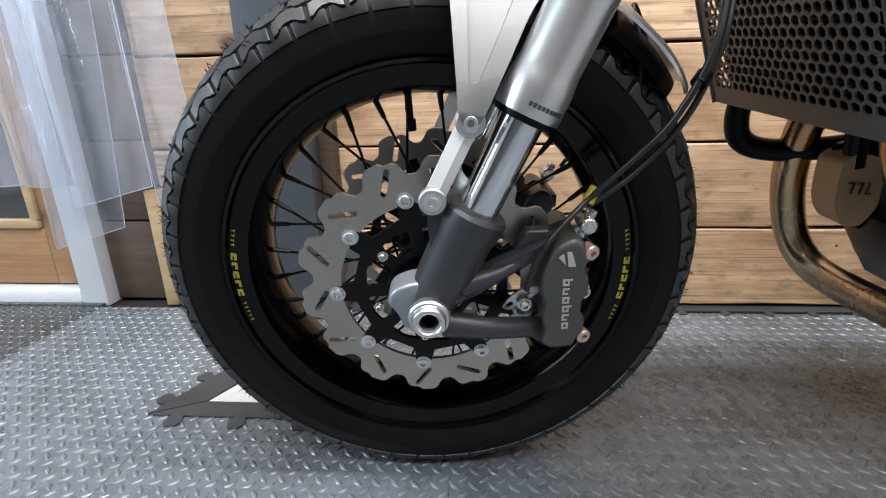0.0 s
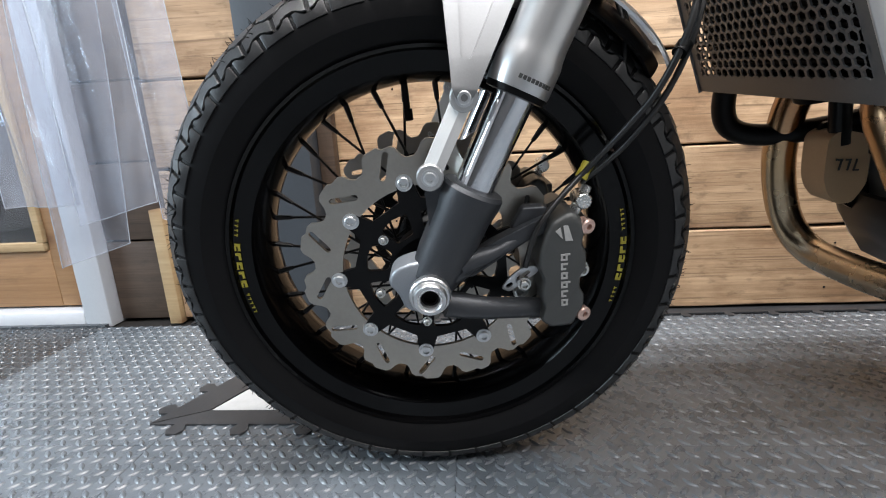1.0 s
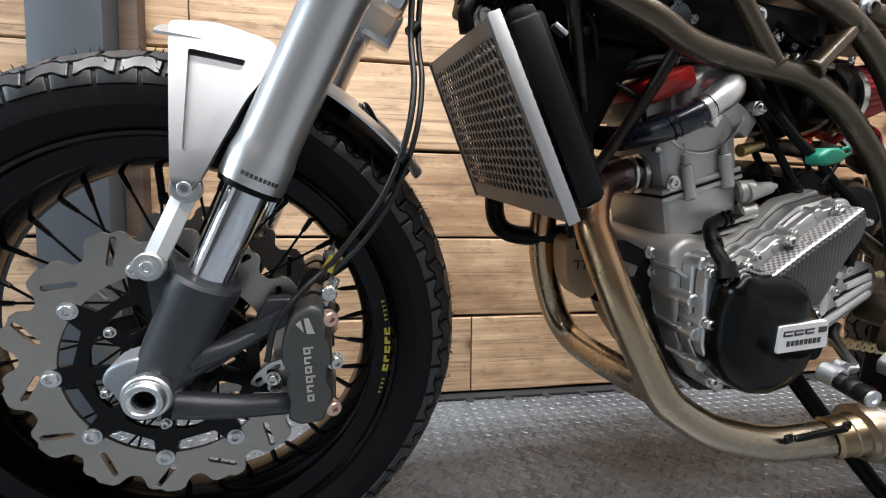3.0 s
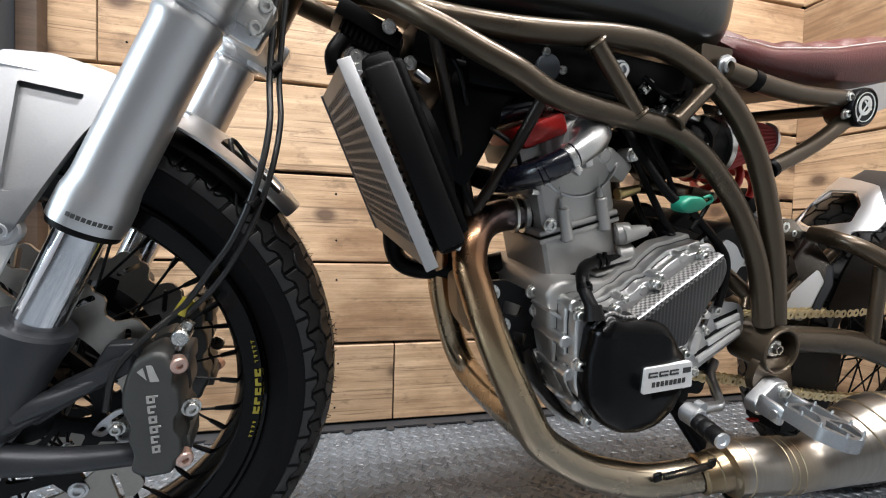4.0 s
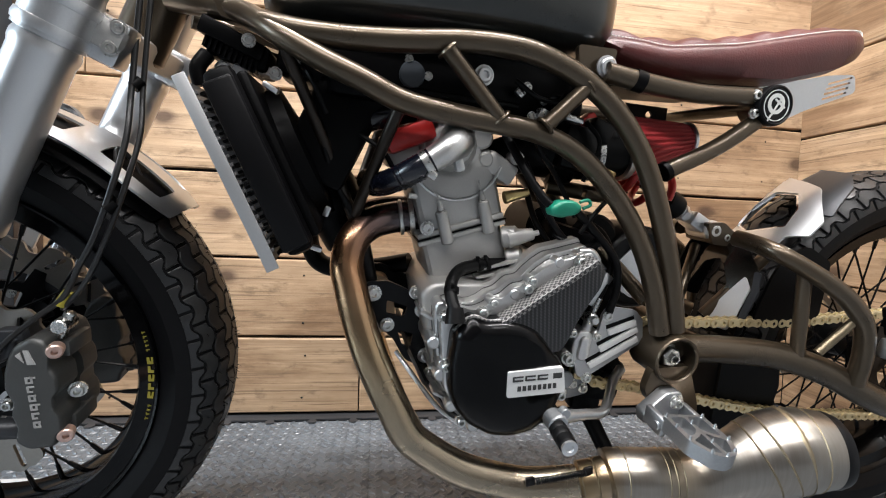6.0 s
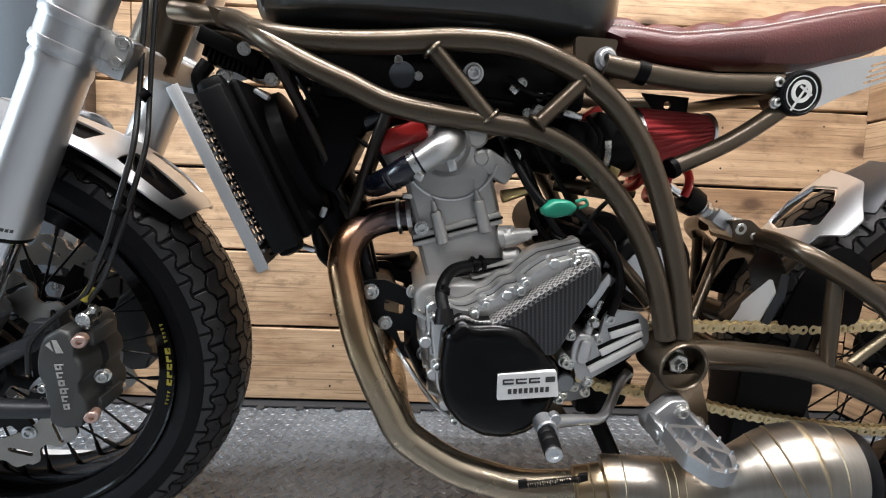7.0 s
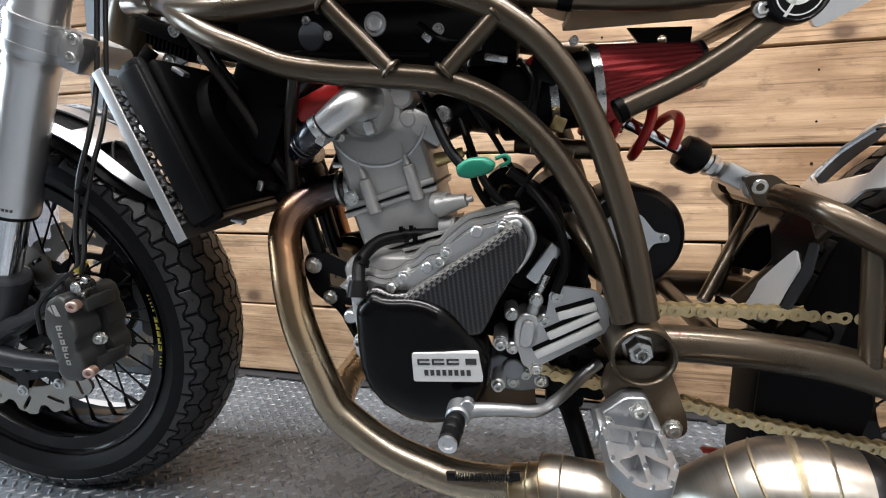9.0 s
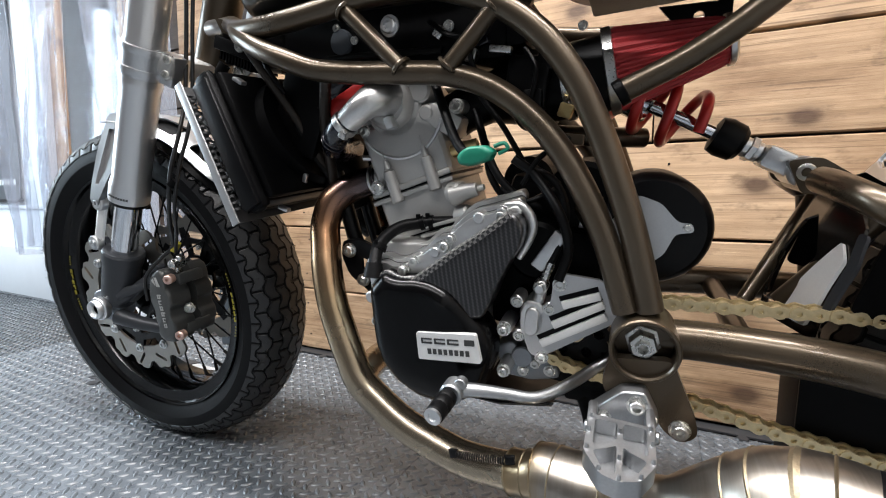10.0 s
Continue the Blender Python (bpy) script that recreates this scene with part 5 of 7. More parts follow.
radiator = bp("radiator", lambda bm: rad_box(bm, 0.012, RL - 0.008, -RH + 0.004, RH - 0.004, 0.02, 0.052, 0.004), "black_satin", bike, "black radiator behind a perforated steel guard")


def honeycomb(bm):
    """A guard of hexagonal holes with a plain border."""
    p = 0.0134
    R = p / math.sqrt(3)
    rows, cols = int((RL - 0.03) / (1.5 * R)), int((2 * RH - 0.016) / p)
    v = {}

    def vert(u, y, w):
        k = (round(u, 5), round(y, 5), round(w, 5))
        if k not in v:
            v[k] = bm.verts.new(RM @ V(u, narrow(y, u), w))
        return v[k]
    for i in range(rows):
        for j in range(cols - (i % 2)):
            cu = 0.016 + (i + 0.5) * 1.5 * R
            cy = -cols * p / 2 + (j + 0.5 + 0.5 * (i % 2)) * p
            for k in range(6):
                a, b = radians(60 * k), radians(60 * k + 60)
                q = [(cu + f * R * math.cos(t), cy + f * R * math.sin(t)) for f, t in ((1.0, a), (1.0, b), (0.76, b), (0.76, a))]
                for fa in ([vert(x, y, 0.0) for x, y in q], [vert(q[3][0], q[3][1], 0.0), vert(q[2][0], q[2][1], 0.0), vert(q[2][0], q[2][1], 0.002), vert(q[3][0], q[3][1], 0.002)]):
                    try:
                        bm.faces.new(fa)
                    except ValueError:
                        pass
    top, bot, side = 0.018, 0.016 + rows * 1.5 * R - 0.001, cols * p / 2 - 0.004
    border.extend(((0, top, -RH, RH), (bot, RL, -RH, RH), (top, bot, -RH, -side), (top, bot, side, RH)))


border = []
guard = bp("radiator_guard", honeycomb, "guard", radiator, "perforated steel radiator guard")
for u0, u1, y0, y1 in border:
    bp("guard_border", lambda bm: rad_box(bm, u0, u1, y0, y1, 0.0006, 0.0026, 0), "guard", guard)
for s in (-1, 1):
    def flange(bm, s=s):
        y0, y1 = sorted((s * RH, s * (RH + 0.003)))
        rad_box(bm, -0.002, RL + 0.002, y0, y1, -0.002, 0.012, 0.001)
    # the far flange is coloured dark to look shaded on its inner side
    bp("guard_flange", flange, "flange" if s < 0 else "guard", radiator, "silver side flange of the guard" if s < 0 else "")

    first_tab = None
    for i in range(19):
        step = Matrix.Translation(RU * (0.0098 * i) + V(0, s * RH * 0.15 * 0.0098 * i / RL, 0))
        if first_tab is None:
            y0, y1 = sorted((s * (RH - 0.01), s * (RH - 0.001)))
            first_tab = bp("tab", lambda bm: rad_box(bm, 0.018, 0.0215, y0, y1, 0.009, 0.014, 0), "guard", radiator)
        else:
            share(first_tab, step, radiator)

    def side_tank(bm, s=s):
        y0, y1 = sorted((s * (RH - 0.03), s * (RH - 0.009)))
        rad_box(bm, 0.0, RL, y0, y1, 0.021, 0.055, 0.01)
    bp("side_tank", side_tank, "black", radiator, "black radiator side tank")


def core(bm):
    for i in range(22):
        u = 0.018 + i * 0.0088
        rad_box(bm, u, u + 0.003, -RH + 0.02, RH - 0.02, 0.012, 0.022, 0)


tagged(bp("core", core, "black", radiator), kind="stuff")


def fan(bm):
    lathe(bm, [(0.085, 0), (0.09, 0.01), (0.088, 0.028), (0.05, 0.034), (0.03, 0.04), (0.001, 0.041)], RM @ V(0.11, 0, 0.055), RW, 36)
    rad_box(bm, 0.01, RL - 0.01, -0.13, 0.13, 0.052, 0.066, 0.006)


# black masses added to keep the gap between radiator and cylinder dark
bp("control_box", lambda bm: (box(bm, (0.47, 0.02, 0.668), (0.085, 0.16, 0.15), rot(0, 25, 0), 0.01), box(bm, (0.53, 0.03, 0.72), (0.12, 0.15, 0.06), rot(0, 4, 0), 0.01)), "black", bike, "black filler boxes added in the dark gap behind the radiator")
bp("overflow_bottle", lambda bm: tube(bm, [(0.44, 0.03, 0.62), (0.47, 0.03, 0.56), (0.49, 0.03, 0.5)], [0.04, 0.045, 0.03], 20, 5), "black", bike, "black filler lump added in the dark gap behind the radiator")
bp("fan_shroud", fan, "black", radiator, "black fan shroud behind the radiator")
bp("filler_neck", lambda bm: (tube(bm, [(0.345, -0.045, 0.69), (0.343, -0.045, 0.712)], 0.012, 16, 2), lathe(bm, [(0.0125, 0), (0.0142, 0.001), (0.0142, 0.008), (0.0125, 0.009)], (0.345, -0.045, 0.697), (0, 0, 1), 24)), "alu", radiator, "silver radiator neck")
bp("bracket", lambda bm: (plate(bm, round2([(0.324, 0.708), (0.326, 0.73), (0.342, 0.736), (0.372, 0.738), (0.378, 0.728), (0.352, 0.72), (0.346, 0.706)], 0.004), -0.034, -0.03), plate(bm, round2([(0.36, 0.74), (0.385, 0.742), (0.392, 0.722), (0.37, 0.724)], 0.003), -0.034, -0.0)), "alu", radiator, "bent silver bracket")
bolt((0.338, -0.034, 0.724), radiator, 0.0085, 0.006, "bolt")
bp("rad_hose", lambda bm: tube(bm, [(0.425, 0.125, 0.52), (0.43, 0.13, 0.478), (0.443, 0.125, 0.452), (0.475, 0.11, 0.443), (0.53, 0.08, 0.452), (0.59, 0.05, 0.47)], 0.0155, 16, 6), "rubber", bike, "black coolant hose")

# ---- exhaust ----
NEAR = [(0.592, -0.022, 0.556), (0.547, -0.0195, 0.5495), (0.5165, -0.0305, 0.5396), (0.4965, -0.0465, 0.52), (0.4894, -0.0595, 0.4894), (0.4961, -0.0735, 0.4589), (0.5053, -0.0891, 0.4261), (0.5211, -0.1054, 0.3827), (0.5409, -0.117, 0.3398), (0.5562, -0.124, 0.3101), (0.5696, -0.1298, 0.285), (0.5905, -0.1334, 0.2642), (0.6425, -0.1416, 0.2329), (0.6988, -0.1502, 0.2167), (0.7386, -0.1593, 0.213), (0.7883, -0.1699, 0.2191), (0.83, -0.184, 0.232)]
FAR = [(0.59, 0.03, 0.556), (0.548, 0.045, 0.553), (0.507, 0.067, 0.535), (0.4995, 0.09, 0.489), (0.509, 0.107, 0.422), (0.5285, 0.113, 0.356), (0.545, 0.1, 0.305), (0.557, 0.062, 0.277), (0.562, -0.005, 0.275), (0.564, -0.07, 0.281), (0.572, -0.125, 0.284)]
bp("header_pipe", lambda bm: tube(bm, NEAR, 0.0222, 28, 8), "pipe", bike, "heat-tinted stainless exhaust header")
bp("header_pipe", lambda bm: tube(bm, FAR, 0.0215, 24, 6), "pipe_far", bike, "stainless exhaust header")
bp("header_flange", lambda bm: (lathe(bm, [(0.0215, 0), (0.027, 0.001), (0.027, 0.007), (0.0215, 0.008)], (0.582, -0.02, 0.5545), (-1, 0.1, -0.16), 24), lathe(bm, [(0.0215, 0), (0.0255, 0.001), (0.0255, 0.005), (0.0215, 0.006)], (0.566, -0.02, 0.552), (-1, 0.08, -0.15), 24)), "bolt", bike, "steel header clamp ring")
bp("spring", lambda bm: tube(bm, [(0.735 + 0.062 * t, -0.183 - 0.012 * t + 0.0036 * math.cos(t * 130), 0.236 + 0.016 * t + 0.0036 * math.sin(t * 130)) for t in np.linspace(0, 1, 240)], 0.0011, 5, 1, True, False), "black_satin", bike, "dark steel exhaust spring")
for p in ((0.73, -0.178, 0.233), (0.803, -0.192, 0.252)):
    bp("spring_hook", lambda bm: box(bm, p, (0.012, 0.004, 0.012), rot(0, -8, 0), 0.001), "black_satin", bike)

# silencer: short drum, neck, then a flaring can that rises and turns outward
CAN = [(0.8, -0.176, 0.2245, 0.0222), (0.802, -0.1765, 0.225, 0.0258), (0.822, -0.181, 0.23, 0.026), (0.824, -0.1815, 0.2305, 0.027), (0.835, -0.184, 0.2335, 0.0275), (0.8375, -0.1845, 0.234, 0.0355), (0.841, -0.1852, 0.235, 0.0368), (0.925, -0.204, 0.2405, 0.0368), (0.93, -0.2055, 0.241, 0.0355), (0.95, -0.2105, 0.2435, 0.0345), (0.968, -0.215, 0.247, 0.0355), (0.99, -0.2215, 0.2575, 0.0402), (1.02, -0.23, 0.2725, 0.0475), (1.045, -0.237, 0.2855, 0.0528), (1.062, -0.242, 0.2945, 0.0545), (1.08, -0.2475, 0.3005, 0.0548), (1.098, -0.253, 0.3045, 0.0535), (1.114, -0.258, 0.307, 0.0515), (1.128, -0.2625, 0.3085, 0.0495)]


CAN = [(x - 0.2 * max(0, x - 0.96), y + 0.05 * max(0, x - 0.96), z - 0.03 * max(0, x - 0.99), r - 0.02 * max(0, x - 0.99)) for x, y, z, r in CAN]


def can_at(x):
    return [float(np.interp(x, [c[0] for c in CAN], [c[k] for c in CAN])) for k in range(4)]


def muffler(bm):
    pts = CAN + [(1.1285, -0.2625, 0.3085, 0.0465), (1.118, -0.259, 0.3075, 0.044), (1.08, -0.2475, 0.3005, 0.04)]
    tube(bm, [V(*c[:3]) for c in pts[:-3]], [c[3] for c in pts[:-3]], 64, 1, False, False)


muf = bp("silencer", muffler, "muffler", bike, "brushed stainless silencer with welded rings", 50)
for x in (0.803, 0.822, 0.8375, 0.855, 0.905, 0.914, 0.926, 1.02, 1.038, 1.056, 1.073):
    c0, c1, c2 = can_at(x - 0.0014), can_at(x), can_at(x + 0.0014)
    bp("weld_ring", lambda bm: tube(bm, [V(*c0[:3]), V(*c1[:3]), V(*c2[:3])], [c0[3] - 0.0004, max(c0[3], c1[3], c2[3]) + 0.0009, c2[3] - 0.0004], 56, 1, False, False), "weld", muf, "straw-coloured weld bead")
end0 = V(*CAN[-1][:3])
end1 = end0 + (end0 - V(*CAN[-2][:3])).normalized() * 0.01
bp("end_cap", lambda bm: lathe(bm, [(0.0472, -0.001), (0.0472, 0.004), (0.044, 0.012), (0.036, 0.014), (0.028, 0.014), (0.027, -0.03)], end0, end1 - end0, 48), "black_satin", muf, "dark end cap of the silencer")

# ---- engine ----
engine = bp("crankcase", lambda bm: pillow(bm, round2([(0.583, 0.462), (0.6, 0.478), (0.7, 0.478), (0.745, 0.505), (0.765, 0.515), (0.77, 0.49), (0.755, 0.44), (0.755, 0.34), (0.75, 0.285), (0.7, 0.262), (0.648, 0.28), (0.62, 0.32), (0.597, 0.39)], 0.012), 0.1, -0.1, 0.01), "cast", bike, "grey cast alloy engine")


def barrel(bm):
    t = rot(0, -17, 0)
    box(bm, (0.652, 0, 0.508), (0.116, 0.132, 0.09), t, 0.012, 3)
    box(bm, (0.642, 0, 0.5395), (0.126, 0.14, 0.007), t, 0.002)
    box(bm, (0.66, 0, 0.476), (0.126, 0.14, 0.012), t, 0.003)
    for x, z in ((0.7, 0.535), (0.71, 0.505)):
        rod(bm, (x, -0.066, z), (x + 0.02, -0.076, z + 0.006), 0.016, 0.014, 14, 0.003)


bp("cylinder", barrel, "cast", engine, "grey cast cylinder")


def head(bm):
    t = rot(0, -17, 0)
    box(bm, (0.633, 0, 0.592), (0.118, 0.13, 0.1), t, 0.014, 3)
    box(bm, (0.62, 0, 0.652), (0.084, 0.118, 0.05), t, 0.014, 3)
    box(bm, (0.632, 0, 0.628), (0.104, 0.124, 0.03), t, 0.01, 3)
    box(bm, (0.64, 0, 0.549), (0.124, 0.138, 0.009), t, 0.003)


bp("cylinder_head", head, "cast", engine, "grey cast cylinder head")
bp("round_boss", lambda bm: lathe(bm, [(0.034, -0.03), (0.034, 0.008), (0.031, 0.014), (0.026, 0.019), (0.0001, 0.02)], (0.618, -0.062, 0.655), (0, -1, 0), 36), "cast", engine)
bp("boss_ring", lambda bm: lathe(bm, [(0.041, -0.03), (0.041, 0.002), (0.038, 0.005), (0.03, 0.005)], (0.62, -0.06, 0.651), (0, -1, 0), 36), "cast", engine)
bp("inlet_boss", lambda bm: box(bm, (0.69, -0.04, 0.63), (0.05, 0.05, 0.03), rot(0, 30, 0), 0.006), "cast", engine)
for x, z, r in ((0.66, 0.668, 0.017), (0.668, 0.64, 0.012)):
    bp("head_lobe", lambda bm: rod(bm, (x, -0.03, z), (x, -0.067, z), r, r * 0.9, 20, 0.003), "cast", engine)


for x, z in ((0.613, 0.557), (0.67, 0.574)):
    def stud(bm):
        d = V(0.29, 0, -0.957)
        p = V(x, -0.07, z)
        rod(bm, p - d * 0.012, p + d * 0.034, 0.008, 0.0088, 16, 0.002)
        rod(bm, p - d * 0.026, p - d * 0.012, 0.003, 0.005, 10, 0.001)
        rod(bm, p - d * 0.04, p - d * 0.026, 0.001, None, 8)
    bp("stud_boss", stud, "cast", engine)
bp("gasket", lambda bm: (box(bm, (0.6415, 0, 0.5445), (0.127, 0.142, 0.0022), rot(0, -17, 0), 0), box(bm, (0.6605, 0, 0.4845), (0.128, 0.142, 0.002), rot(0, -17, 0), 0)), "black", engine)
bolt((0.592, -0.072, 0.545), engine, 0.0072, 0.006, "bolt")
bolt((0.711, -0.07, 0.645), engine, 0.0062, 0.006, "bolt")
bolt((0.585, -0.082, 0.622), engine, 0.006, 0.006, "bolt")


def neck(bm):
    tube(bm, [(0.622, -0.07, 0.662), (0.618, -0.1, 0.659), (0.606, -0.115, 0.65), (0.58, -0.118, 0.631)], [0.0235, 0.022, 0.0175, 0.0152], 22, 8)
    box(bm, (0.626, -0.083, 0.63), (0.012, 0.018, 0.016), rot(0, -17, 0), 0.003)


bp("water_neck", neck, "cast_bright", engine, "cast alloy water neck")
bp("water_hose", lambda bm: tube(bm, [(0.584, -0.118, 0.634), (0.566, -0.115, 0.622), (0.548, -0.1, 0.61), (0.532, -0.075, 0.601), (0.522, -0.04, 0.597), (0.515, 0.0, 0.6)], 0.0158, 18, 6), "blue_tube", bike, "dark glossy coolant hose")
bp("hose_clamp", lambda bm: (lathe(bm, [(0.016, 0), (0.0176, 0.0005), (0.0176, 0.0085), (0.016, 0.009)], (0.582, -0.1178, 0.6325), (-0.82, 0.1, -0.56), 28), box(bm, (0.583, -0.129, 0.617), (0.011, 0.01, 0.01), rot(0, 30, 0), 0.002)), "bolt", bike, "steel hose clamp")
for i in range(5):
    bp("hose_rib", lambda bm: lathe(bm, [(0.0156, 0), (0.0166, 0.0008), (0.0156, 0.0016)], V(0.57, -0.1155, 0.6245) + V(-0.0052, 0.0028, -0.0036) * i, (-0.75, 0.35, -0.52), 22), "blue_tube", bike)
bp("upper_hose", lambda bm: tube(bm, [(0.612, -0.04, 0.7), (0.585, -0.046, 0.699), (0.558, -0.048, 0.694), (0.52, -0.045, 0.682), (0.47, -0.03, 0.665)], 0.0155, 16, 6), "blue_tube", bike, "dark hose over the cylinder head")
bp("hose_clamp", lambda bm: lathe(bm, [(0.016, 0), (0.0176, 0.0005), (0.0176, 0.012), (0.016, 0.0125)], (0.582, -0.0465, 0.6985), (-1, -0.05, -0.15), 26), "bolt", bike)


def valve_cover(bm):
    box(bm, (0.562, -0.036, 0.662), (0.066, 0.1, 0.028), rot(0, -24, 0), 0.007)
    box(bm, (0.66, -0.02, 0.705), (0.1, 0.07, 0.02), rot(0, -8, 0), 0.005)


bp("cam_cover", valve_cover, "red", engine, "red cam cover")
bp("cam_cover_base", lambda bm: box(bm, (0.56, -0.005, 0.64), (0.05, 0.09, 0.03), rot(0, -20, 0), 0.008), "cast", engine)

# bright clutch cover rim, black cover and carbon guard
RIM = round2([(0.606, 0.424), (0.605, 0.446), (0.616, 0.456), (0.628, 0.458), (0.638, 0.453), (0.65, 0.453), (0.662, 0.458), (0.672, 0.466), (0.684, 0.469), (0.692, 0.477), (0.7, 0.484), (0.714, 0.486), (0.722, 0.496), (0.734, 0.507), (0.748, 0.517), (0.766, 0.521), (0.784, 0.526), (0.802, 0.531), (0.807, 0.524), (0.8, 0.508), (0.774, 0.47), (0.752, 0.436), (0.742, 0.41), (0.742, 0.36), (0.735, 0.305), (0.705, 0.28), (0.652, 0.292), (0.616, 0.345)], 0.005)


def grown(o, k, dx=0.0, dz=0.0):
    return [(0.71 + (x - 0.71) * k + dx, 0.4 + (z - 0.4) * k + dz) for x, z in o]


bp("clutch_cover_rim", lambda bm: pillow(bm, RIM, -0.119, -0.135, 0.003), "cast_bright", engine, "bright alloy clutch cover")
bp("cover_gasket", lambda bm: plate(bm, grown(RIM, 1.008), -0.1175, -0.1192), "dark_print", engine)
bp("inner_cover", lambda bm: pillow(bm, grown(RIM, 1.02, -0.003, 0.004), -0.1, -0.1175, 0.003), "cast_bright", engine, "alloy inner cover with a wavy joint")
bp("cover_gasket", lambda bm: plate(bm, grown(RIM, 1.028, -0.003, 0.004), -0.0985, -0.1002), "dark_print", engine)
bp("case_edge", lambda bm: pillow(bm, grown(RIM, 1.04, -0.006, 0.008), -0.08, -0.0985, 0.003), "cast", engine, "crankcase edge with a wavy joint")


for x, z, y in ((0.615, 0.379, -0.137), (0.609, 0.443, -0.132), (0.658, 0.45, -0.136), (0.715, 0.482, -0.136), (0.784, 0.519, -0.137), (0.784, 0.384, -0.135), (0.782, 0.329, -0.132), (0.643, 0.297, -0.13)):
    bolt((x, y, z), engine, 0.0062, 0.009, "bolt")
for x, z in ((0.784, 0.384), (0.782, 0.329), (0.615, 0.379), (0.784, 0.519)):
    bp("bolt_boss", lambda bm: rod(bm, (x, -0.095, z), (x, -0.1345 if x > 0.7 else -0.136, z), 0.0092, 0.0086, 18, 0.0015), "cast_bright", engine)
# moulded carbon cover: a domed lower half whose crest laps over a rising wedge
LOWER = round2([(0.6175, 0.429), (0.628, 0.441), (0.6385, 0.4515), (0.65, 0.447), (0.661, 0.4455), (0.682, 0.447), (0.703, 0.444), (0.723, 0.4355), (0.739, 0.421), (0.752, 0.406), (0.767, 0.391), (0.7745, 0.372), (0.773, 0.343), (0.761, 0.31), (0.736, 0.289), (0.706, 0.2825), (0.676, 0.286), (0.645, 0.304), (0.626, 0.328), (0.618, 0.352), (0.6155, 0.39)], 0.008, 3)


def dome(bm):
    """The lower cover: a rolled edge that climbs to a slightly crowned face."""
    cx, cz = 0.697, 0.363
    rings = [[(x, -0.118, z) for x, z in LOWER]]
    for f, y in ((1.0, -0.14), (0.994, -0.147), (0.975, -0.153), (0.945, -0.1575), (0.9, -0.161), (0.82, -0.164), (0.7, -0.1665), (0.5, -0.1685), (0.25, -0.1695)):
        rings.append([(cx + (x - cx) * f, y - (0.006 * max(0, 1 - abs(z - 0.435) / 0.03) if f > 0.7 else 0), cz + (z - cz) * f) for x, z in LOWER])
    skin(bm, rings)


cover = bp("clutch_cover", dome, "carbon_dark", engine, "domed carbon fibre clutch cover", 40)
WEDGE = round2([(0.668, 0.438), (0.687, 0.4495), (0.73, 0.48), (0.763, 0.5015), (0.796, 0.525), (0.806, 0.522), (0.8125, 0.508), (0.809, 0.49), (0.795, 0.468), (0.781, 0.442), (0.772, 0.419), (0.763, 0.402), (0.735, 0.398), (0.69, 0.415)], 0.005)
bp("carbon_guard", lambda bm: pillow(bm, WEDGE, -0.118, -0.157, 0.005, 5), "carbon", engine, "glossy carbon fibre wedge with a folded top edge")


def folded_edge(bm):
    """A flat woven strip that lies along the wedge's top edge."""
    line = smooth_line([(0.676, 0, 0.4445), (0.689, 0, 0.4525), (0.73, 0, 0.4815), (0.763, 0, 0.503), (0.796, 0, 0.5265)], 8)
    skin(bm, [[(p.x - 0.001, -0.13, p.z + 0.0006), (p.x, -0.154, p.z + 0.001), (p.x + 0.0012, -0.1585, p.z - 0.001), (p.x + 0.0042, -0.1588, p.z - 0.0062), (p.x + 0.0036, -0.154, p.z - 0.0055), (p.x + 0.001, -0.13, p.z - 0.004)] for p in line])


bp("guard_edge", folded_edge, "carbon_edge", engine, "folded woven carbon edge")
bp("cover_crest", lambda bm: tube(bm, [(0.6195, -0.148, 0.43), (0.64, -0.151, 0.4495), (0.661, -0.153, 0.444), (0.682, -0.1535, 0.4455), (0.703, -0.1535, 0.4425), (0.723, -0.1535, 0.434), (0.739, -0.153, 0.4195), (0.752, -0.15, 0.405)], [0.0028, 0.003, 0.003, 0.003, 0.0028, 0.0024, 0.0018, 0.001], 14, 5), "carbon_edge", cover, "woven crest along the cover's upper edge")
bp("cover_lip", lambda bm: tube(bm, [(0.786, -0.128, 0.53), (0.803, -0.128, 0.53), (0.8135, -0.127, 0.519), (0.8165, -0.126, 0.504), (0.81, -0.124, 0.486), (0.8, -0.12, 0.468)], [0.004, 0.0055, 0.006, 0.0058, 0.005, 0.004], 14, 5), "cast_bright", engine, "bright alloy lip round the end of the wedge")
badge = bp("badge", lambda bm: plate(bm, round2([(0.688, 0.35), (0.6865, 0.3845), (0.7605, 0.389), (0.7665, 0.3545)], 0.003), -0.166, -0.1725), "bar_bright", engine, "silver badge with plain dark marks")
cells = [(-0.026 + 0.0165 * i, 0.0048, 0.0135, 0.0022) for i in range(3)] + [(-0.026 + 0.0165 * i, 0.0098, 0.0135, 0.0018) for i in range(3)] + [(-0.032 + 0.0165 * i, 0.0073, 0.0022, 0.0065) for i in range(3)] + [(0.027, 0.0075, 0.012, 0.007)] + [(-0.024 + 0.0068 * i, -0.006, 0.0044, 0.0066) for i in range(8)]
bars("badge_print", (0.7265, -0.1728, 0.3695), (1, 0, 0.058), (-0.058, 0, 1), cells, "dark_print", badge)

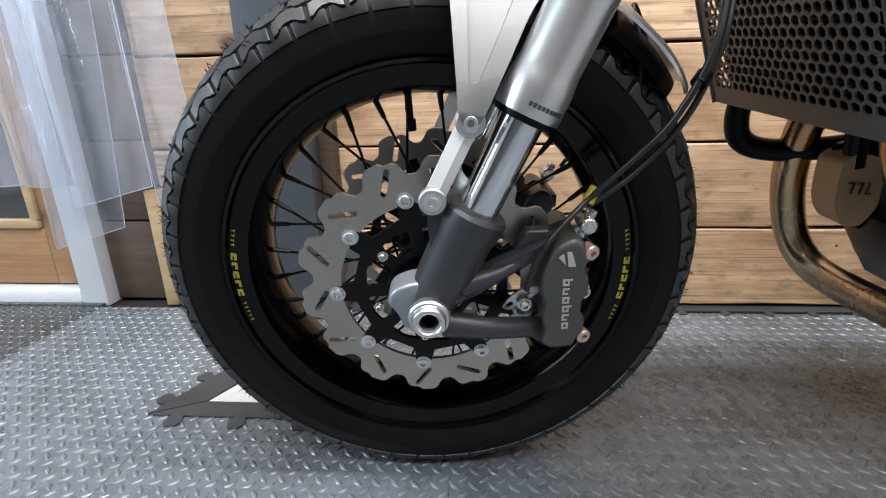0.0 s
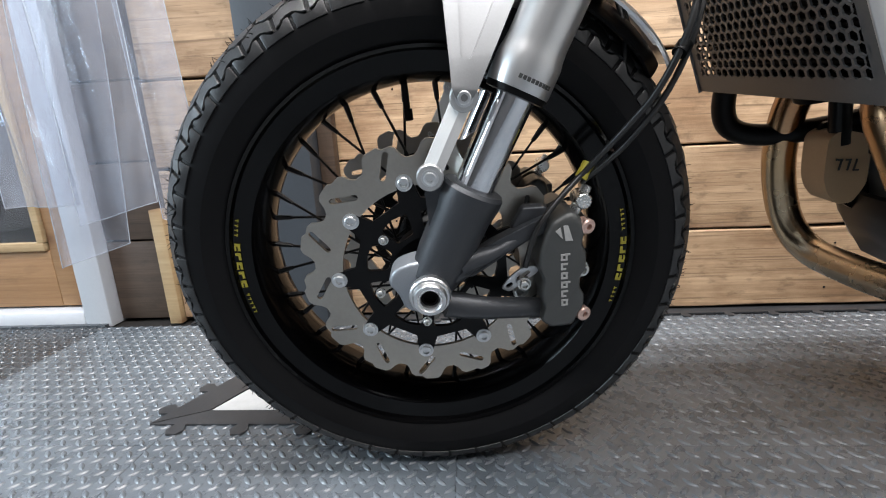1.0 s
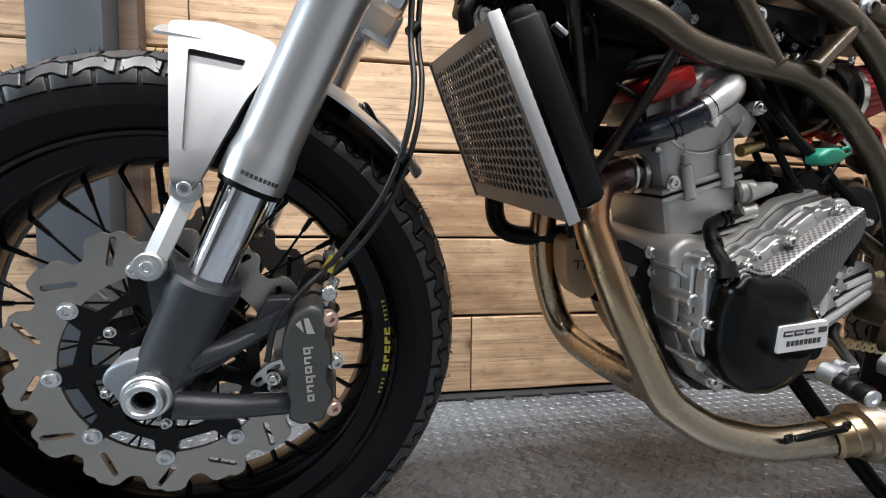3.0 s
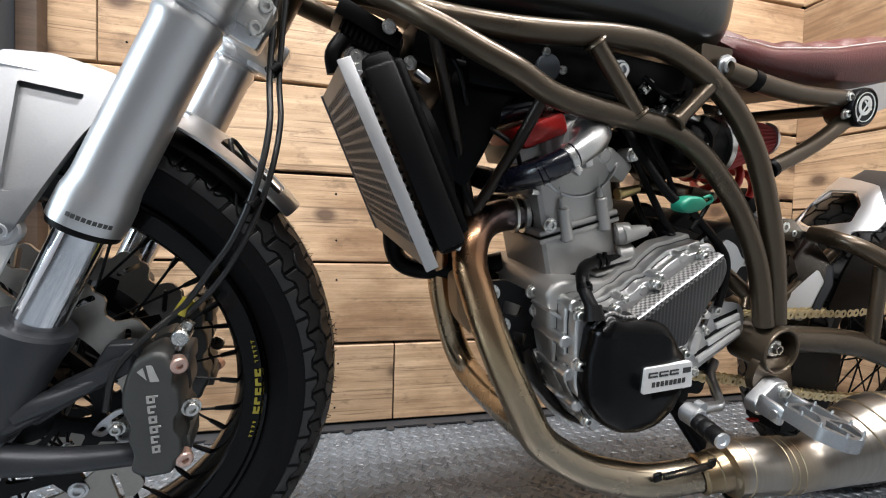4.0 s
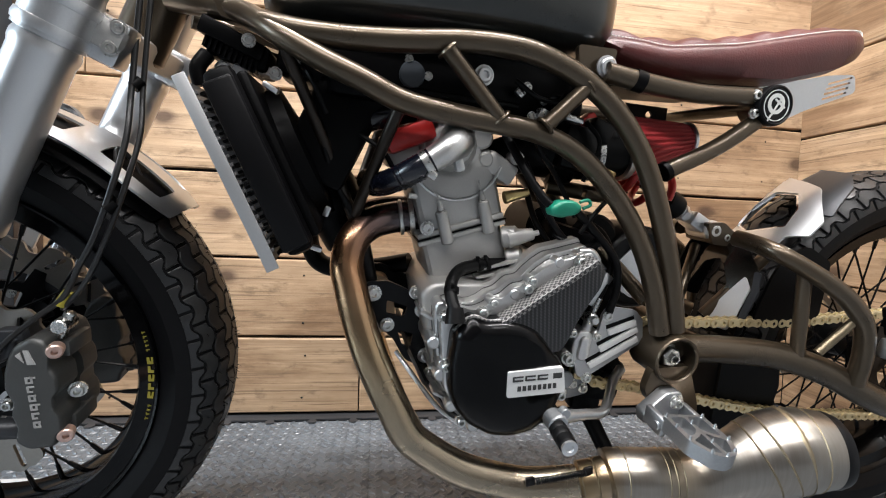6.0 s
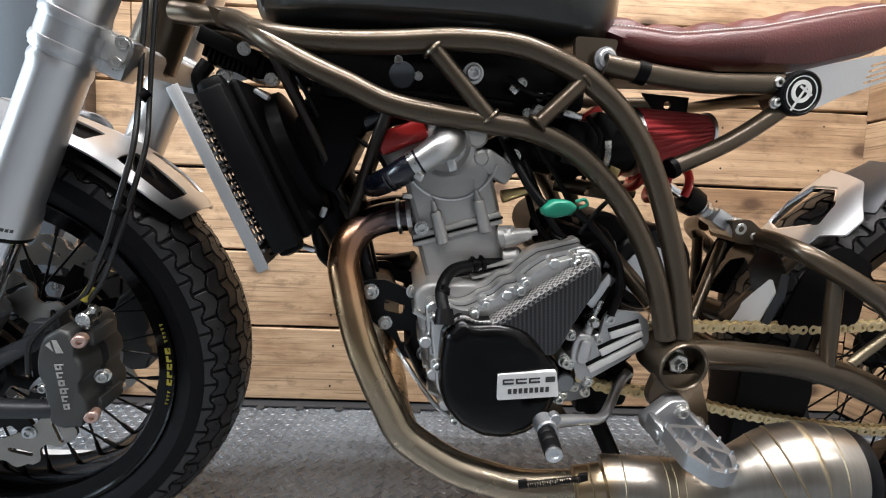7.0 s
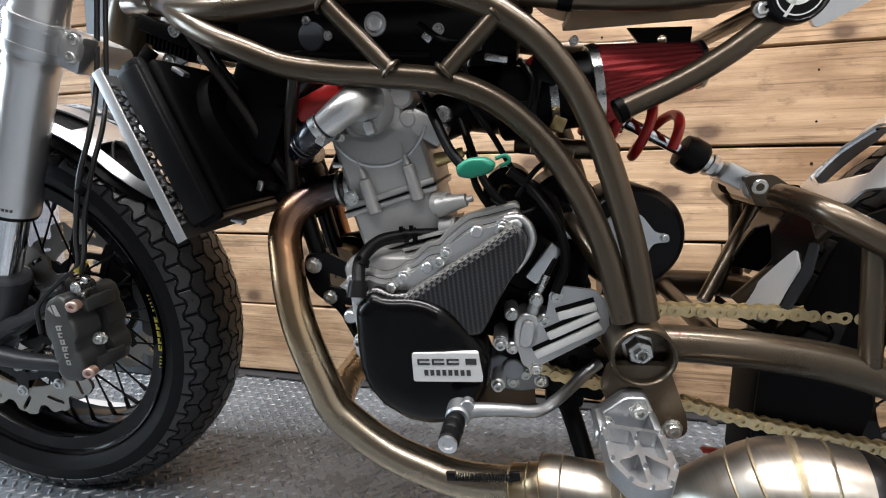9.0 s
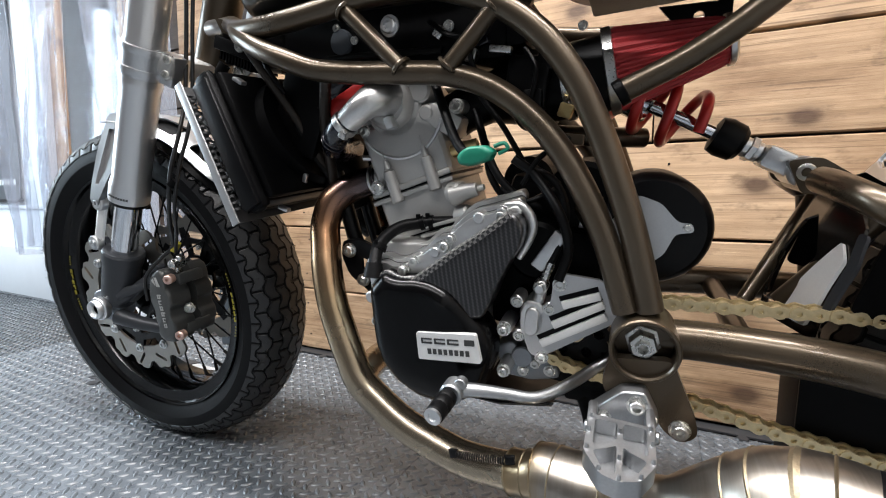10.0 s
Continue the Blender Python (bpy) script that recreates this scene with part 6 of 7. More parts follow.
# front engine mount plates
for s in (-1, 1):
    bp("engine_mount", lambda bm: plate(bm, round2([(0.515, 0.465), (0.545, 0.468), (0.602, 0.442), (0.612, 0.42), (0.6, 0.4), (0.612, 0.36), (0.6, 0.34), (0.575, 0.35), (0.555, 0.385), (0.522, 0.41), (0.51, 0.44)], 0.008), s * 0.05, s * 0.056, [round2([(0.545, 0.44), (0.575, 0.43), (0.57, 0.415), (0.545, 0.42)], 0.004), round2([(0.562, 0.395), (0.585, 0.39), (0.582, 0.37), (0.57, 0.372)], 0.004)]), "black_satin", bike, "black front engine mount plate")
for x, z in ((0.526, 0.45), (0.596, 0.426), (0.604, 0.357)):
    bolt((x, -0.056, z), bike, 0.0085, 0.009, "bolt")
bp("front_spar", lambda bm: (rod(bm, (0.497, -0.03, 0.565), (0.526, -0.03, 0.44), 0.012, None, 14), rod(bm, (0.497, 0.03, 0.565), (0.526, 0.03, 0.44), 0.012, None, 14)), "black_satin", bike)
sp = bp("oil_plate", lambda bm: plate(bm, round2([(0.503, 0.45), (0.52, 0.459), (0.552, 0.452), (0.562, 0.428), (0.568, 0.388), (0.556, 0.363), (0.534, 0.362), (0.519, 0.378), (0.51, 0.396), (0.506, 0.42)], 0.008), 0.02, 0.06), "tan", bike, "tan coated casting in front of the engine")
bars("stencil", (0.534, 0.0185, 0.415), (1, 0, -0.05), (0.05, 0, 1), [tuple(0.75 * q for q in c) for c in ((-0.016, 0.008, 0.012, 0.003), (-0.012, 0, 0.003, 0.02), (0.0, 0.008, 0.009, 0.003), (0.003, 0, 0.003, 0.02), (0.014, 0.0, 0.003, 0.02), (0.018, -0.009, 0.01, 0.003))], "dark_print", sp)


def bash(bm):
    rings = []
    for x, z in ((0.575, 0.37), (0.6, 0.32), (0.64, 0.27), (0.69, 0.245), (0.76, 0.24), (0.83, 0.25)):
        rings.append([(x, -0.085, z + 0.012), (x, -0.07, z), (x, 0.07, z), (x, 0.085, z + 0.012), (x + 0.003, 0.083, z + 0.015), (x + 0.003, 0.068, z + 0.004), (x + 0.003, -0.068, z + 0.004), (x + 0.003, -0.083, z + 0.015)])
    skin(bm, rings)


bp("bash_plate", bash, "black_satin", bike, "black plate under the engine")
bp("bash_edge", lambda bm: tube(bm, [(0.565, -0.03, 0.352), (0.585, -0.055, 0.33), (0.62, -0.08, 0.29), (0.655, -0.085, 0.262)], 0.0035, 8, 6), "alu", bike)

# sprocket guard, slave cylinder, gear lever
BARS = ((0.87, 0.4225, 0.0457, 0.34), (0.8665, 0.405, 0.066, 0.5), (0.861, 0.3857, 0.0865, 0.52))
sg = bp("sprocket_guard", lambda bm: plate(bm, round2([(0.839, 0.441), (0.848, 0.452), (0.89, 0.447), (0.903, 0.433), (0.908, 0.4), (0.823, 0.346), (0.811, 0.35), (0.804, 0.372), (0.822, 0.396), (0.836, 0.417)], 0.005), -0.122, -0.116), "flange", engine, "silver sprocket guard with three bright bars")
for x, z, l, a in BARS:
    bp("slot", lambda bm: box(bm, (x - 0.003, -0.1219, z + 0.0072), (l * 0.97, 0.001, 0.0058), rot(0, -math.degrees(a), 0), 0), "black", sg, "dark slot over the bar")
    # bars get the pale alloy to look lit from above
    bp("rib", lambda bm: box(bm, (x, -0.1235, z), (l * 0.95, 0.006, 0.009), rot(0, -math.degrees(a), 0), 0.001), "bar_bright", sg, "machined bar, light from above in its colour")
bp("gearbox_end", lambda bm: (box(bm, (0.865, -0.03, 0.315), (0.125, 0.08, 0.07), rot(0, 10, 0), 0.012), box(bm, (0.855, -0.045, 0.395), (0.08, 0.05, 0.1), None, 0.01)), "black", engine, "black gearbox end behind the chain")
bolt((0.846, -0.122, 0.439), engine, 0.006, 0.005, "bolt")
bolt((0.826, -0.122, 0.347), engine, 0.006, 0.005, "bolt")


def slave(bm):
    """A small upright alloy body with bolt ears and a raised oval face."""
    body = round2([(0.799, 0.378), (0.803, 0.37), (0.82, 0.372), (0.829, 0.38), (0.831, 0.402), (0.824, 0.416), (0.808, 0.417), (0.8, 0.405)], 0.005)
    pillow(bm, body, -0.085, -0.122, 0.004)
    pillow(bm, slot2(0.8145, 0.392, 0.036, 0.016, 1.45, 7), -0.12, -0.1275, 0.003)
    for x, z in ((0.798, 0.371), (0.834, 0.408), (0.796, 0.414)):
        rod(bm, (x, -0.09, z), (x, -0.121, z), 0.0085, 0.008, 16, 0.0015)
    rod(bm, (0.8205, -0.113, 0.414), (0.824, -0.113, 0.428), 0.007, None, 14, 0.001)


sl = bp("slave_cylinder", slave, "cast_bright", engine, "alloy clutch slave cylinder")
bp("banjo", lambda bm: (rod(bm, (0.824, -0.102, 0.434), (0.824, -0.124, 0.434), 0.0085, None, 16, 0.0015), rod(bm, (0.824, -0.124, 0.434), (0.824, -0.13, 0.434), 0.0062, None, 6, 0.001), rod(bm, (0.827, -0.113, 0.44), (0.835, -0.112, 0.462), 0.0048, 0.0056, 12)), "bolt", sl, "steel banjo fitting")
bp("clutch_hose", lambda bm: tube(bm, [(0.834, -0.112, 0.46), (0.845, -0.11, 0.488), (0.85, -0.105, 0.52), (0.838, -0.095, 0.55), (0.81, -0.085, 0.568)], 0.0046, 12, 6), "rubber", bike, "black clutch hose")
for x, z in ((0.798, 0.371), (0.834, 0.408), (0.796, 0.414)):
    bolt((x, -0.121, z), sl, 0.0048, 0.006, "bolt")
for x, z in ((0.8, 0.318), (0.815, 0.33), (0.833, 0.322)):
    bolt((x, -0.106, z), engine, 0.0055, 0.006, "bolt")
bp("case_tail", lambda bm: (pillow(bm, round2([(0.762, 0.345), (0.785, 0.355), (0.8, 0.345), (0.815, 0.338), (0.84, 0.332), (0.845, 0.312), (0.81, 0.304), (0.775, 0.308)], 0.006), -0.07, -0.105, 0.004), rod(bm, (0.8, -0.1, 0.338), (0.8, -0.112, 0.338), 0.014, None, 24, 0.002)), "axle_grey", engine, "dark alloy tail of the crankcase")
bp("case_back", lambda bm: (box(bm, (0.79, -0.025, 0.435), (0.07, 0.11, 0.15), rot(0, 12, 0), 0.012), rod(bm, (0.815, -0.02, 0.47), (0.815, -0.098, 0.47), 0.036, None, 28, 0.005)), "black", engine, "black housing behind the clutch cover")
bp("sprocket_housing", lambda bm: box(bm, (0.84, -0.03, 0.415), (0.09, 0.1, 0.16), rot(0, 8, 0), 0.014), "black", engine, "black housing round the front sprocket")

lever = bp("gear_lever", lambda bm: tube(bm, [(0.905, -0.088, 0.342), (0.884, -0.102, 0.33), (0.857, -0.136, 0.3225), (0.828, -0.168, 0.3205), (0.795, -0.18, 0.3265), (0.762, -0.19, 0.331), (0.742, -0.2, 0.332)], [0.0075, 0.0072, 0.0068, 0.0065, 0.0068, 0.008, 0.0095], 14, 6), "peg_cast", bike, "alloy gear lever")
bp("lever_end", lambda bm: (rod(bm, (0.742, -0.19, 0.333), (0.742, -0.212, 0.333), 0.013, None, 20, 0.002), rod(bm, (0.752, -0.196, 0.344), (0.752, -0.206, 0.344), 0.007, None, 12, 0.001)), "peg_cast", lever)
bp("lever_rubber", lambda bm: lathe(bm, [(0.0085, 0), (0.0105, 0.001), (0.011, 0.008), (0.0102, 0.01), (0.011, 0.012), (0.011, 0.02), (0.0102, 0.022), (0.011, 0.024), (0.0105, 0.034), (0.009, 0.036)], (0.74, -0.21, 0.331), (-0.08, -1, -0.06), 20), "rubber", lever, "black rubber lever sleeve")
bp("lever_tip", lambda bm: lathe(bm, [(0.0095, 0), (0.0095, 0.003), (0.005, 0.0035), (0.004, 0.0015), (0.0001, 0.0015)], (0.737, -0.246, 0.329), (-0.08, -1, -0.06), 18), "alu", lever)

# footpeg
def peg(bm):
    """A cast tray with a toothed rim, one long rib and crossing ribs."""
    t = Matrix.Translation((0.915, -0.245, 0.329)) @ rot(5, 3, 0).to_4x4() @ Matrix(((1, 0, 0, 0), (0, 0, 1, 0), (0, 1, 0, 0), (0, 0, 0, 1)))
    out = round2([(-0.029, 0.038), (0.029, 0.036), (0.0295, -0.012), (0.017, -0.034), (0.0, -0.04), (-0.015, -0.036), (-0.03, -0.012)], 0.005)
    h1 = round2([(-0.0225, 0.032), (-0.0025, 0.032), (-0.0025, 0.009), (-0.0105, 0.001), (-0.023, -0.004)], 0.004)
    h3 = round2([(-0.0225, -0.0105), (-0.009, -0.004), (-0.0025, 0.0015), (-0.0025, -0.0335), (-0.0125, -0.0305)], 0.004)
    holes = (h1, [(-x, y) for x, y in h1][::-1], h3, [(-x, y) for x, y in h3][::-1])
    plate(bm, out, -0.015, 0.004, holes, t)
    plate(bm, [(0.92 * x, 0.92 * y) for x, y in out], -0.0158, -0.0125, (), t)
    for x, y in ((-0.026, 0.034), (0.026, 0.032), (-0.027, 0.014), (0.027, 0.012), (-0.027, -0.009), (0.027, -0.01), (-0.016, -0.031), (0.017, -0.03), (0.0, 0.02), (0.0, -0.014), (0.0, -0.037)):
        p, q = t @ V(x, 0.003, y), t @ V(x, 0.0085, y)
        rod(bm, p, q, 0.0024, 0.0012, 8)


bp("footpeg", peg, "peg_cast", bike, "silver toothed footpeg")


def peg_mount(bm):
    pillow(bm, round2([(0.884, 0.32), (0.916, 0.349), (0.938, 0.35), (0.952, 0.32), (0.944, 0.304), (0.89, 0.302)], 0.005), -0.159, -0.178, 0.003)
    for x in (0.889, 0.942):
        box(bm, (x, -0.194, 0.321), (0.009, 0.036, 0.026), rot(6, 0, 0), 0.003)
    rod(bm, (0.882, -0.203, 0.32), (0.95, -0.203, 0.32), 0.006, None, 14, 0.001)


bp("peg_mount", peg_mount, "peg_cast", bike, "silver footpeg mount")
bolt((0.93, -0.178, 0.336), bike, 0.0075, 0.008, "bolt")
bolt((0.899, -0.178, 0.318), bike, 0.006, 0.007, "bolt")

# side stand that carries the lean
def stand(bm):
    tube(bm, [(0.87, -0.05, 0.27), (0.885, -0.07, 0.235), (0.93, -0.19, 0.115), (0.97, -0.29, 0.0445)], [0.014, 0.013, 0.011, 0.011], 14, 5)
    box(bm, (0.975, -0.296, 0.047), (0.07, 0.045, 0.008), rot(-8.3, 0, 0), 0.003)
    box(bm, (0.87, -0.05, 0.285), (0.05, 0.03, 0.05), None, 0.006)


bp("side_stand", stand, "black", bike, "black side stand folded out")

# ---- swingarm, chain, shock ----
SW = [
    ([(0.935, -0.118, 0.386), (1.0, -0.123, 0.388), (1.07, -0.13, 0.386), (1.13, -0.14, 0.381), (1.18, -0.15, 0.369), (1.23, -0.16, 0.35), (1.29, -0.168, 0.322), (1.36, -0.17, 0.3), (1.48, -0.165, 0.3)], 0.0205),
    ([(1.088, -0.07, 0.548), (1.092, -0.092, 0.546), (1.103, -0.128, 0.538), (1.125, -0.152, 0.523), (1.155, -0.169, 0.504), (1.19, -0.176, 0.481), (1.222, -0.181, 0.447), (1.238, -0.18, 0.4), (1.243, -0.176, 0.35)], 0.0132),
    ([(1.136, -0.15, 0.51), (1.153, -0.152, 0.385)], 0.0098),
    ([(1.215, -0.176, 0.452), (1.172, -0.166, 0.396)], 0.0065),
]
bp("swingarm_brace", lambda bm: tube(bm, [(1.12, 0.045, 0.516), (1.048, -0.012, 0.4)], 0.0085, 16, 2), "bronze", bike, "thin bronze swingarm brace")
bp("swingarm_brace", lambda bm: tube(bm, [(1.142, -0.076, 0.518), (1.072, -0.05, 0.414)], 0.0098, 16, 2), "bronze", bike, "thin bronze swingarm brace")
for i, (pts, r) in enumerate(SW):
    for q in (pts, [(x, 2 * RY - y, z) for x, y, z in pts]):
        bp("swingarm_tube", lambda bm: tube(bm, q, r, 16, 6), "bronze" if i != 3 else "weld", bike, "bronze painted swingarm tube" if i != 3 else "straw coloured steel strut")


bp("swingarm_bridge", lambda bm: rod(bm, (1.03, -0.12, 0.386), (1.03, 0.1, 0.386), 0.012, None, 16), "bronze", bike)


def link_mesh(bm):
    for y in (-0.0072, 0.0072):
        o = []
        for s in (1, -1):
            for k in range(7):
                a = -math.pi / 2 + math.pi * k / 6
                o.append((s * (0.008 + 0.0072 * math.cos(a)), s * 0.0072 * math.sin(a)))
            o.append((s * -0.0, s * 0.0048))
        plate(bm, o, y - 0.0012, y + 0.0012, [ring2(-0.008, 0, 0.0029, 8), ring2(0.008, 0, 0.0029, 8)])
    for x in (-0.008, 0.008):
        rod(bm, (x, -0.0058, 0), (x, 0.0058, 0), 0.005, None, 10)


def chain_run(pts, first):
    line = smooth_line([(x, -0.098, z) for x, z in pts], 40)
    d, i, n = 0.0, 0, 0
    out = []
    for a, b in zip(line, line[1:]):
        l = (b - a).length
        while d <= l:
            out.append((a + (b - a) * (d / l), math.atan2((b - a).z, (b - a).x)))
            d += 0.0159
        d -= l
    return out


chain = bp("drive_chain", lambda bm: rod(bm, (0.86, -0.03, 0.368), (0.86, -0.09, 0.368), 0.012, None, 16), "chain", bike, "gold drive chain")
link0 = None
runs = chain_run([(0.86, 0.418), (0.9, 0.42), (1.0, 0.42), (1.1, 0.42), (1.2, 0.42), (RX, 0.438)], 0) + chain_run([(0.83, 0.34), (0.86, 0.327), (0.92, 0.317), (1.0, 0.301), (1.1, 0.277), (1.25, 0.253), (RX, 0.238)], 1)
for k, (p, a) in enumerate(runs):
    m = Matrix.Translation(p) @ Matrix.Rotation(-a, 4, "Y") @ Matrix.Scale(0.78 if k % 2 else 1.0, 4, (0, 1, 0))
    if link0 is None:
        link0 = bp("chain_link", link_mesh, "chain", chain)
        link0.matrix_basis = m
    else:
        share(link0, m, chain)


def cog(cx, cz, r, teeth_n, y, thick, inner):
    o = []
    for i in range(teeth_n * 4):
        a = 2 * math.pi * i / (teeth_n * 4)
        o.append((cx + (r + (0.004, 0.0, -0.004, 0.0)[i % 4]) * math.cos(a), cz + (r + (0.004, 0.0, -0.004, 0.0)[i % 4]) * math.sin(a)))
    bm = bmesh.new()
    plate(bm, o, y - thick / 2, y + thick / 2, [ring2(cx, cz, inner, 30)] + [slot2(cx + (r + inner) / 2 * math.cos(a), cz + (r + inner) / 2 * math.sin(a), (r - inner) * 0.5, 0.012, a) for a in (2 * math.pi * i / 6 for i in range(6))])
    return bm


part("front_sprocket", cog(0.86, 0.368, 0.042, 15, -0.085, 0.006, 0.014), "black_satin", bike)
part("rear_sprocket", cog(RX, RZ, 0.1, 42, -0.098, 0.006, 0.055), "black_satin", bike, "black rear sprocket")
part("rear_disc", cog(RX, RZ, 0.105, 20, 0.075, 0.005, 0.07), "rotor", bike, "rear brake disc")

SA, SB = V(0.905, 0, 0.648), V(1.09, 0, 0.552)
SD = (SB - SA).normalized()
su, sv, sw_ = axes(SD)
shock = bp("shock_absorber", lambda bm: (rod(bm, SA, SA + SD * 0.13, 0.008, None, 16), rod(bm, SA - SD * 0.06, SA + SD * 0.035, 0.022, None, 24, 0.004)), "chrome", bike, "shock absorber with a red coil spring")


def coil(bm):
    n, turns = 170, 4.4
    pts = [SA + SD * (-0.066 + 0.158 * i / n) + (su * math.cos(2 * math.pi * turns * i / n) + sv * math.sin(2 * math.pi * turns * i / n)) * 0.033 for i in range(n + 1)]
    tube(bm, pts, 0.0062, 10, 1, True, False)


bp("spring", coil, "red", shock, "red coil spring")
bp("bump_stop", lambda bm: lathe(bm, [(0.012, 0), (0.02, 0.002), (0.0225, 0.012), (0.021, 0.028), (0.017, 0.033), (0.012, 0.035)], SA + SD * 0.11, SD, 28), "rubber", shock)
bp("clevis", lambda bm: (rod(bm, SA + SD * 0.14, SA + SD * 0.165, 0.0115, None, 18, 0.002), rod(bm, SA + SD * 0.15, SA + SD * 0.158, 0.0145, None, 6, 0.001), box(bm, SA + SD * 0.188, (0.045, 0.036, 0.026), rot(0, math.degrees(math.atan2(-SD.z, SD.x)), 0), 0.005)), "alu", shock, "silver shock clevis")
bp("clevis_eye", lambda bm: rod(bm, (1.088, -0.024, 0.5525), (1.088, 0.024, 0.5525), 0.0165, None, 28, 0.002), "alu", shock, "silver clevis eye")
bolt((1.088, -0.024, 0.5525), shock, 0.0095, 0.007, "bolt")
bolt((1.112, -0.025, 0.542), shock, 0.006, 0.006, "bolt")
bp("shock_tab", lambda bm: plate(bm, round2([(1.07, 0.565), (1.1, 0.568), (1.13, 0.548), (1.125, 0.527), (1.085, 0.53)], 0.006), -0.03, 0.03), "bronze", bike)

# ---- drum, air filter, intake and the dark things inside the frame ----
drum = bp("drum_cover", lambda bm: lathe(bm, [(0.055, -0.1), (0.066, -0.09), (0.067, -0.012), (0.063, -0.004), (0.058, 0.0), (0.001, 0.001)], (0.94, -0.05, 0.49), (0, -1, 0), 48), "black_satin", bike, "round black drum with a silver plate")
bp("drum_plate", lambda bm: plate(bm, round2([(0.925, 0.532), (0.95, 0.522), (0.968, 0.5), (0.983, 0.499), (0.985, 0.489), (0.966, 0.487), (0.955, 0.462), (0.93, 0.443), (0.9, 0.46), (0.895, 0.5)], 0.006), -0.0515, -0.054), "alu", drum, "thin silver plate")
bolt((0.978, -0.054, 0.494), drum, 0.004, 0.003, "bolt")


def pleats(bm):
    a, b = V(0.895, -0.02, 0.674), V(1.005, -0.02, 0.694)
    u, v, w = axes(b - a)
    rings = []
    for f, r in ((0, 0.03), (0.0, 0.046), (0.04, 0.0475), (0.5, 0.037), (0.93, 0.027), (1.0, 0.024), (1.0, 0.01)):
        rings.append([a + (b - a) * f + (u * math.cos(2 * math.pi * i / 112) + v * math.sin(2 * math.pi * i / 112)) * (r - (0.0032 if i % 4 in (0, 1) and 0.02 < f < 0.95 else 0)) for i in range(112)])
    skin(bm, rings)


af = bp("air_filter", pleats, "filter", bike, "red pleated cone air filter", 25)
bp("filter_band", lambda bm: lathe(bm, [(0.045, 0), (0.05, 0.001), (0.05, 0.011), (0.045, 0.012)], (0.884, -0.02, 0.672), (1, 0, 0.18), 40), "bolt", af, "steel hose band")
bp("filter_end", lambda bm: lathe(bm, [(0.02, 0), (0.027, 0.001), (0.027, 0.006), (0.022, 0.009), (0.001, 0.009)], (1.004, -0.02, 0.6935), (1, 0, 0.18), 30), "alu", af, "silver filter end cap")
bp("intake_tube", lambda bm: tube(bm, [(0.73, 0.0, 0.655), (0.77, -0.01, 0.66), (0.83, -0.02, 0.665), (0.89, -0.02, 0.673)], [0.03, 0.04, 0.044, 0.044], 24, 5), "rubber", bike, "black intake rubber")
bp("throttle_body", lambda bm: (rod(bm, (0.78, 0, 0.66), (0.82, -0.01, 0.662), 0.049, None, 28, 0.004), box(bm, (0.8, -0.06, 0.665), (0.05, 0.03, 0.06), rot(0, 8, 0), 0.006), box(bm, (0.83, -0.055, 0.69), (0.035, 0.04, 0.03), rot(0, 20, 0), 0.005)), "black_satin", bike, "black throttle body")
bp("hose_band", lambda bm: lathe(bm, [(0.041, 0), (0.0455, 0.001), (0.0455, 0.01), (0.041, 0.011)], (0.835, -0.02, 0.665), (1, 0, 0.15), 36), "bolt", bike, "steel hose band")
bp("red_connector", lambda bm: box(bm, (0.825, -0.03, 0.703), (0.032, 0.026, 0.022), rot(0, -35, 0), 0.005), "red", bike, "red anodised connector")
bp("battery_box", lambda bm: (box(bm, (0.62, 0, 0.735), (0.32, 0.15, 0.075), rot(0, 2, 0), 0.012), box(bm, (0.46, 0, 0.745), (0.12, 0.1, 0.06), rot(0, 10, 0), 0.01), box(bm, (0.76, 0, 0.735), (0.08, 0.14, 0.06), None, 0.01)), "black", bike, "black box under the tank")
bp("round_plug", lambda bm: lathe(bm, [(0.015, -0.03), (0.016, 0.0), (0.0145, 0.002), (0.001, 0.002)], (0.56, -0.08, 0.735), (0, -1, 0), 24), "post_face", bike, "round dark plug")
bp("coil", lambda bm: (tube(bm, [(0.315, -0.05, 0.7), (0.312, -0.05, 0.72), (0.322, -0.045, 0.738)], 0.009, 14, 4), box(bm, (0.355, 0.0, 0.745), (0.07, 0.09, 0.03), rot(0, 12, 0), 0.006)), "black", bike, "black horn and coil by the steering head")
regulator = bp("regulator", lambda bm: box(bm, (0.35, -0.02, 0.757), (0.075, 0.07, 0.02), rot(0, 22, 0), 0.003), "black", bike, "finned black regulator")
fin0 = bp("fin", lambda bm: box(bm, (0.322, -0.02, 0.757), (0.0026, 0.06, 0.024), rot(0, 20, 0), 0), "black", regulator)
for i in range(1, 11):
    share(fin0, Matrix.Translation((0.0055 * i, 0, -0.0025 * i)), regulator)
bp("green_cap", lambda bm: (pillow(bm, round2([(0.736, 0.577), (0.749, 0.574), (0.772, 0.58), (0.778, 0.589), (0.767, 0.597), (0.746, 0.596), (0.734, 0.587)], 0.006), -0.122, -0.142, 0.006), tube(bm, [(0.776, -0.132, 0.595), (0.787, -0.132, 0.598), (0.791, -0.132, 0.592), (0.781, -0.132, 0.587)], 0.0022, 8, 5)), "green", bike, "green rubber cap on a lead")
bp("ignition_lead", lambda bm: tube(bm, [(0.745, -0.128, 0.583), (0.725, -0.115, 0.605), (0.7, -0.09, 0.65), (0.68, -0.07, 0.69)], 0.0058, 10, 6), "rubber", bike, "black ignition lead")
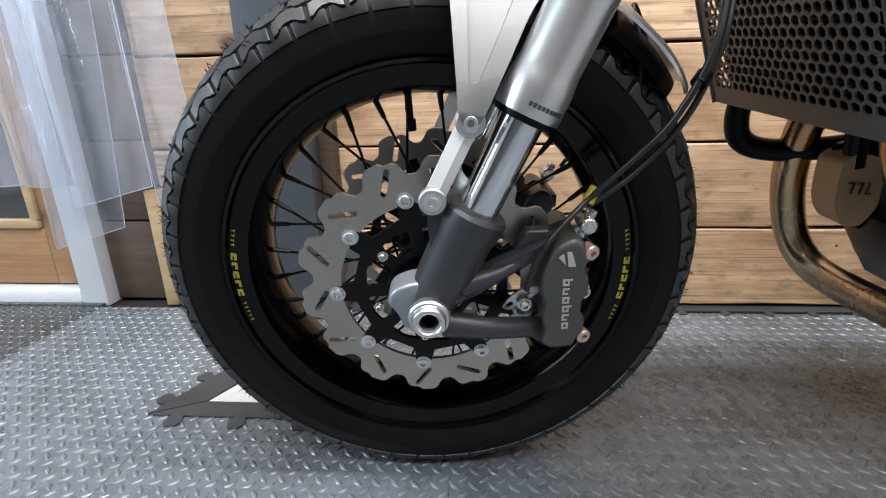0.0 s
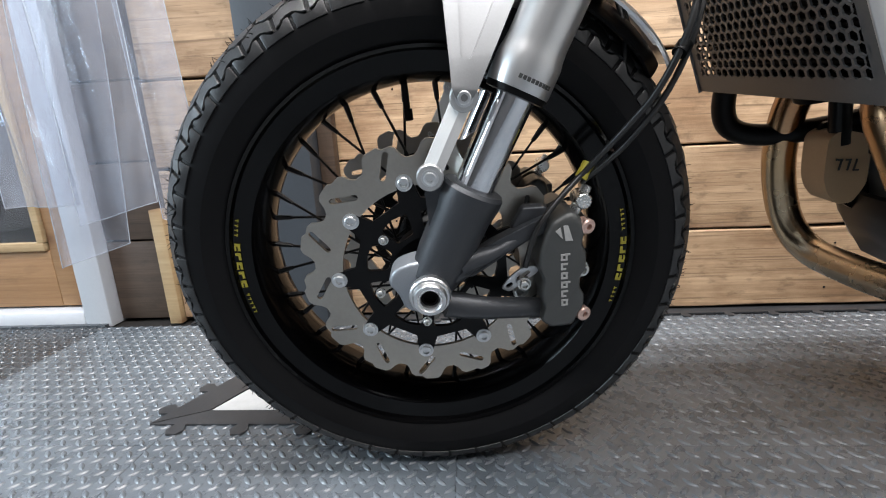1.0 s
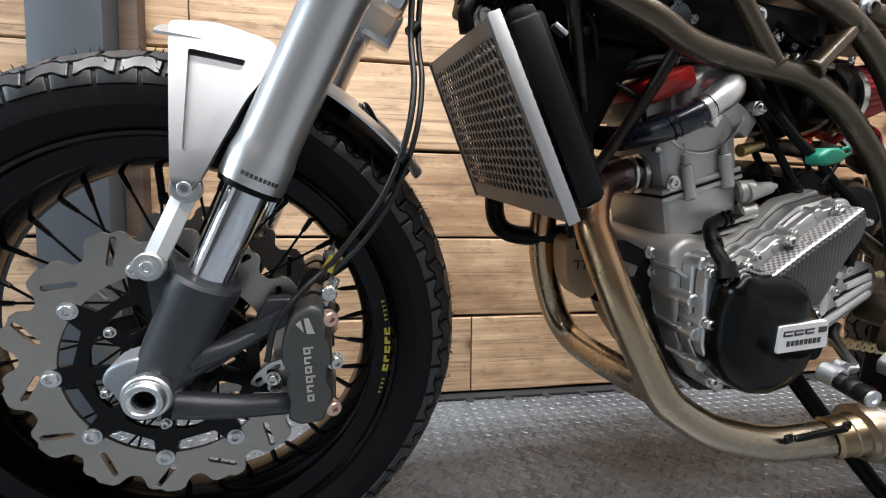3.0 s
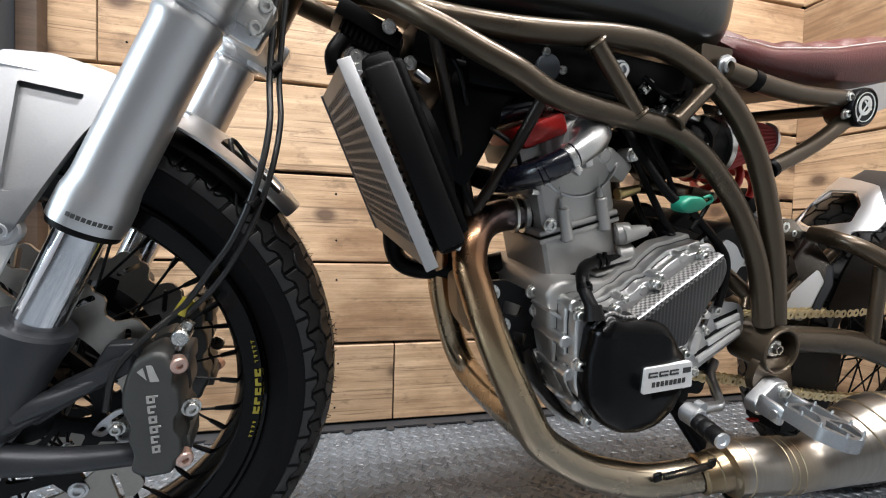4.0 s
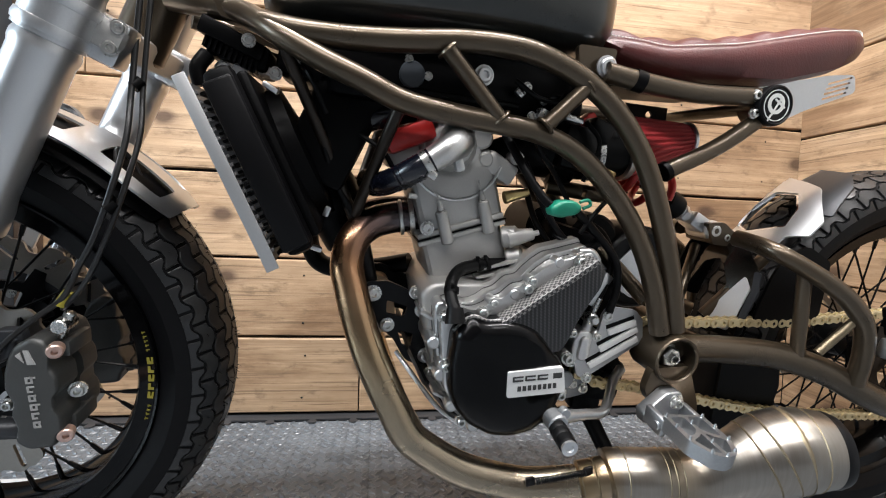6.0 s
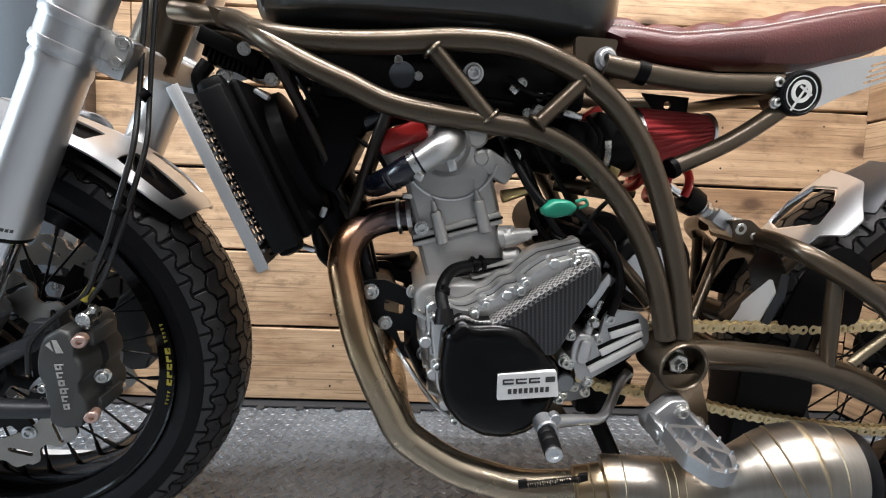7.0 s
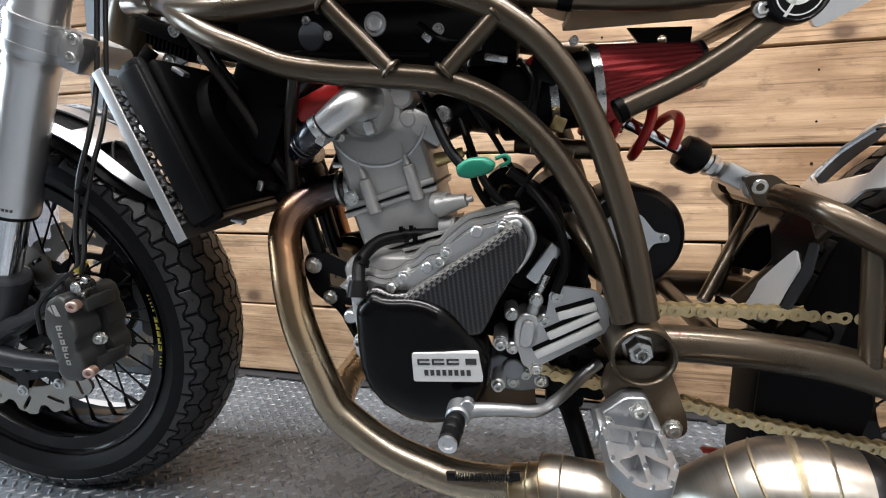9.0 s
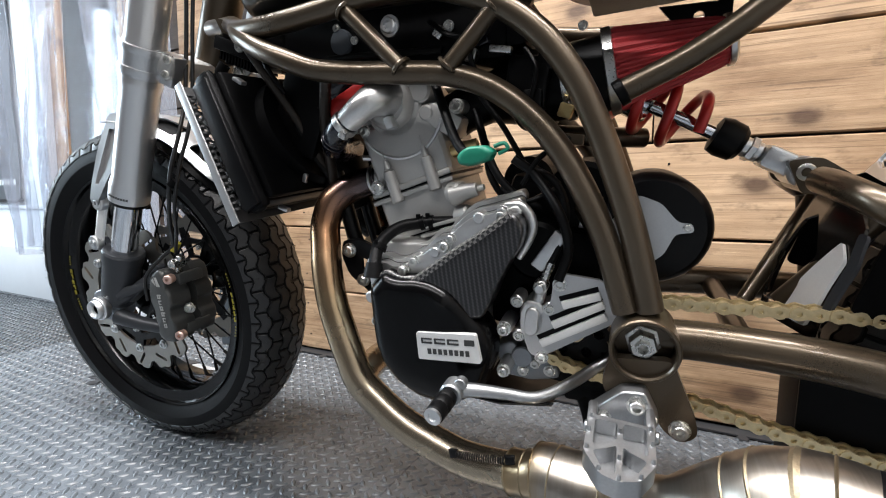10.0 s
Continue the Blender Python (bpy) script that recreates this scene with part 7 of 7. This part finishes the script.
CABLES = [
    [(0.622, -0.15, 0.447), (0.617, -0.125, 0.475), (0.632, -0.1, 0.494), (0.665, -0.085, 0.5), (0.725, -0.07, 0.502), (0.77, -0.06, 0.52)],
    [(0.79, -0.1, 0.58), (0.815, -0.1, 0.56), (0.845, -0.12, 0.52), (0.855, -0.12, 0.48), (0.845, -0.125, 0.445)],
    [(0.73, -0.05, 0.64), (0.76, -0.08, 0.57), (0.79, -0.085, 0.535), (0.82, -0.085, 0.52)],
    [(0.74, -0.04, 0.6), (0.75, -0.06, 0.56), (0.77, -0.07, 0.53)],
    [(0.72, -0.06, 0.7), (0.74, -0.07, 0.66), (0.77, -0.075, 0.62), (0.8, -0.08, 0.57)],
    [(0.45, -0.06, 0.73), (0.52, -0.07, 0.72), (0.6, -0.08, 0.715), (0.7, -0.08, 0.71)],
    [(0.44, -0.05, 0.7), (0.455, -0.06, 0.65), (0.47, -0.05, 0.6), (0.5, -0.04, 0.55)],
]
for i, pts in enumerate(CABLES):
    bp("cable", lambda bm: tube(bm, pts, (0.008, 0.0055, 0.005, 0.0045, 0.0035, 0.004, 0.005)[i], 10, 6), "rubber", bike, "black rubber cable")
bp("cable_boot", lambda bm: tube(bm, [(0.62, -0.15, 0.44), (0.62, -0.143, 0.458)], [0.013, 0.0105], 14, 2, True, False), "rubber", bike)
bp("sensor", lambda bm: (tube(bm, [(0.705, -0.075, 0.535), (0.74, -0.08, 0.544)], [0.014, 0.008], 14, 2, True, False), rod(bm, (0.74, -0.08, 0.544), (0.748, -0.08, 0.546), 0.004, None, 8)), "cast", engine, "cast sensor stub")
bp("brass_fitting", lambda bm: rod(bm, (0.7, -0.06, 0.59), (0.735, -0.06, 0.6), 0.009, 0.006, 12, 0.001), "brass", engine, "brass fitting")
bp("starter", lambda bm: (rod(bm, (0.79, -0.02, 0.545), (0.79, 0.09, 0.545), 0.034, None, 28, 0.005), rod(bm, (0.86, -0.04, 0.53), (0.86, 0.08, 0.53), 0.042, None, 28, 0.006), box(bm, (0.82, 0.0, 0.52), (0.1, 0.12, 0.06), rot(0, 15, 0), 0.01)), "black", bike, "black starter motor and covers")
bp("inner_bracket", lambda bm: plate(bm, round2([(0.85, 0.53), (0.872, 0.535), (0.885, 0.5), (0.87, 0.46), (0.855, 0.47)], 0.004), -0.055, -0.058), "alu", bike, "silver bracket")
for x, y, z, r in ((0.58, -0.08, 0.735, 0.004), (0.555, -0.08, 0.752, 0.004), (0.398, -0.05, 0.723, 0.006), (0.71, -0.08, 0.735, 0.005), (0.37, -0.06, 0.755, 0.006), (0.735, -0.08, 0.72, 0.004), (0.72, -0.08, 0.7, 0.0045), (0.86, -0.06, 0.72, 0.004)):
    bolt((x, y, z), bike, r, r * 0.9, "bolt")

# ---- rear fender and mudguard ----
def round_wheel(bm, outline, holes, radius, thick, name, material, parent, label=""):
    """A plate cut flat, with outlines in degrees and metres across, then bent round the rear wheel."""
    flat = [round2([(radians(a) * 0.375, y) for a, y in o], 0.004, 3) for o in (outline, *holes)]
    plate(bm, flat[0], 0.0, thick, flat[1:])
    bmesh.ops.triangulate(bm, faces=bm.faces[:])
    for _ in range(3):
        bmesh.ops.subdivide_edges(bm, edges=[e for e in bm.edges if e.calc_length() > 0.01], cuts=1)
        bmesh.ops.triangulate(bm, faces=bm.faces[:])
    for v in bm.verts:
        a, y, r = v.co.x / 0.375, v.co.z, radius(v.co.z) + v.co.y
        v.co = V(RX - r * math.cos(a), y, RZ + r * math.sin(a))
    return part(name, bm, material, parent, label, 40)


def crown_radius(y):
    return 0.374 - 1.3 * max(0.0, y) - 7.0 * max(0.0, -y - 0.065) ** 2


def foot_radius(y):
    return 0.392 - 1.3 * max(0.0, y - 0.008) - 0.45 * max(0.0, -y - 0.045)


fend_r = round_wheel(bmesh.new(), [(34.2, 0.004), (35.5, 0.022), (50.0, 0.022), (56.0, 0.01), (54.0, -0.04), (52.0, -0.074), (43.2, -0.113), (38.2, -0.112), (35.8, -0.089), (32.8, -0.086), (33.0, -0.05)], [[(34.9, -0.022), (36.2, -0.001), (42.0, 0.002), (49.2, -0.01), (49.4, -0.05), (44.2, -0.075), (38.3, -0.08), (36.5, -0.052)]], crown_radius, 0.003, "rear_fender", "polished", bike, "polished aluminium rear fender with a cut window")
round_wheel(bmesh.new(), [(34.9, -0.022), (36.2, -0.001), (42.0, 0.002), (49.2, -0.01), (49.4, -0.05), (44.2, -0.075), (38.3, -0.08), (36.5, -0.052)], [[(35.4, -0.023), (36.7, -0.004), (42.0, -0.001), (48.6, -0.0125), (48.8, -0.048), (44.0, -0.072), (38.7, -0.0765), (37.0, -0.05)]], lambda y: crown_radius(y) - 0.0022, 0.003, "window_lip", "chrome", fend_r, "bright folded lip of the window")
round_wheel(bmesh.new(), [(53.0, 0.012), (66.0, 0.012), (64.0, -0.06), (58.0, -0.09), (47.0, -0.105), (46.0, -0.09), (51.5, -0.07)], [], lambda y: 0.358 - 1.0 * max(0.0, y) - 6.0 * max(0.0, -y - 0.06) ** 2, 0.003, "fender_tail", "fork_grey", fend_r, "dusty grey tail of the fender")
# dark foot and bevel, pale blade: reflections on one metal, set by colour
foot = round_wheel(bmesh.new(), [(8.0, 0.002), (10.0, 0.014), (24.0, 0.014), (29.5, 0.0), (30.0, -0.06), (26.0, -0.088), (20.9, -0.094), (8.0, -0.094)], [[(9.5, 0.003), (18.0, 0.004), (24.0, -0.006), (25.6, -0.03), (24.0, -0.046), (20.0, -0.062), (9.5, -0.046)]], foot_radius, 0.003, "fender_foot", "polished_dark", bike, "polished lower fender with an arched window, dark reflection in its colour")
round_wheel(bmesh.new(), [(9.5, -0.056), (12.5, -0.056), (23.3, -0.081), (20.8, -0.0935), (13.5, -0.0915), (9.5, -0.086)], [], lambda y: foot_radius(y) + 0.004, 0.003, "blade", "bar_bright", foot, "polished blade, bright reflection in its colour")
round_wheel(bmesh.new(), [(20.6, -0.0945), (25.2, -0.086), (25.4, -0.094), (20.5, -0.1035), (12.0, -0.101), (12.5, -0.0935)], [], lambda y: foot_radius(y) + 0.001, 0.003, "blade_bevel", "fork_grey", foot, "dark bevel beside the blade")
bp("fender_clip", lambda bm: tube(bm, [(1.126, -0.045, 0.522), (1.128, -0.05, 0.511), (1.131, -0.056, 0.512)], 0.0022, 8, 4), "chrome", foot, "small bright wire clip")


bp("rear_box", lambda bm: box(bm, (1.107, -0.052, 0.279), (0.034, 0.07, 0.182), rot(0, -2, 0), 0.012, 3), "sidewall", bike, "black plastic box before the rear wheel")
bp("box_cheek", lambda bm: plate(bm, round2([(1.092, 0.195), (1.088, 0.368), (1.2, 0.37), (1.215, 0.3), (1.2, 0.2)], 0.008), -0.0885, -0.0855), "black", bike, "black side of the box before the rear wheel")
bp("red_tab", lambda bm: box(bm, (1.06, -0.06, 0.208), (0.022, 0.012, 0.005), None, 0.003), "red", bike, "red reflector tab")
bp("axle_plate", lambda bm: (plate(bm, round2([(1.25, 0.472), (1.4, 0.468), (1.4, 0.43), (1.27, 0.426)], 0.006), -0.19, -0.18), ), "black_satin", bike)
bp("axle_block", lambda bm: (box(bm, (1.285, -0.198, 0.41), (0.07, 0.026, 0.03), rot(0, 6, 0), 0.005), rod(bm, (1.25, -0.198, 0.408), (1.268, -0.198, 0.408), 0.009, None, 14, 0.002)), "alu", bike, "silver chain adjuster block")
bp("sensor_ring", lambda bm: plate(bm, round2([(1.17, 0.345), (1.2, 0.35), (1.215, 0.31), (1.19, 0.29), (1.175, 0.31)], 0.006), 0.05, 0.054, [ring2(1.193, 0.325, 0.008, 12)]), "rotor", bike)

for y in (-0.106, 0.084):
    bp("hugger_panel", lambda bm: plate(bm, round2([(1.112, 0.425), (1.13, 0.49), (1.15, 0.53), (1.19, 0.545), (1.24, 0.52), (1.24, 0.43), (1.18, 0.41)], 0.01), y, y + 0.004), "black", bike, "black side panel of the rear mudguard")

# ---- smaller engine details ----
for p, q in (((0.66, -0.0865, 0.499), (0.666, -0.0845, 0.5005)), ((0.672, -0.083, 0.5), (0.678, -0.0815, 0.5005)), ((0.618, -0.127, 0.472), (0.619, -0.123, 0.478))):
    bp("cable_tie", lambda bm: (tube(bm, [p, q], 0.0098, 16, 1, True, False), box(bm, (p[0], p[1] - 0.004, p[2] + 0.01), (0.005, 0.005, 0.007), None, 0.001)), "black", bike)
for x, z in ((0.547, 0.405), (0.612, 0.33), (0.585, 0.452)):
    bolt((x, -0.058, z), bike, 0.0075, 0.008, "bolt")
bp("cover_strap", lambda bm: box(bm, (0.832, -0.11, 0.475), (0.016, 0.01, 0.05), rot(0, 35, 0), 0.002), "alu", engine)
for x, z in ((0.607, 0.452), (0.6, 0.405), (0.612, 0.36), (0.63, 0.315), (0.662, 0.284)):
    bp("case_boss", lambda bm: rod(bm, (x, -0.04, z), (x, -0.128, z), 0.0095, 0.0085, 16, 0.002), "cast_bright", engine)
for i in range(4):
    bp("case_rib", lambda bm: box(bm, (0.603 + 0.008 * i, -0.085, 0.43 - 0.038 * i), (0.045, 0.05, 0.005), rot(0, 28, 0), 0.002), "cast_bright", engine)
for i in range(3):
    bp("case_fin", lambda bm: box(bm, (0.69, -0.075, 0.478 + 0.011 * i), (0.06, 0.03, 0.0045), rot(0, -14, 0), 0.0015), "cast", engine)
for i, (x, z) in enumerate(((0.672, 0.468), (0.7, 0.479), (0.722, 0.497), (0.757, 0.522), (0.785, 0.53))):
    bp("cover_lug", lambda bm: rod(bm, (x, -0.1, z - 0.006), (x, -0.1365, z - 0.006), 0.0075, 0.007, 16, 0.0015), "cast_bright", engine)
    if i % 2 == 0:
        bolt((x, -0.1365, z - 0.006), engine, 0.005, 0.005, "bolt")

bp("head_arc", lambda bm: tube(bm, [(0.627 + 0.064 * math.cos(a), -0.0655, 0.648 + 0.064 * math.sin(a)) for a in np.linspace(math.pi * 1.12, math.pi * 1.92, 18)], 0.0022, 6, 2), "cast_bright", engine)
bp("cam_bolt_boss", lambda bm: rod(bm, (0.711, -0.04, 0.645), (0.711, -0.069, 0.645), 0.0095, None, 16, 0.002), "cast", engine)
bp("inlet_stub", lambda bm: tube(bm, [(0.68, -0.02, 0.63), (0.71, -0.015, 0.645), (0.74, -0.005, 0.655)], 0.03, 20, 5), "rubber", engine, "black inlet rubber")
bp("exhaust_studs", lambda bm: rod(bm, (0.588, -0.055, 0.585), (0.566, -0.06, 0.586), 0.004, None, 8), "bolt", engine)
# small clamps, clips and connectors inside the frame
for p, sz, ry, m in (((0.735, -0.085, 0.7), (0.022, 0.016, 0.016), 20, "bolt"), ((0.75, -0.08, 0.718), (0.016, 0.014, 0.02), -15, "blue_tube"), ((0.775, -0.09, 0.7), (0.026, 0.012, 0.008), 10, "bolt"), ((0.7, -0.085, 0.728), (0.012, 0.01, 0.014), 40, "bolt"), ((0.81, -0.085, 0.645), (0.02, 0.014, 0.02), 0, "black_satin"), ((0.845, -0.075, 0.63), (0.016, 0.014, 0.016), 20, "brass"), ((0.84, -0.07, 0.6), (0.05, 0.014, 0.012), 8, "bronze"), ((0.475, -0.05, 0.6), (0.01, 0.008, 0.02), 20, "black"), ((0.462, -0.06, 0.56), (0.008, 0.006, 0.014), 20, "alu"), ((0.4, -0.1, 0.7), (0.018, 0.012, 0.006), 30, "alu"), ((0.43, -0.115, 0.55), (0.006, 0.012, 0.018), 25, "alu"), ((0.45, -0.1, 0.52), (0.018, 0.01, 0.006), 20, "alu")):
    bp("connector", lambda bm: box(bm, p, sz, rot(0, ry, 0), 0.002), m, bike)
for a, b, c in (((0.76, -0.09, 0.73), (0.74, -0.095, 0.7), (0.755, -0.09, 0.66)), ((0.8, -0.08, 0.7), (0.815, -0.095, 0.67), (0.8, -0.09, 0.62)), ((0.69, -0.09, 0.74), (0.72, -0.1, 0.72), (0.76, -0.09, 0.72)), ((0.42, -0.06, 0.74), (0.44, -0.09, 0.72), (0.46, -0.08, 0.68)), ((0.85, -0.08, 0.6), (0.82, -0.1, 0.58), (0.8, -0.1, 0.55)), ((0.77, -0.08, 0.545), (0.8, -0.1, 0.53), (0.84, -0.09, 0.545)), ((0.55, -0.06, 0.61), (0.53, -0.07, 0.64), (0.5, -0.06, 0.66))):
    bp("wiring", lambda bm: tube(bm, [a, b, c], 0.0032, 8, 8), "rubber", bike, "thin black wiring")
bp("link_brace", lambda bm: tube(bm, [(0.8, 0.02, 0.607), (0.87, 0.0, 0.6), (0.93, 0.03, 0.595)], 0.0125, 14, 4), "bronze", bike, "bronze cross tube")

# ---- pieces of walls and floor ----
def board(x0, x1, z0, z1, seed, parent, plane):
    """One sawn board with a slightly uneven edge. plane: 'y' on the long wall, 'x' on the side wall."""
    rnd = random.Random(seed)
    bm = bmesh.new()
    n = 9
    top = [z1 + rnd.uniform(-0.0016, 0.0016) for _ in range(n)]
    bot = [z0 + rnd.uniform(-0.0016, 0.0016) for _ in range(n)]
    proud = rnd.uniform(-0.003, 0.002)
    rings = []
    for i in range(n):
        a = (i / (n - 1) - 0.5) * (x1 - x0)
        t, b = top[i] - (z0 + z1) / 2, bot[i] - (z0 + z1) / 2
        f = -0.011 + proud
        rings.append([(a, 0.012, b), (a, f + 0.003, b), (a, f, b + 0.003), (a, f, t - 0.003), (a, f + 0.003, t), (a, 0.012, t)])
    skin(bm, rings)
    ob = part("board", bm, "board", parent, "", 12)
    if plane == "y":
        ob.matrix_basis = pose((x0 + x1) / 2, FACE + 0.011, (z0 + z1) / 2)
    else:
        ob.matrix_basis = pose(RIGHT + 0.011, (x0 + x1) / 2, (z0 + z1) / 2, 0, 0, -90)
    return ob


SEAMS = [0.004, 0.216, 0.43, 0.655, 0.876, 1.083, 1.298, 1.52, 1.74, 1.95, 2.17, 2.39, 2.6]
JOINTS = [0.594, 1.35, -0.35, 1.02, -0.1, 0.8, 1.4, 0.1, 0.9, 1.2, 0.3, 0.7]
for i, (a, b) in enumerate(zip(SEAMS, SEAMS[1:])):
    j = JOINTS[i]
    board(-0.69, j - 0.002, a + 0.0034, b - 0.0034, 10 + i, wall_boards, "y")
    board(j + 0.002, RIGHT, a + 0.0034, b - 0.0034, 40 + i, wall_boards, "y")
SIDE = [0.004, 0.2, 0.41, 0.628, 0.848, 1.07, 1.296, 1.51, 1.72, 1.94, 2.15, 2.36, 2.58]
for i, (a, b) in enumerate(zip(SIDE, SIDE[1:])):
    board(0.452, FACE - 0.002, a + 0.0025, b - 0.0025, 80 + i, wall_side, "x")


# nail heads where the boards cross the battens
nails = bmesh.new()
for a, b in zip(SEAMS[:7], SEAMS[1:8]):
    for x in (-0.05, 0.44, 1.05, 1.52, 1.8):
        for f in (0.22, 0.78):
            q = (x + random.uniform(-0.012, 0.012), FACE + 0.001, a + (b - a) * f + random.uniform(-0.01, 0.01))
            lathe(nails, [(0.0028, 0), (0.0028, 0.0022), (0.0018, 0.003)], q, (0, -1, 0), 7)
tagged(part("nail_heads", nails, "black_satin", wall_boards), "small dark nail heads in the boards", "", "", "stuff")


def tile_mesh(size, name, material):
    """A tile with raised lens-shaped treads, each set square to its neighbours."""
    vs, fs = [], []

    def add(ring0, ring1):
        k, n = len(vs), len(ring0)
        vs.extend(ring0 + ring1)
        for i in range(n):
            fs.append((k + i, k + (i + 1) % n, k + n + (i + 1) % n, k + n + i))
        fs.append(tuple(k + n + i for i in range(n)))

    h = size / 2 - 0.0006
    lp = [(-h, -h), (h, -h), (h, h), (-h, h)]
    add([(x, y, -0.011) for x, y in lp], [(x, y, 0.0) for x, y in lp])
    n = 18
    step = size / n
    lens = [(-1, 0), (-0.62, -0.72), (0, -1), (0.62, -0.72), (1, 0), (0.62, 0.72), (0, 1), (-0.62, 0.72)]
    for j in range(n):
        for i in range(n):
            for k in (0, 1):
                x = (i + 0.25 + 0.5 * k) * step - size / 2
                y = (j + 0.25 + 0.5 * k) * step - size / 2
                a = radians(45 if k else 135)
                ca, sa = math.cos(a), math.sin(a)
                rings = []
                for f, g, h in ((1, 1, 0.0), (0.86, 0.66, 0.0017), (0.66, 0.22, 0.0025)):
                    rings.append([(x + 0.0112 * f * p * ca - 0.0044 * g * q * sa, y + 0.0112 * f * p * sa + 0.0044 * g * q * ca, h) for p, q in lens])
                m = len(vs)
                vs.extend(rings[0] + rings[1] + rings[2])
                for b in (0, 8):
                    for q in range(8):
                        fs.append((m + b + q, m + b + (q + 1) % 8, m + b + 8 + (q + 1) % 8, m + b + 8 + q))
                fs.append(tuple(m + 16 + q for q in range(8)))
    me = bpy.data.meshes.new(name)
    me.from_pydata(vs, [], fs)
    for p in me.polygons:
        p.use_smooth = True
    me.set_sharp_from_angle(angle=radians(50))
    me.materials.append(M[material])
    return me


SIZE = 0.515
grey, dark = tile_mesh(SIZE, "tile", "tile_grey"), tile_mesh(SIZE, "tile_dark", "tile_dark")
X0, Y1 = -0.915, 1.262
for i in range(-5, 6):
    for j in range(0, 8):
        x, y = X0 + (i + 0.5) * SIZE, Y1 - (j + 0.5) * SIZE
        if x - SIZE / 2 > RIGHT or x + SIZE / 2 < LEFT:
            continue
        o = new("tile", dark if i < 0 else grey)
        o.parent = floor
        o.matrix_basis = pose(x, y, GROUND)
bm = bmesh.new()
box(bm, ((LEFT + X0) / 2, 1.28, -0.004), (X0 - LEFT, 0.034, 0.012), None, 0)
part("tile", bm, "tile_dark", floor)
